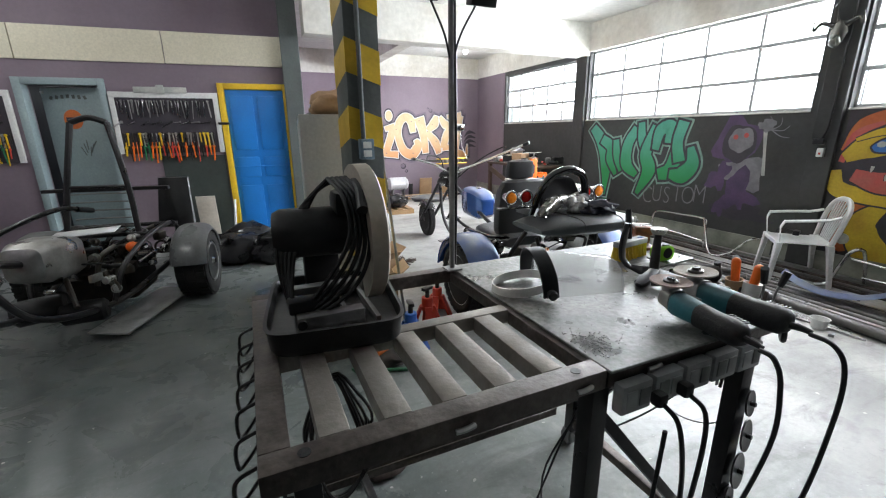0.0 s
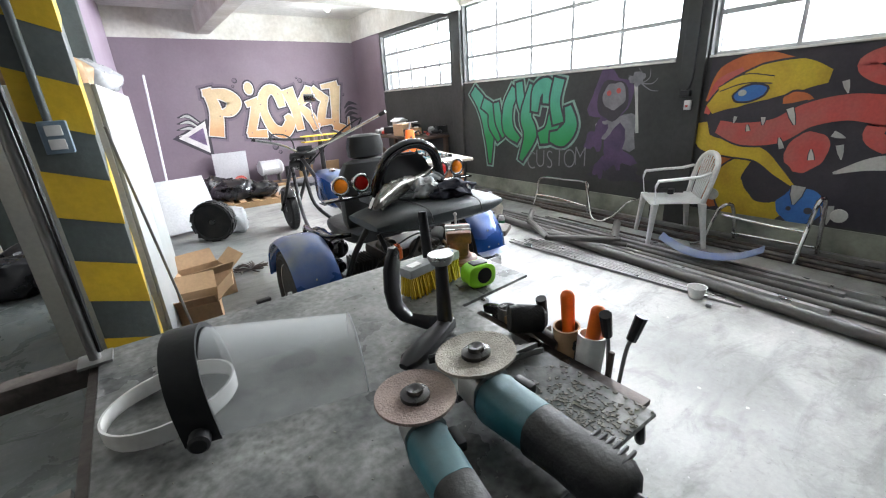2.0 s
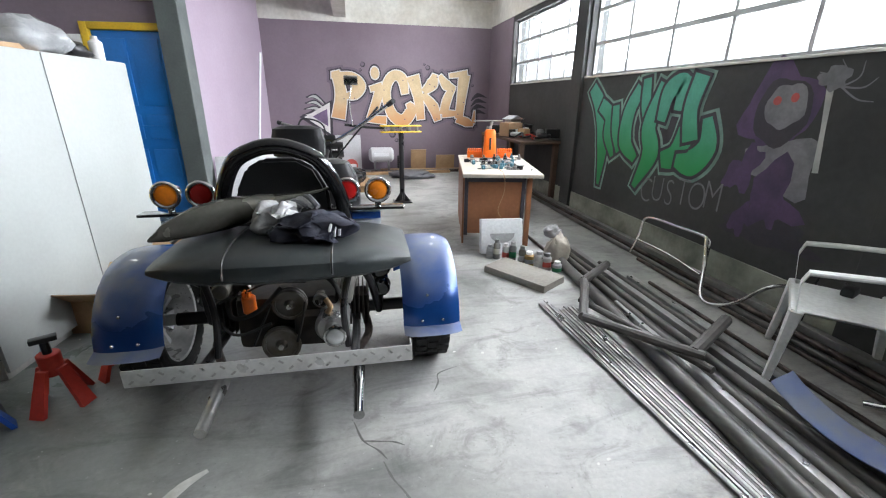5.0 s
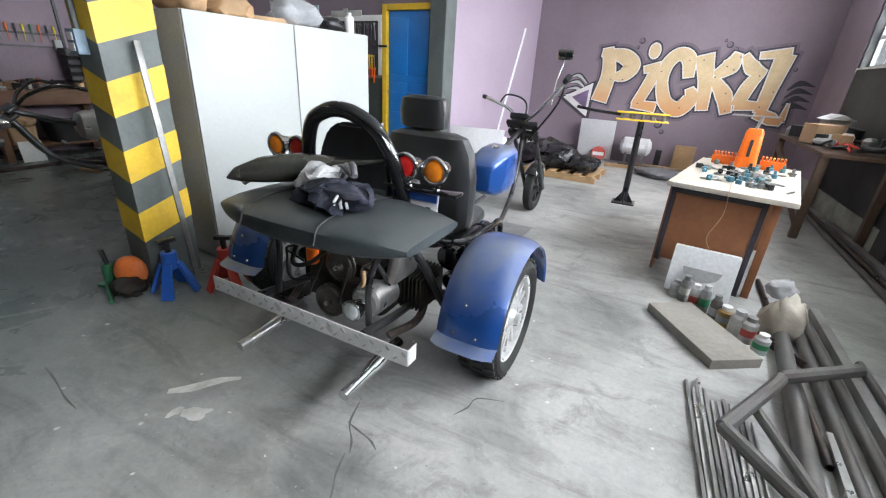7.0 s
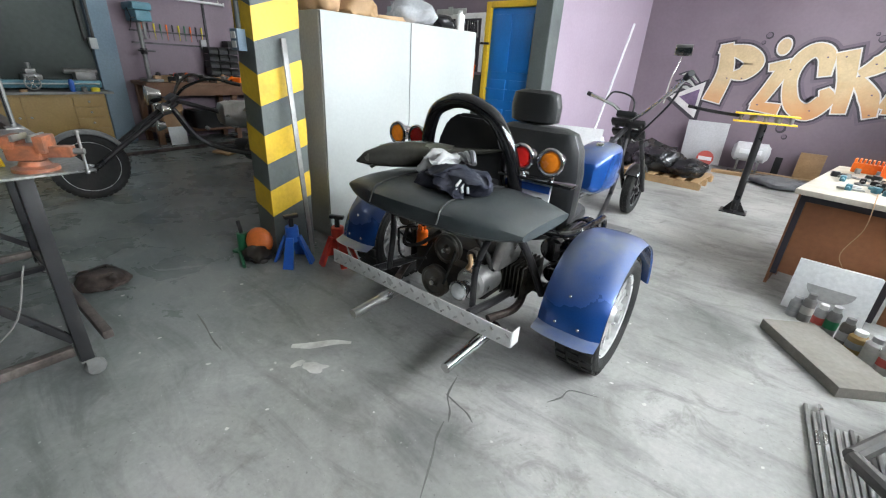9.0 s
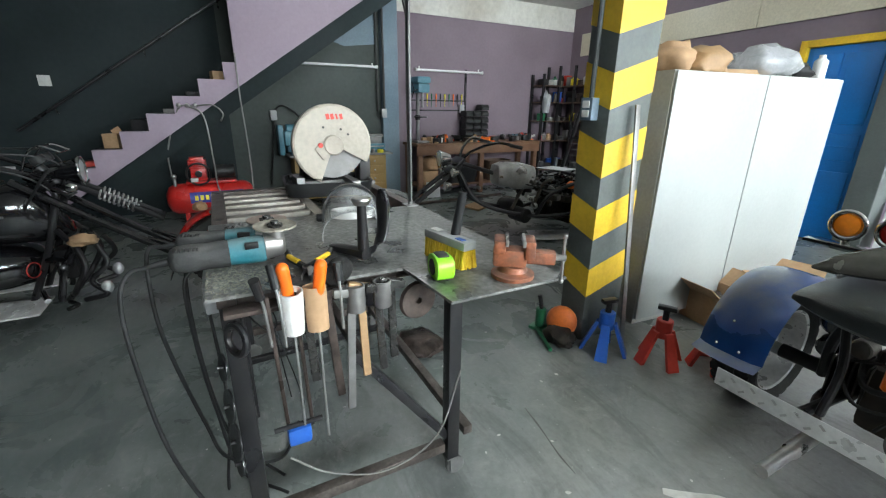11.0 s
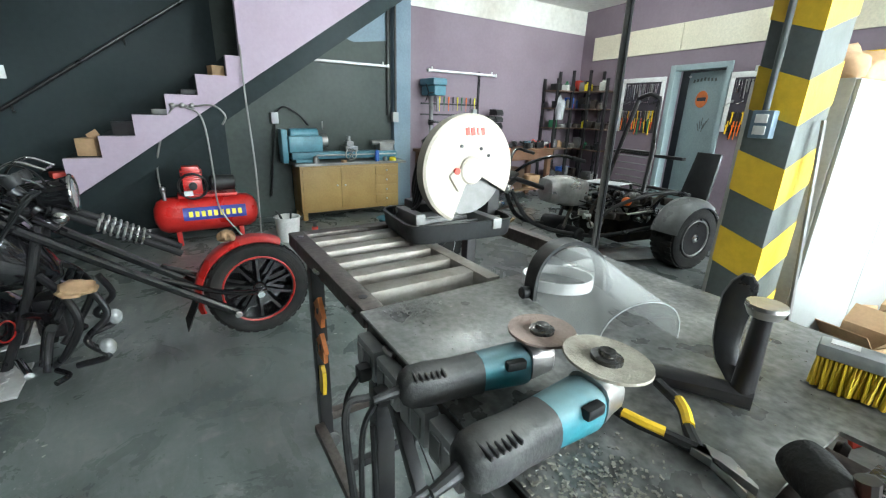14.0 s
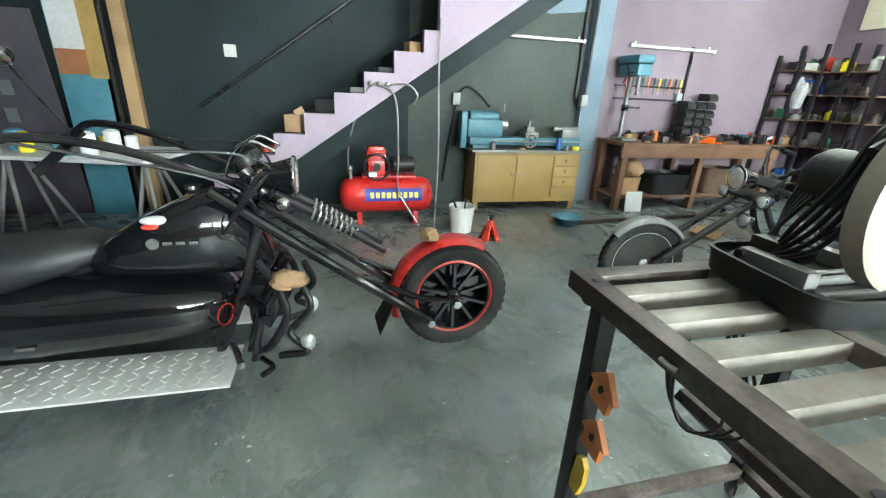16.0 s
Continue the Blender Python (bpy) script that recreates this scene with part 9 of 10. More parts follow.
tube(b, [tuple(desk.matrix_world @ Vector(p)) for p in ((0.0, 0.3, 0.76), (0.02, -0.03, 0.755), (0.03, -0.05, 0.6), (-0.02, -0.045, 0.42), (0.03, -0.05, 0.32))], 0.003, seg=6)
solo("loose_wire", b, "cardboard", "thin tan wire hanging over the desk's edge", "wire")
# tube bender on its stand
tb = thing("tube_bender", "yellow tube bender on a black steel stand", "tube bender", (3.43, 7.15, 0))
b = B()
cyl(b, (0, 0, 0.03), (0, 0, 0.98), 0.036, seg=16)
span(b, (-0.13, -0.11, 0), (0.13, 0.11, 0.014))
for a in range(4):
    q = pose(0, 0, 0, 0, 0, 90 * a)
    prism(b, [(0.03, 0.014), (0.11, 0.014), (0.03, 0.14)], 0.008, q @ Matrix(((1, 0, 0, 0), (0, 0, 1, -0.004), (0, 1, 0, 0), (0, 0, 0, 1))))
part("stand", b, "black_steel", tb)
for z in (0.985, 1.065):
    b = B()
    box(b, (0, 0, z), (0.56, 0.13, 0.014), rot=(0, 0, 6), bev=0.003)
    part("yellow_plate", b, "yellow_paint", tb)
for k in range(5):
    b = B()
    cyl(b, (-0.22 + 0.11 * k, 0.02 * (k % 2), 0.993), (-0.22 + 0.11 * k, 0.02 * (k % 2), 1.057), 0.035 if k % 2 else 0.022, seg=16, bev=0.004)
    part("roller", b, "dull_steel", tb)
tubes(tb, "lever", "black_steel", [([(-0.2, 0, 1.03), (-0.5, 0.0, 1.05), (-0.75, 0.02, 1.08)], 0.018)])

# cluttered bench in the north-east corner
nb = thing("corner_bench", "dark wooden bench heaped with parts in the corner", "workbench", (5.36, 7.75, 0))
b = B()
span(b, (-0.30, -0.95, 0.83), (0.30, 0.95, 0.87), bev=0.005)
part("bench_top", b, "dark_wood", nb)
for x, y in ((-0.26, -0.88), (0.26, -0.88), (-0.26, 0.88), (0.26, 0.88)):
    b = B()
    box(b, (x, y, 0.415), (0.07, 0.07, 0.83), rot=(0, 0, 0), bev=0.006)
    part("leg", b, "dark_wood", nb)
b = B()
box(b, (-0.28, 0, 0.45), (0.03, 1.9, 0.10), rot=(18, 0, 0), bev=0.004)
part("brace", b, "dark_wood", nb)
for k in range(34):
    x, y = 5.36 + rng.uniform(-0.27, 0.24), 7.75 + rng.uniform(-0.9, 0.85)
    b = B()
    kind = k % 5
    if kind == 0:
        box(b, (0, 0, 0.06), (rng.uniform(0.1, 0.22), rng.uniform(0.08, 0.16), 0.12), bev=0.006)
        mm = rng.choice(["cardboard", "paper", "black_plastic"])
    elif kind == 1:
        torus(b, (0, 0, 0.03), rng.uniform(0.06, 0.10), 0.028, (0, 0.1, 1), 24, 8)
        mm = rng.choice(["red_print", "black_plastic", "pale_cloth"])
    elif kind == 2:
        box(b, (0, 0, 0.02), (rng.uniform(0.2, 0.4), 0.03, 0.03), bev=0.005)
        mm = rng.choice(["tan_wood", "dull_steel", "rust_steel"])
    elif kind == 3:
        lathe(b, [(0.0, 0), (0.05, 0.0), (0.06, 0.08), (0.04, 0.11), (0.0, 0.11)], seg=16)
        mm = rng.choice(["white_plastic", "dull_steel", "black_plastic"])
    else:
        tube(b, [(-0.12, 0, 0.02), (-0.04, 0.06, 0.08), (0.06, -0.04, 0.03), (0.14, 0.03, 0.05)], 0.012, seg=7)
        mm = rng.choice(["black_plastic", "red_print", "tan_wood"])
    solo("bench_clutter", b, mm, "odd part lying on the heaped corner bench", "odd part", "parts on the corner bench", m=pose(x, y, 0.872 + 0.02 * (k % 3), 0, 0, rng.uniform(0, 360)))
mh = thing("model_house", "small pale wooden model house on the corner bench", "model house", (5.40, 8.05, 0.98), rz=15)
b = B()
span(b, (-0.10, -0.09, 0), (0.10, 0.09, 0.14), bev=0.004)
part("walls", b, "desk_top", mh)
b = B()
prism(b, [(-0.14, 0.14), (0.14, 0.14), (0.0, 0.20)], 0.24, Matrix(((1, 0, 0, 0), (0, 0, -1, 0.12), (0, 1, 0, 0), (0, 0, 0, 1))))
part("roof", b, "paper", mh)
b = B()
box(b, (0, 0, 0.11), (0.28, 0.22, 0.20), bev=0.005)
solo("carton", b, "cardboard", "open brown carton on the corner bench", "carton", m=pose(5.22, 7.65, 0.872, 0, 0, 20))
b = B()
lathe(b, [(0.0, 0), (0.11, 0.0), (0.11, 0.02), (0.075, 0.03), (0.07, 0.12), (0.0, 0.13)], seg=24)
solo("black_hat", b, "black_plastic", "black hat-shaped cover on the corner bench", "cover", m=pose(5.45, 7.55, 0.95, 8, 5, 0))

# ---- north bay and its floor ----
pal = thing("pallet", "pale wooden pallet with black engine parts on it", "pallet", (2.45, 8.35, 0), rz=-4)
for y in (-0.38, 0, 0.38):
    b = B()
    span(b, (-0.55, y - 0.045, 0.0), (0.55, y + 0.045, 0.085), bev=0.003)
    part("runner", b, "tan_wood", pal)
for k in range(6):
    b = B()
    x = -0.48 + 0.19 * k
    span(b, (x - 0.05, -0.44, 0.086), (x + 0.05, 0.44, 0.106), bev=0.003)
    part("deck_board", b, "tan_wood", pal)
heap("black_bag", (2.30, 8.35, 0.106), (0.36, 0.30, 0.20), "black_bag", "heap of black plastic sacks on the pallet", "sack", 7.7)
heap("black_bag", (2.72, 8.25, 0.106), (0.26, 0.26, 0.15), "black_bag", "black plastic sack on the pallet", "sack", 17.7)
heap("black_tarp", (3.85, 9.2, 0.0), (0.40, 0.30, 0.08), "grey_cloth", "dark crumpled tarpaulin lying on the floor", "tarpaulin", 4.4)
heap("white_sack", (1.42, 7.75, 0.25), (0.25, 0.30, 0.18), "paper", "crumpled white plastic sheets heaped by the wall", "plastic sheet", 9.3)
heap("dark_sack", (1.95, 8.9, 0.0), (0.45, 0.35, 0.30), "black_bag", "dark plastic sacks heaped by the wall", "sack", 23.3)
b = B()
box(b, (0, 0, 0.14), (0.55, 0.60, 0.28), bev=0.01)
solo("low_crate", b, "dark_wood", "dark low crate under white sheets", "crate", m=pose(1.45, 7.75, 0))
b = B()
box(b, (0, 0, 0.36), (0.75, 0.02, 0.72), rot=(-28, 0, 0), bev=0.003)
solo("leaning_board", b, "pale_sheet", "pale grey board leaning towards the wall", "board", m=pose(1.42, 7.05, 0.006, 0, 0, 12))
b = B()
cyl(b, (0, 0, 0.0), (0.12, 0.62, 1.75), 0.016, seg=10)
solo("white_lath", b, "paper", "long white lath leaning in the corner", "lath", m=pose(1.36, 7.95, 0.30))
rimw = thing("alloy_wheel", "black spoked motorcycle wheel rim standing on the floor", "wheel rim", (1.66, 6.36, 0.0), rz=62)
rw = wheel(rimw, (0, 0, 0.24), 0.24, 0.16, 0.205, "black_gloss", 5, -1, 10, "black_gloss", None, 0.03)
b = B()
box(b, (0.16, 0.14, 0.12), (0.02, 0.28, 0.24), rot=(0, 14, 0), bev=0.004)
part("bracket", b, "black_steel", rimw)
heap("blue_bag", (1.95, 6.55, 0.0), (0.12, 0.14, 0.24), "plastic_wrap", "crumpled pale blue plastic bag on the floor", "bag", 31.0)
for x, y, s_, rz, seed in ((1.30, 4.62, 0.34, 10, 1), (1.16, 4.02, 0.30, -8, 2)):
    ct = thing("open_carton", "open brown cardboard carton with torn flaps", "carton", (x, y, 0), "open cartons", rz)
    h = 0.22
    for dx, dy, sx, sy in ((-s_ / 2, 0, 0.006, s_), (s_ / 2, 0, 0.006, s_), (0, -s_ / 2, s_, 0.006), (0, s_ / 2, s_, 0.006)):
        b = B()
        box(b, (dx, dy, h / 2 + 0.004), (sx, sy, h), bev=0.001)
        part("side", b, "cardboard", ct)
        b = B()
        q = Vector((dx, dy, 0)).normalized()
        box(b, (dx + q.x * 0.06, dy + q.y * 0.06, h + 0.05), (0.006 if dx else s_ * 0.95, 0.006 if dy else s_ * 0.95, 0.15), rot=(-q.y * 50, q.x * 50, 0))
        part("flap", b, "cardboard", ct)
    b = B()
    box(b, (0, 0, 0.003), (s_, s_, 0.004))
    part("bottom", b, "cardboard", ct)
    heap("scrap_paper", (x, y, 0.008), (s_ * 0.33, s_ * 0.33, 0.12), "cardboard" if seed == 1 else "rust_steel", "crumpled brown scrap inside the carton", "scrap", seed * 3.7)
b = B()
for k in range(40):
    a = rng.uniform(0, 360)
    tube(b, [(0, 0, 0.015)] + [(0.08 * j * math.cos(radians(a + 15 * j)), 0.08 * j * math.sin(radians(a + 15 * j)), 0.012 + rng.uniform(0, 0.03)) for j in (1, 2)], 0.005, seg=5, n=3)
solo("scrap_heap", b, "rust_steel", "small heap of rusty wire scraps on the floor", "scrap", kind="stuff", m=pose(1.72, 4.95, 0))
# things along the north wall
b = B()
box(b, (0, 0, 0.36), (0.62, 0.015, 0.72), rot=(10, 0, 0), bev=0.002)
solo("steel_sheet", b, "pale_sheet", "grey steel sheet leaning against the purple wall", "steel sheet", m=pose(2.62, 10.1, 0.01))
sg = thing("round_sign", "round red and white sign leaning by the wall", "sign", (2.72, 9.98, 0.132))
b = B()
cyl(b, (0, 0.0, 0), (0, -0.01, 0), 0.13, seg=28)
part("sign_plate", b, "art_red", sg)
b = B()
box(b, (0, -0.013, 0), (0.2, 0.004, 0.06))
part("white_bar", b, "paper", sg)
at = thing("air_tank", "small grey steel air tank standing by the purple wall", "air tank", (3.33, 9.95, 0))
b = B()
lathe(b, [(0.0, -0.26), (0.09, -0.25), (0.15, -0.20), (0.15, 0.20), (0.09, 0.25), (0.0, 0.26)], (0, 0, 0.34), (1, 0, 0.34), 24)
part("tank", b, "pale_sheet", at)
for x in (-0.14, 0.14):
    b = B()
    span(b, (x - 0.015, -0.1, 0.0), (x + 0.015, 0.1, 0.24), bev=0.004)
    part("foot", b, "dull_steel", at)
b = B()
box(b, (0, -0.152, 0.36), (0.30, 0.006, 0.07))
part("white_label", b, "paper", at)
for x, w, h, mm in ((4.12, 0.32, 0.42, "tan_wood"), (3.72, 0.10, 0.30, "black_plastic"), (4.7, 0.40, 0.30, "tan_wood")):
    b = B()
    box(b, (0, 0, h / 2), (w, 0.03, h), rot=(9, 0, 0), bev=0.004)
    solo("wood_offcut", b, mm, "offcut board leaning against the purple wall", "board", "offcut boards", m=pose(x, 10.12, 0.004))
for k in range(3):
    b = B()
    span(b, (-0.9, -0.06, 0), (0.9, 0.06, 0.05), bev=0.004)
    solo("floor_plank", b, "tan_wood" if k != 1 else "rust_steel", "reddish plank lying along the wall", "plank", "planks by the wall", m=pose(3.8 + 0.2 * k, 9.62 + 0.15 * k, 0.0, 0, 0, 3 - 3 * k))

# ---- white cabinet and round the column ----
cab = thing("steel_cabinet", "tall white two-door steel cabinet with grey sides", "cabinet", (0.98, 3.40, 0), rz=-5.5)
b = B()
span(b, (-0.47, 0.0, 0.05), (-0.012, 1.62, 1.64), bev=0.004)
span(b, (-0.45, 0.03, 0.0), (-0.04, 1.59, 0.05))
part("carcass", b, "cabinet_grey", cab)
for y0, y1 in ((0.004, 0.806), (0.814, 1.616)):
    b = B()
    span(b, (-0.011, y0, 0.06), (0.008, y1, 1.635), bev=0.004)
    part("door", b, "cabinet_white", cab, "plain white cabinet door")
for y, x, sz, mm, lab, seed in ((0.14, -0.22, (0.17, 0.13, 0.11), "cardboard", "brown crumpled sack lying on the cabinet", 3.3), (0.42, -0.2, (0.17, 0.15, 0.10), "tan_wood", "tan crumpled sack lying on the cabinet", 6.1),
                            (0.98, -0.16, (0.20, 0.20, 0.12), "plastic_wrap", "crumpled clear plastic wrap on the cabinet", 12.0), (1.35, -0.22, (0.15, 0.14, 0.07), "black_bag", "dark bag lying on the cabinet", 14.0)):
    p = cab.matrix_world @ Vector((x, y, 1.641))
    heap("sack", tuple(p), sz, mm, lab, "sack", seed)
for k in range(5):
    p = cab.matrix_world @ Vector((-0.12 - 0.05 * k, 0.70 + 0.04 * k, 1.645))
    b = B()
    box(b, (0, 0, 0.015), (0.04, 0.42 - 0.05 * k, 0.03), bev=0.004)
    solo("loose_strip", b, ("tan_wood", "black_plastic", "dull_steel")[k % 3], "loose strip lying on the cabinet top", "strip", "strips on the cabinet", m=pose(*p, 0, 0, 10 * k - 20))
b = B()
lathe(b, [(0.0, 0), (0.04, 0.0), (0.042, 0.12), (0.02, 0.14), (0.02, 0.16), (0.0, 0.16)], seg=16)
solo("bottle", b, "white_plastic", "white plastic bottle standing on the cabinet", "bottle", m=pose(*(cab.matrix_world @ Vector((-0.1, 1.5, 1.641)))))


def axle_stand(x, y, mm, label, k=1.0):
    st = thing("axle_stand", label, "axle stand", (x, y, 0), "axle stands", rng.uniform(0, 90))
    for a in range(4):
        q = pose(0, 0, 0, 0, 0, 90 * a + 45)
        b = B()
        loft(b, [[q @ Vector((r + d, s_, z)) for d, s_ in ((-0.012, -0.03 * f), (0.008, -0.03 * f), (0.008, 0.03 * f), (-0.012, 0.03 * f))] for r, z, f in ((0.13 * k, 0.0, 1.2), (0.05 * k, 0.20 * k, 0.8))])
        part("leg", b, mm, st)
    b = B()
    cyl(b, (0, 0, 0.16 * k), (0, 0, 0.27 * k), 0.045 * k, seg=14, bev=0.004)
    part("collar", b, mm, st)
    b = B()
    cyl(b, (0, 0, 0.2 * k), (0, 0, 0.33 * k), 0.018, seg=10)
    span(b, (-0.05 * k, -0.02, 0.33 * k), (0.05 * k, 0.02, 0.355 * k), bev=0.006)
    part("post", b, "black_steel", st)


axle_stand(1.10, 2.98, "blue_paint", "blue steel axle stand on the floor")
axle_stand(1.32, 3.20, "red_print", "red steel axle stand on the floor")
axle_stand(1.50, 3.42, "red_print", "worn red steel axle stand on the floor", 0.9)
axle_stand(-2.75, 1.86, "red_print", "small red axle stand on the floor", 0.75)
bj = thing("bottle_jack", "dark green bottle jack standing by the column", "jack", (0.70, 2.82, 0), rz=20)
b = B()
span(b, (-0.06, -0.05, 0), (0.06, 0.05, 0.02), bev=0.004)
cyl(b, (0, 0, 0.02), (0, 0, 0.15), 0.035, seg=16, bev=0.005)
part("jack_body", b, "green_paint", bj)
b = B()
cyl(b, (0, 0, 0.15), (-0.02, 0, 0.24), 0.014, seg=10)
part("ram", b, "black_steel", bj)
b = B()
cyl(b, (0, -0.04, 0.014), (0.2, -0.22, 0.014), 0.012, seg=10)
part("lever", b, "green_paint", bj)
b = B()
ball(b, (0, 0, 0.11), (0.10, 0.06, 0.11), 16, 10)
solo("orange_shell", b, "orange_paint", "faded orange rounded shell by the column", "shell", m=pose(0.80, 2.86, 0.0, 0, 20, 30))
heap("grey_lump", (0.88, 2.83, 0.0), (0.12, 0.09, 0.06), "engine_dark", "oily dark lump of parts by the column", "scrap", 41.0)
heap("scrap_tangle", (0.55, 2.0, 0.0), (0.16, 0.12, 0.05), "rust_steel", "tangle of rusty scraps under the table", "scrap", 43.0)
for x, y, sx, seed in ((-0.10, 5.98, 0.36, 51), (0.38, 5.8, 0.30, 52), (0.05, 6.25, 0.34, 53)):
    heap("refuse_sack", (x, y, 0), (sx, 0.28, 0.24), "black_bag", "shiny black refuse sack on the floor", "sack", seed)
b = B()
box(b, (0, 0, 0.35), (0.24, 0.02, 0.70), rot=(8, 0, 0), bev=0.003)
solo("wooden_board", b, "desk_top", "pale wooden panel leaning against the wall", "board", m=DOORWALL @ pose(-1.38, -0.12, 0.0))
b = B()
cyl(b, (0, 0, 0), (0.05, 0.08, 0.62), 0.018, seg=10)
solo("white_rod", b, "white_plastic", "short white rod leaning by the blue door", "rod", m=DOORWALL @ pose(-1.08, -0.14, 0.0))

# ---- west wall: lathe, bench, shelves, compressor ----
lc = thing("lathe_cabinet", "ochre wooden cabinet with four small drawers", "cabinet", (-3.99, 2.70, 0))
b = B()
span(b, (-0.21, -0.70, 0.10), (0.185, 0.70, 0.72), bev=0.004)
part("carcass", b, "ochre_wood", lc)
for x, y in ((0.15, -0.66), (0.15, 0.66), (-0.17, -0.66), (-0.17, 0.66)):
    b = B()
    span(b, (x - 0.03, y - 0.03, 0), (x + 0.03, y + 0.03, 0.10))
    part("foot", b, "ochre_wood", lc)
for y0, y1 in ((-0.67, -0.17), (-0.16, 0.32)):
    b = B()
    span(b, (0.186, y0, 0.14), (0.198, y1, 0.69), bev=0.003)
    d = part("cabinet_door", b, "ochre_wood", lc)
    b = B()
    ball(b, (0.208, y1 - 0.05 if y0 < -0.5 else y0 + 0.05, 0.45), 0.014, 10, 7)
    part("knob", b, "bright_steel", d)
for k in range(4):
    b = B()
    z = 0.16 + 0.135 * k
    span(b, (0.186, 0.34, z), (0.198, 0.67, z + 0.12), bev=0.003)
    d = part("drawer", b, "ochre_wood", lc)
    b = B()
    ball(b, (0.21, 0.505, z + 0.06), 0.014, 10, 7)
    part("knob", b, "bright_steel", d)
b = B()
span(b, (-0.23, -0.76, 0.721), (0.24, 0.80, 0.75), bev=0.004)
part("tray_top", b, "dull_steel", lc)
la = thing("metal_lathe", "blue-green bench lathe with a bright chuck", "lathe", (-4.0, 2.65, 0.751))
b = B()
span(b, (-0.09, -0.70, 0.04), (0.09, 0.78, 0.13), bev=0.012)
span(b, (-0.10, -0.66, 0.0), (0.10, -0.40, 0.04))
span(b, (-0.10, 0.45, 0.0), (0.10, 0.72, 0.04))
part("bed", b, "lathe_blue", la)
b = B()
span(b, (-0.12, -0.74, 0.13), (0.12, -0.30, 0.34), bev=0.03)
cyl(b, (0.0, -0.70, 0.36), (0.0, -0.34, 0.36), 0.07, seg=20, bev=0.01)
part("headstock", b, "lathe_blue", la)
b = B()
span(b, (-0.10, -0.82, 0.0), (0.11, -0.745, 0.42), bev=0.02)
part("gear_cover", b, "lathe_blue", la)
b = B()
cyl(b, (0, -0.30, 0.27), (0, -0.22, 0.27), 0.085, seg=24, bev=0.008)
part("chuck", b, "bright_steel", la)
b = B()
span(b, (-0.10, 0.0, 0.13), (0.12, 0.18, 0.20), bev=0.01)
span(b, (-0.05, 0.04, 0.20), (0.06, 0.14, 0.26), bev=0.008)
cyl(b, (0.0, 0.09, 0.26), (0.0, 0.09, 0.33), 0.025, seg=12)
part("carriage", b, "dull_steel", la)
b = B()
torus(b, (0.16, 0.06, 0.10), 0.075, 0.009, (1, 0, 0), 24, 8)
cyl(b, (0.10, 0.06, 0.10), (0.165, 0.06, 0.10), 0.014, seg=10)
for a in (0, 60, 120):
    c_, s__ = math.cos(radians(a)) * 0.075, math.sin(radians(a)) * 0.075
    cyl(b, (0.16, 0.06 - c_, 0.10 - s__), (0.16, 0.06 + c_, 0.10 + s__), 0.005, seg=6)
part("handwheel", b, "bright_steel", la)
b = B()
span(b, (-0.07, 0.52, 0.13), (0.08, 0.74, 0.24), bev=0.015)
cyl(b, (0, 0.42, 0.24), (0, 0.78, 0.24), 0.035, seg=16, bev=0.006)
part("tailstock", b, "dull_steel", la)
b = B()
cyl(b, (0.11, -0.4, 0.09), (0.11, 0.75, 0.09), 0.010, seg=8)
part("lead_screw", b, "bright_steel", la)
b = B()
cyl(b, (0.05, -0.28, 0.42), (0.05, -0.28, 0.52), 0.010, seg=8)
part("lever", b, "bright_steel", la)
for y, mm, r, h in ((-0.48, "dull_steel", 0.035, 0.09), (0.38, "blue_paint", 0.03, 0.15), (0.62, "band_yellow", 0.05, 0.05), (0.5, "dull_steel", 0.03, 0.06), (-0.1, "cardboard", 0.04, 0.03)):
    b = B()
    lathe(b, [(0.0, 0), (r, 0.0), (r, h * 0.8), (r * 0.6, h), (0.0, h)], seg=14)
    solo("small_tin", b, mm, "small tin standing on the lathe tray", "tin", "tins on the lathe tray", m=pose(-3.82, 2.70 + y, 0.751))

wb = thing("workbench", "brown wooden workbench with a lower shelf", "workbench", (-3.90, 5.12, 0))
b = B()
span(b, (-0.32, -1.25, 0.83), (0.28, 1.25, 0.875), bev=0.005)
span(b, (0.24, -1.25, 0.69), (0.27, 1.25, 0.83), bev=0.003)
part("bench_top", b, "bench_wood", wb)
for x in (-0.26, 0.22):
    for y in (-1.18, 0.0, 1.18):
        b = B()
        span(b, (x - 0.04, y - 0.04, 0), (x + 0.04, y + 0.04, 0.83), bev=0.005)
        part("leg", b, "bench_wood", wb)
b = B()
span(b, (-0.29, -1.2, 0.16), (0.25, 1.2, 0.19), bev=0.003)
part("lower_shelf", b, "bench_wood", wb)
for y, sx, sy, sz, mm, lab in ((-0.95, 0.3, 0.3, 0.22, "cardboard", "open brown carton under the bench"), (-0.35, 0.4, 0.62, 0.26, "black_plastic", "large black tub under the bench"), (0.45, 0.35, 0.5, 0.34, "dark_wood", "dark crate under the bench"), (0.95, 0.3, 0.3, 0.2, "cardboard", "brown carton under the bench")):
    b = B()
    loft(b, [oval((0, 0, z), sx / 2 * f, sy / 2 * f, 16, 6.0, (1, 0, 0), (0, 1, 0)) for z, f in ((0, 0.9), (sz, 1.0), (sz + 0.012, 1.03), (sz + 0.012, 0.97), (sz * 0.9, 0.95))])
    solo("storage_tub", b, mm, lab, "storage box", "boxes under the bench", m=pose(-3.86, 5.12 + y, 0.191))
b = B()
box(b, (0, 0, 0.13), (0.02, 0.24, 0.26), rot=(0, -8, 0), bev=0.003)
solo("hardboard_sheet", b, "paper", "white panel leaning on the bench shelf", "panel", m=pose(-3.58, 4.14, 0.002))
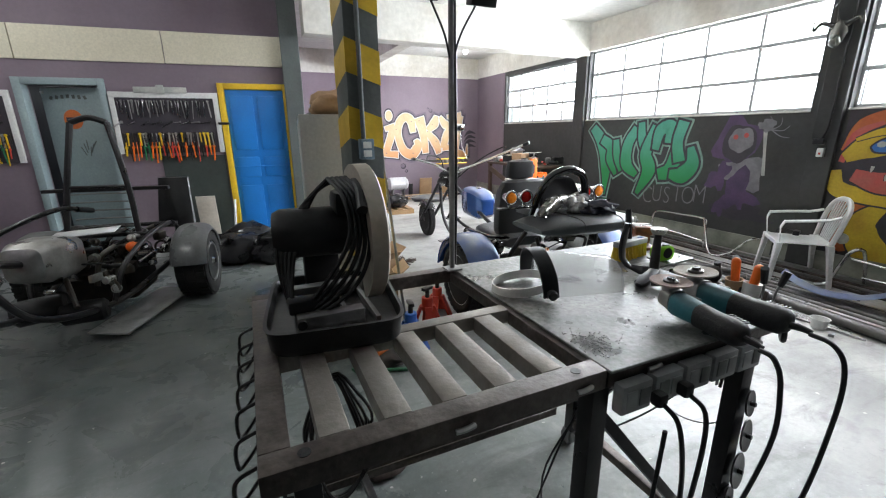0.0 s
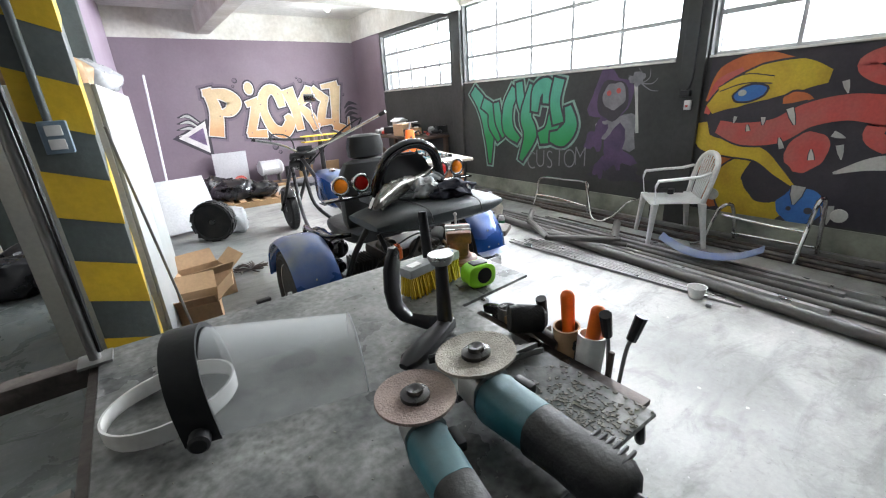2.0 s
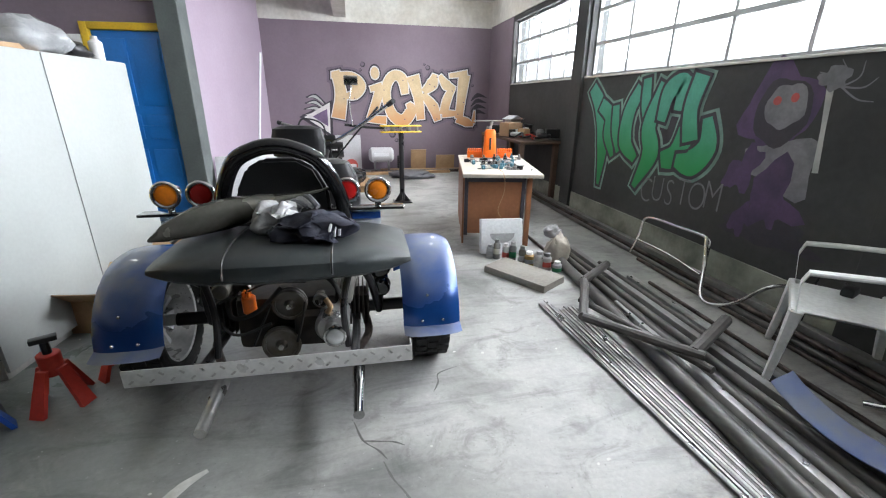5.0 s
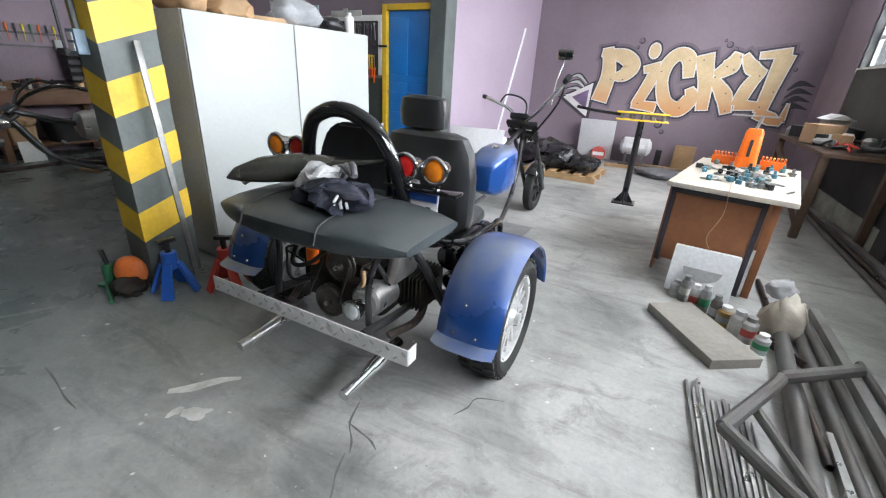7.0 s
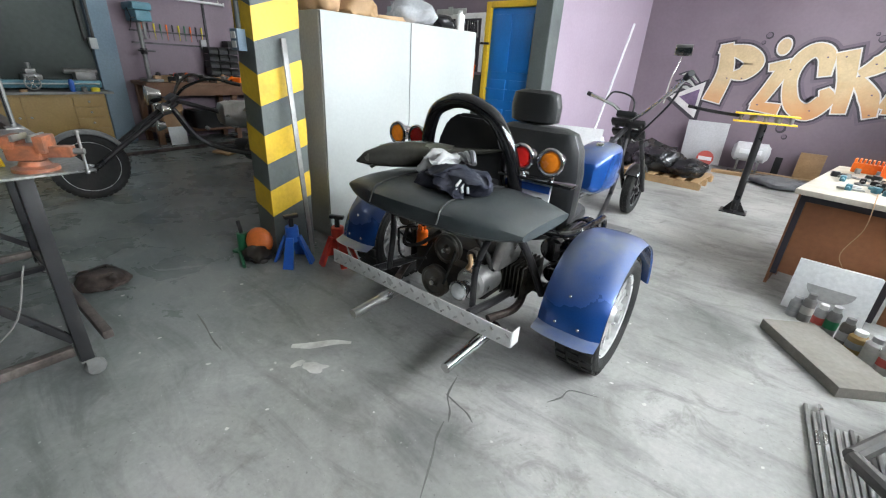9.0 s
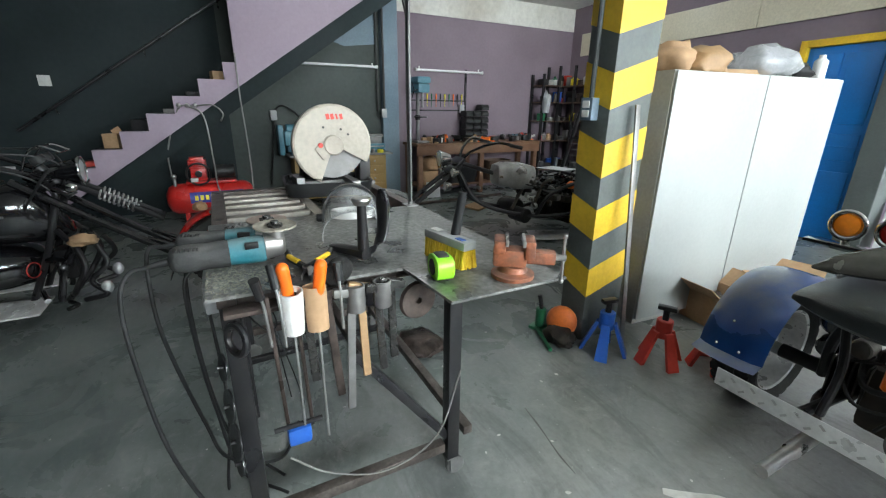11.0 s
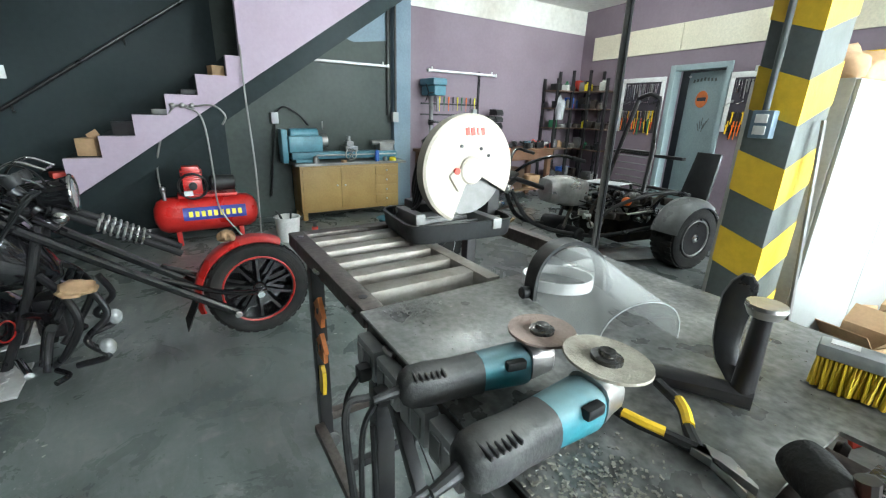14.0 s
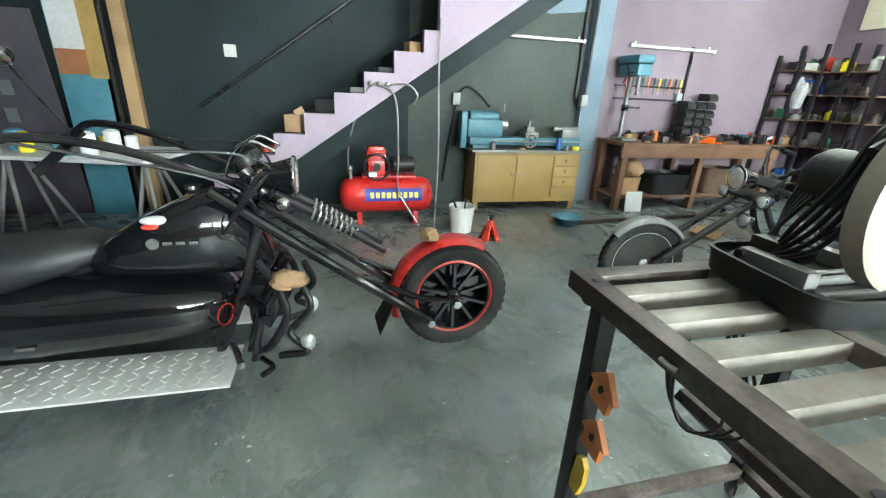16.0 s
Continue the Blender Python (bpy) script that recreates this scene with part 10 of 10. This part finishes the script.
heap("scrap_wood", (-3.86, 4.2, 0.42), (0.16, 0.16, 0.14), "cardboard", "torn brown packing in the carton", "packing", 61)
dp = thing("drill_press", "blue bench drill press on a dark column", "drill press", (-3.95, 4.06, 0.876))
b = B()
span(b, (-0.12, -0.11, 0), (0.16, 0.11, 0.035), bev=0.01)
part("base", b, "dull_steel", dp)
b = B()
cyl(b, (-0.06, 0, 0.03), (-0.06, 0, 0.90), 0.03, seg=14)
part("column", b, "dull_steel", dp)
b = B()
span(b, (-0.20, -0.10, 0.78), (0.20, 0.10, 0.92), bev=0.03)
span(b, (-0.22, -0.12, 0.92), (0.20, 0.12, 1.02), bev=0.03)
part("head", b, "lathe_blue", dp, "blue drill head")
b = B()
cyl(b, (0.12, 0, 0.62), (0.12, 0, 0.78), 0.022, seg=12)
cyl(b, (0.12, 0, 0.56), (0.12, 0, 0.62), 0.028, 0.012, seg=12)
part("spindle", b, "dull_steel", dp)
b = B()
cyl(b, (0.06, 0, 0.40), (0.06, 0, 0.42), 0.11, seg=20)
cyl(b, (-0.06, 0, 0.36), (-0.06, 0, 0.44), 0.045, seg=14)
part("drill_table", b, "black_steel", dp)
for a in (0, 120, 240):
    b = B()
    cyl(b, (0.05, -0.11, 0.82), (0.05 + 0.14 * math.cos(radians(a)), -0.12, 0.82 + 0.14 * math.sin(radians(a))), 0.007, seg=8)
    part("feed_handle", b, "black_steel", dp)
hr2 = thing("tool_rail", "black rails on the wall hung with screwdrivers", "tool rail", (WEST, 4.75, 1.55))
for z in (0.0, -0.16):
    b = B()
    span(b, (0.0, -0.75, z - 0.012), (0.03, 0.35, z + 0.012))
    part("rail", b, "black_steel", hr2)
b = B()
span(b, (0.0, 0.32, -0.4), (0.03, 0.35, 0.52))
part("rail_post", b, "black_steel", hr2)
for k in range(11):
    b = B()
    y = -0.6 + 0.085 * k
    cyl(b, (0.04, y, -0.10), (0.04, y, 0.02), 0.004, seg=6)
    cyl(b, (0.04, y, 0.02), (0.04, y, 0.11), 0.012, seg=8)
    part("screwdriver", b, ("orange_plastic", "black_plastic", "band_yellow", "green_paint")[k % 4], hr2)
bins = thing("parts_bins", "stack of black plastic parts bins on the bench", "parts bins", (-4.02, 5.18, 0.876))
for j in range(6):
    for i in range(3 if j < 5 else 1):
        b = B()
        y = -0.16 + 0.16 * (i + (2 if j == 5 else 0))
        z = 0.105 * j
        loft(b, [[Vector((x, y + yy, z + zz)) for yy, zz in ((-0.07, 0.0), (0.07, 0.0), (0.07, h), (-0.07, h))] for x, h in ((-0.10, 0.095), (0.06, 0.095), (0.10, 0.05))])
        part("bin", b, "black_plastic", bins)
for k in range(46):
    y = 5.12 + rng.uniform(-1.0, 1.2)
    x = -3.90 + rng.uniform(-0.25, 0.22)
    if abs(y - 5.18) < 0.3 and x < -3.85:
        x = -3.75
    b = B()
    kind = k % 4
    mm = rng.choice(["black_plastic", "dull_steel", "black_steel", "white_plastic", "red_print", "cardboard", "lathe_blue", "rust_steel", "orange_plastic"])
    if kind == 0:
        lathe(b, [(0.0, 0), (0.035, 0.0), (0.035, 0.10), (0.02, 0.12), (0.0, 0.13)], seg=14)
    elif kind == 1:
        box(b, (0, 0, 0.04), (rng.uniform(0.06, 0.16), rng.uniform(0.06, 0.14), 0.08), bev=0.008)
    elif kind == 2:
        box(b, (0, 0, 0.012), (rng.uniform(0.12, 0.26), 0.03, 0.022), bev=0.006)
    else:
        box(b, (0, 0, 0.05), (0.12, 0.09, 0.10), bev=0.02)
        cyl(b, (0.04, 0, 0.05), (0.12, 0, 0.09), 0.018, seg=10)
    solo("bench_item", b, mm, "small tool or tin lying on the workbench", "small tool", "items on the workbench", m=pose(x, y, 0.876, 0, 0, rng.uniform(0, 360)))


def shelf_unit(m, L, label, seed):
    rr = random.Random(seed)
    su = thing("shelf_rack", label, "shelf rack", group="shelf racks")
    su.matrix_world = m
    for x in (0.02, L / 2, L - 0.02):
        for y in (-0.04, -0.36):
            b = B()
            span(b, (x - 0.02, y - 0.02, 0), (x + 0.02, y + 0.02, 2.05 if x != L / 2 else 2.2))
            part("upright", b, "black_steel", su, smooth=False)
    for z in (0.30, 0.85, 1.22, 1.56, 1.86):
        b = B()
        span(b, (0.0, -0.38, z - 0.02), (L, -0.02, z), bev=0.002)
        part("shelf_board", b, "dark_wood", su)
        x = 0.08
        while x < L - 0.1:
            b = B()
            h = rr.uniform(0.06, 0.20)
            w = rr.uniform(0.05, 0.16)
            mm = rr.choice(["black_plastic", "cardboard", "dull_steel", "black_steel", "red_print", "blue_paint", "dull_steel", "tan_wood", "green_paint", "art_bone", "rust_steel", "black_plastic", "engine_dark", "engine_metal", "band_yellow", "rust_steel"])
            if rr.random() < 0.5:
                lathe(b, [(0.0, 0), (w / 2, 0.0), (w / 2, h * 0.75), (w / 4, h * 0.85), (w / 4, h), (0.0, h)], seg=14)
            else:
                box(b, (0, 0, h / 2), (w, rr.uniform(0.08, 0.2), h), bev=0.006)
            solo("shelf_item", b, mm, "bottle, tin or box standing on the rack", "shelf item", "items on the racks", m=m @ pose(x + w / 2, rr.uniform(-0.3, -0.16), z + 0.001, 0, 0, rr.uniform(-25, 25)))
            x += w + rr.uniform(0.0, 0.06)


shelf_unit(Matrix.Translation((WEST, 6.55, 0)) @ Matrix.Rotation(radians(90), 4, "Z"), 0.80, "black steel shelf rack crowded with bottles and boxes", 5)
shelf_unit(DOORWALL @ Matrix.Translation((-4.98, 0, 0)), 0.86, "black shelf rack crowded with tins beside the tool board", 6)
heap("blue_bag", (-3.80, 6.6, 1.36), (0.09, 0.07, 0.24), "plastic_wrap", "pale blue plastic bag hanging on the rack", "bag", 71)

cp = thing("air_compressor", "red air compressor with a blue and yellow label band", "air compressor", (-3.46, 0.90, 0))
b = B()
lathe(b, [(0.0, -0.50), (0.08, -0.495), (0.15, -0.46), (0.185, -0.40), (0.19, -0.30), (0.19, 0.30), (0.185, 0.40), (0.15, 0.46), (0.08, 0.495), (0.0, 0.50)], (0, 0, 0.31), (0, 1, 0.31), 30)
part("air_tank", b, "red_paint", cp, "glossy red air tank")
for y in (-0.3, 0.3):
    b = B()
    span(b, (-0.14, y - 0.025, 0.0), (0.14, y + 0.025, 0.15), bev=0.005)
    part("foot", b, "red_paint", cp)
b = B()
arc = [radians(-10 + 4 * k) for k in range(11)]
loft(b, [[Vector((math.cos(a) * r, y, 0.31 + math.sin(a) * r)) for r, y in ((0.1895, -0.24), (0.1895, 0.36), (0.1935, 0.36), (0.1935, -0.24))] for a in arc])
band = part("label_band", b, "band_blue", cp, "dark blue label band")
for k in range(9):
    b = B()
    a = radians(9)
    box(b, (math.cos(a) * 0.195, -0.17 + 0.058 * k, 0.31 + math.sin(a) * 0.195), (0.004, 0.036, 0.058), rot=(0, -9, 0))
    part("plain_bar", b, "band_yellow", band)
b = B()
span(b, (-0.12, -0.26, 0.50), (0.12, 0.30, 0.53), bev=0.004)
part("platform", b, "red_paint", cp)
b = B()
span(b, (-0.08, -0.20, 0.53), (0.08, -0.02, 0.68), bev=0.02)
span(b, (-0.07, -0.19, 0.66), (0.07, -0.03, 0.82), bev=0.01)
pump = part("pump", b, "red_paint", cp)
for k in range(5):
    b = B()
    span(b, (-0.09, -0.21, 0.685 + 0.022 * k), (0.09, -0.01, 0.697 + 0.022 * k), bev=0.003)
    part("cooling_fin", b, "red_paint", pump)
b = B()
cyl(b, (-0.02, 0.06, 0.63), (-0.02, 0.30, 0.63), 0.08, seg=20, bev=0.01)
part("motor", b, "black_plastic", cp)
b = B()
torus(b, (0.12, -0.11, 0.62), 0.13, 0.012, (1, 0, 0), 28, 8)
cyl(b, (0.09, -0.11, 0.62), (0.13, -0.11, 0.62), 0.04, seg=12)
part("flywheel", b, "black_steel", cp)
b = B()
span(b, (0.12, -0.20, 0.535), (0.20, -0.12, 0.58), bev=0.006)
part("white_tag", b, "paper", cp)
b = B()
cyl(b, (0.06, -0.38, 0.48), (0.06, -0.38, 0.58), 0.02, seg=10)
ball(b, (0.07, -0.38, 0.60), 0.03, 12, 8)
part("gauge", b, "bright_steel", cp)
for pts, nm in (([(-3.42, 0.50, 0.56), (-3.30, 0.52, 0.9), (-3.2, 0.66, 1.30), (-3.16, 0.76, 1.42), (-3.16, 0.90, 1.40)], "a"), ([(-3.16, 0.80, 1.42), (-3.13, 0.95, 1.30), (-3.12, 0.98, 0.8), (-3.2, 1.0, 0.4), (-3.1, 1.2, 0.05)], "b"), ([(-3.14, 1.36, 2.0), (-3.13, 1.36, 1.5), (-3.12, 1.38, 0.8), (-3.1, 1.36, 0.02)], "c"), ([(-3.15, 0.85, 1.41), (-3.10, 1.05, 1.43), (-3.08, 1.15, 1.34), (-3.12, 1.12, 1.25)], "d")):
    b = B()
    tube(b, pts, 0.009, seg=7)
    solo("air_hose", b, "pipe_grey", "grey air hose hanging from the stair side", "hose", "air hoses")
for y in (0.72, 0.80, 0.88):
    b = B()
    ball(b, (-3.15, y, 1.42), 0.025, 10, 7)
    solo("hose_coupling", b, "bright_steel", "small metal hose coupling on the stair side", "coupling", "hose couplings")

bk = thing("paint_bucket", "white plastic bucket with tools standing in it", "bucket", (-3.05, 1.64, 0))
b = B()
lathe(b, [(0.0, 0.004), (0.11, 0.0), (0.135, 0.26), (0.142, 0.262), (0.142, 0.275), (0.130, 0.275), (0.107, 0.01), (0.0, 0.012)], seg=28)
part("bucket_wall", b, "white_plastic", bk)
b = B()
lathe(b, [(0.1165, 0.05), (0.1245, 0.13)], seg=10, arc=70, start=-60)
part("label", b, "pipe_grey", bk)
tubes(bk, "tool", "black_plastic", [([(0.02, 0.0, 0.05), (0.0, -0.08, 0.30), (-0.01, -0.12, 0.34)], 0.012), ([(-0.03, 0.02, 0.05), (-0.06, 0.06, 0.33)], 0.010)])
b = B()
lathe(b, [(0.0, 0.004), (0.10, 0.0), (0.17, 0.09), (0.18, 0.095), (0.165, 0.09), (0.10, 0.012), (0.0, 0.012)], seg=26)
solo("basin", b, "lathe_blue", "dull green plastic basin on the floor", "basin", m=pose(-3.15, 2.95, 0))
b = B()
box(b, (0, 0, 0.02), (0.05, 2.4, 0.04), bev=0.005)
solo("floor_beam", b, "rust_steel", "long rusty steel bar lying before the bench", "steel bar", m=pose(-3.2, 4.2, 0, 0, 0, 4))
b = B()
box(b, (0, 0, 0.02), (0.25, 0.4, 0.03), rot=(0, 6, 0), bev=0.004)
solo("flat_package", b, "tan_wood", "flat tan package lying on the floor", "package", m=pose(-2.6, 4.4, 0.01, 0, 0, 30))

# things on the stairs
for k, (y, z, sx, sy, sz, mm, lab) in enumerate(((0.02, 0.95, 0.16, 0.16, 0.16, "cardboard", "small open brown carton on a stair"), (0.33, 1.14, 0.2, 0.20, 0.12, "black_plastic", "black plastic case on a stair"), (0.62, 1.33, 0.16, 0.14, 0.05, "dull_steel", "grey metal box on a stair"),
                                                 (0.90, 1.52, 0.26, 0.20, 0.05, "black_plastic", "dark flat tool on a stair"), (1.16, 1.71, 0.16, 0.14, 0.10, "tan_wood", "brown bundle on a stair"), (-0.25, 0.76, 0.16, 0.12, 0.05, "red_print", "reddish box on a stair"))):
    b = B()
    box(b, (0, 0, sz / 2), (sx, sy, sz), bev=0.008)
    if k == 0:
        box(b, (0.02, 0.05, sz + 0.03), (0.005, 0.10, 0.06), rot=(30, 0, 0))
    solo("stair_box", b, mm, lab, "box", "things on the stairs", m=pose(-3.42, y, z + 0.002, 0, 0, 8 * k - 20))

# ---- south-west corner ----
pt = thing("paint_table", "paint-stained table top on pale folding trestles", "table", (-3.0, -1.62, 0), rz=-14)
b = B()
box(b, (0, 0, 0.80), (0.75, 1.5, 0.03), bev=0.005)
part("table_top", b, "pale_sheet", pt)
for y in (-0.55, 0.55):
    for s in (-1, 1):
        b = B()
        tube(b, [(s * 0.30, y - 0.05, 0.0), (s * 0.06, y, 0.784)], 0.016, seg=8)
        tube(b, [(s * 0.30, y + 0.2, 0.0), (s * 0.06, y, 0.784)], 0.016, seg=8)
        part("trestle_leg", b, "pipe_grey", pt)
for k in range(9):
    p = pt.matrix_world @ Vector((rng.uniform(-0.3, 0.3), rng.uniform(-0.6, 0.7), 0.816))
    b = B()
    r, h = rng.uniform(0.03, 0.06), rng.uniform(0.06, 0.16)
    lathe(b, [(0.0, 0), (r, 0.0), (r, h), (r * 0.5, h * 1.1), (0.0, h * 1.1)], seg=14)
    solo("paint_pot", b, rng.choice(["white_plastic", "band_yellow", "dull_steel", "paper", "lathe_blue"]), "small paint pot on the stained table", "paint pot", "pots on the paint table", m=pose(*p))
b = B()
box(b, (0, 0, 0.95), (0.02, 1.2, 1.9), rot=(0, 6, 0), bev=0.003)
brd = solo("black_board", b, "art_black", "large black board leaning against the wall", "board", m=pose(-3.95, -2.75, 0.002, 0, 0, 0))
for k in range(4):
    b = B()
    box(b, (0.115 - 0.0 * k, 0.25, 1.72 - 0.24 * k), (0.004, 0.10, 0.13), rot=(0, 6, 0))
    solo("dark_mark", b, "column_grey", "plain dark mark painted on the black board", "painted mark", "marks on the board", m=pose(-3.95 - 0.025 * (1 - k) - 0.06, -2.75, 0.002))
cv = thing("painted_panel", "tall panel painted in yellow, pale and blue fields", "panel", (-3.98, -1.90, 0))
b = B()
box(b, (0, 0, 1.2), (0.02, 0.42, 2.4), bev=0.003)
part("panel_board", b, "lathe_blue", cv)
for z0, z1, mm, y0, y1 in ((1.6, 2.4, "pale_sheet", -0.2, 0.05), (1.35, 2.4, "ochre_wood", 0.05, 0.2), (1.38, 1.6, "wood_brown", -0.2, 0.05)):
    b = B()
    span(b, (0.0105, y0, z0), (0.0135, y1, z1))
    part("paint_field", b, mm, cv, smooth=False)
b = B()
span(b, (-0.05, -0.06, 0), (0.05, 0.06, 3.24), bev=0.004)
solo("wooden_post", b, "tan_wood", "tall tan wooden post by the dark wall", "post", m=pose(-4.12, -1.58, 0))
b = B()
span(b, (-0.03, -0.03, 0), (0.03, 0.03, 3.2), bev=0.004)
solo("dark_post", b, "black_steel", "dark steel post beside the wooden one", "post", m=pose(-4.0, -1.70, 0))
heap("white_sheet", (-2.9, -2.9, 0.0), (0.35, 0.4, 0.9), "plastic_wrap", "pale plastic sheet heaped over stored things", "plastic sheet", 81)

# ---- marks on the floor ----
b = B()
FL = Matrix.Translation((0, 0, 0.0015))
ribbon(b, [(1.93, 2.40), (2.0, 2.47), (2.06, 2.56), (2.13, 2.62)], (0.03, 0.055, 0.045, 0.02), FL)
disc(b, (2.15, 2.38), 0.065, 0.035, FL, 30, 0.6, 3)
disc(b, (2.07, 2.34), 0.02, 0.03, FL, 0, 0.6, 5)
setting("floor_marking", b, "floor_mark", "worn whitish filler marks on the floor", "floor marking")
b = B()
for k, pts in enumerate((((2.70, 2.78), (2.74, 2.66), (2.80, 2.60), (2.83, 2.54)), ((2.81, 2.53), (2.84, 2.44), (2.88, 2.37), (2.97, 2.20)), ((2.72, 2.66), (2.80, 2.64), (2.86, 2.62), (2.92, 2.59)), ((1.30, 2.22), (1.45, 2.20), (1.58, 2.17), (1.70, 2.15)), ((3.1, 2.91), (3.13, 2.99), (3.17, 3.06), (3.28, 3.10)))):
    ribbon(b, [(x + 0.03 * noise.noise(Vector((x * 9, y * 9, k))), y + 0.02 * noise.noise(Vector((x * 13, y * 9, k)))) for x, y in pts], (0.003, 0.011, 0.005, 0.010, 0.003), FL)
setting("floor_crack", b, "floor_crack", "dark cracks in the concrete floor", "floor crack")
b = B()
for k in range(160):
    x, y = rng.uniform(-2.5, 4.2), rng.uniform(-0.5, 4.2)
    disc(b, (x, y), rng.uniform(0.004, 0.012), rng.uniform(0.003, 0.009), Matrix.Translation((0, 0, 0.0018)), rng.uniform(0, 90), 0.5, k, 8)
setting("floor_speck", b, "floor_mark", "small pale paint specks on the floor", "floor marking")
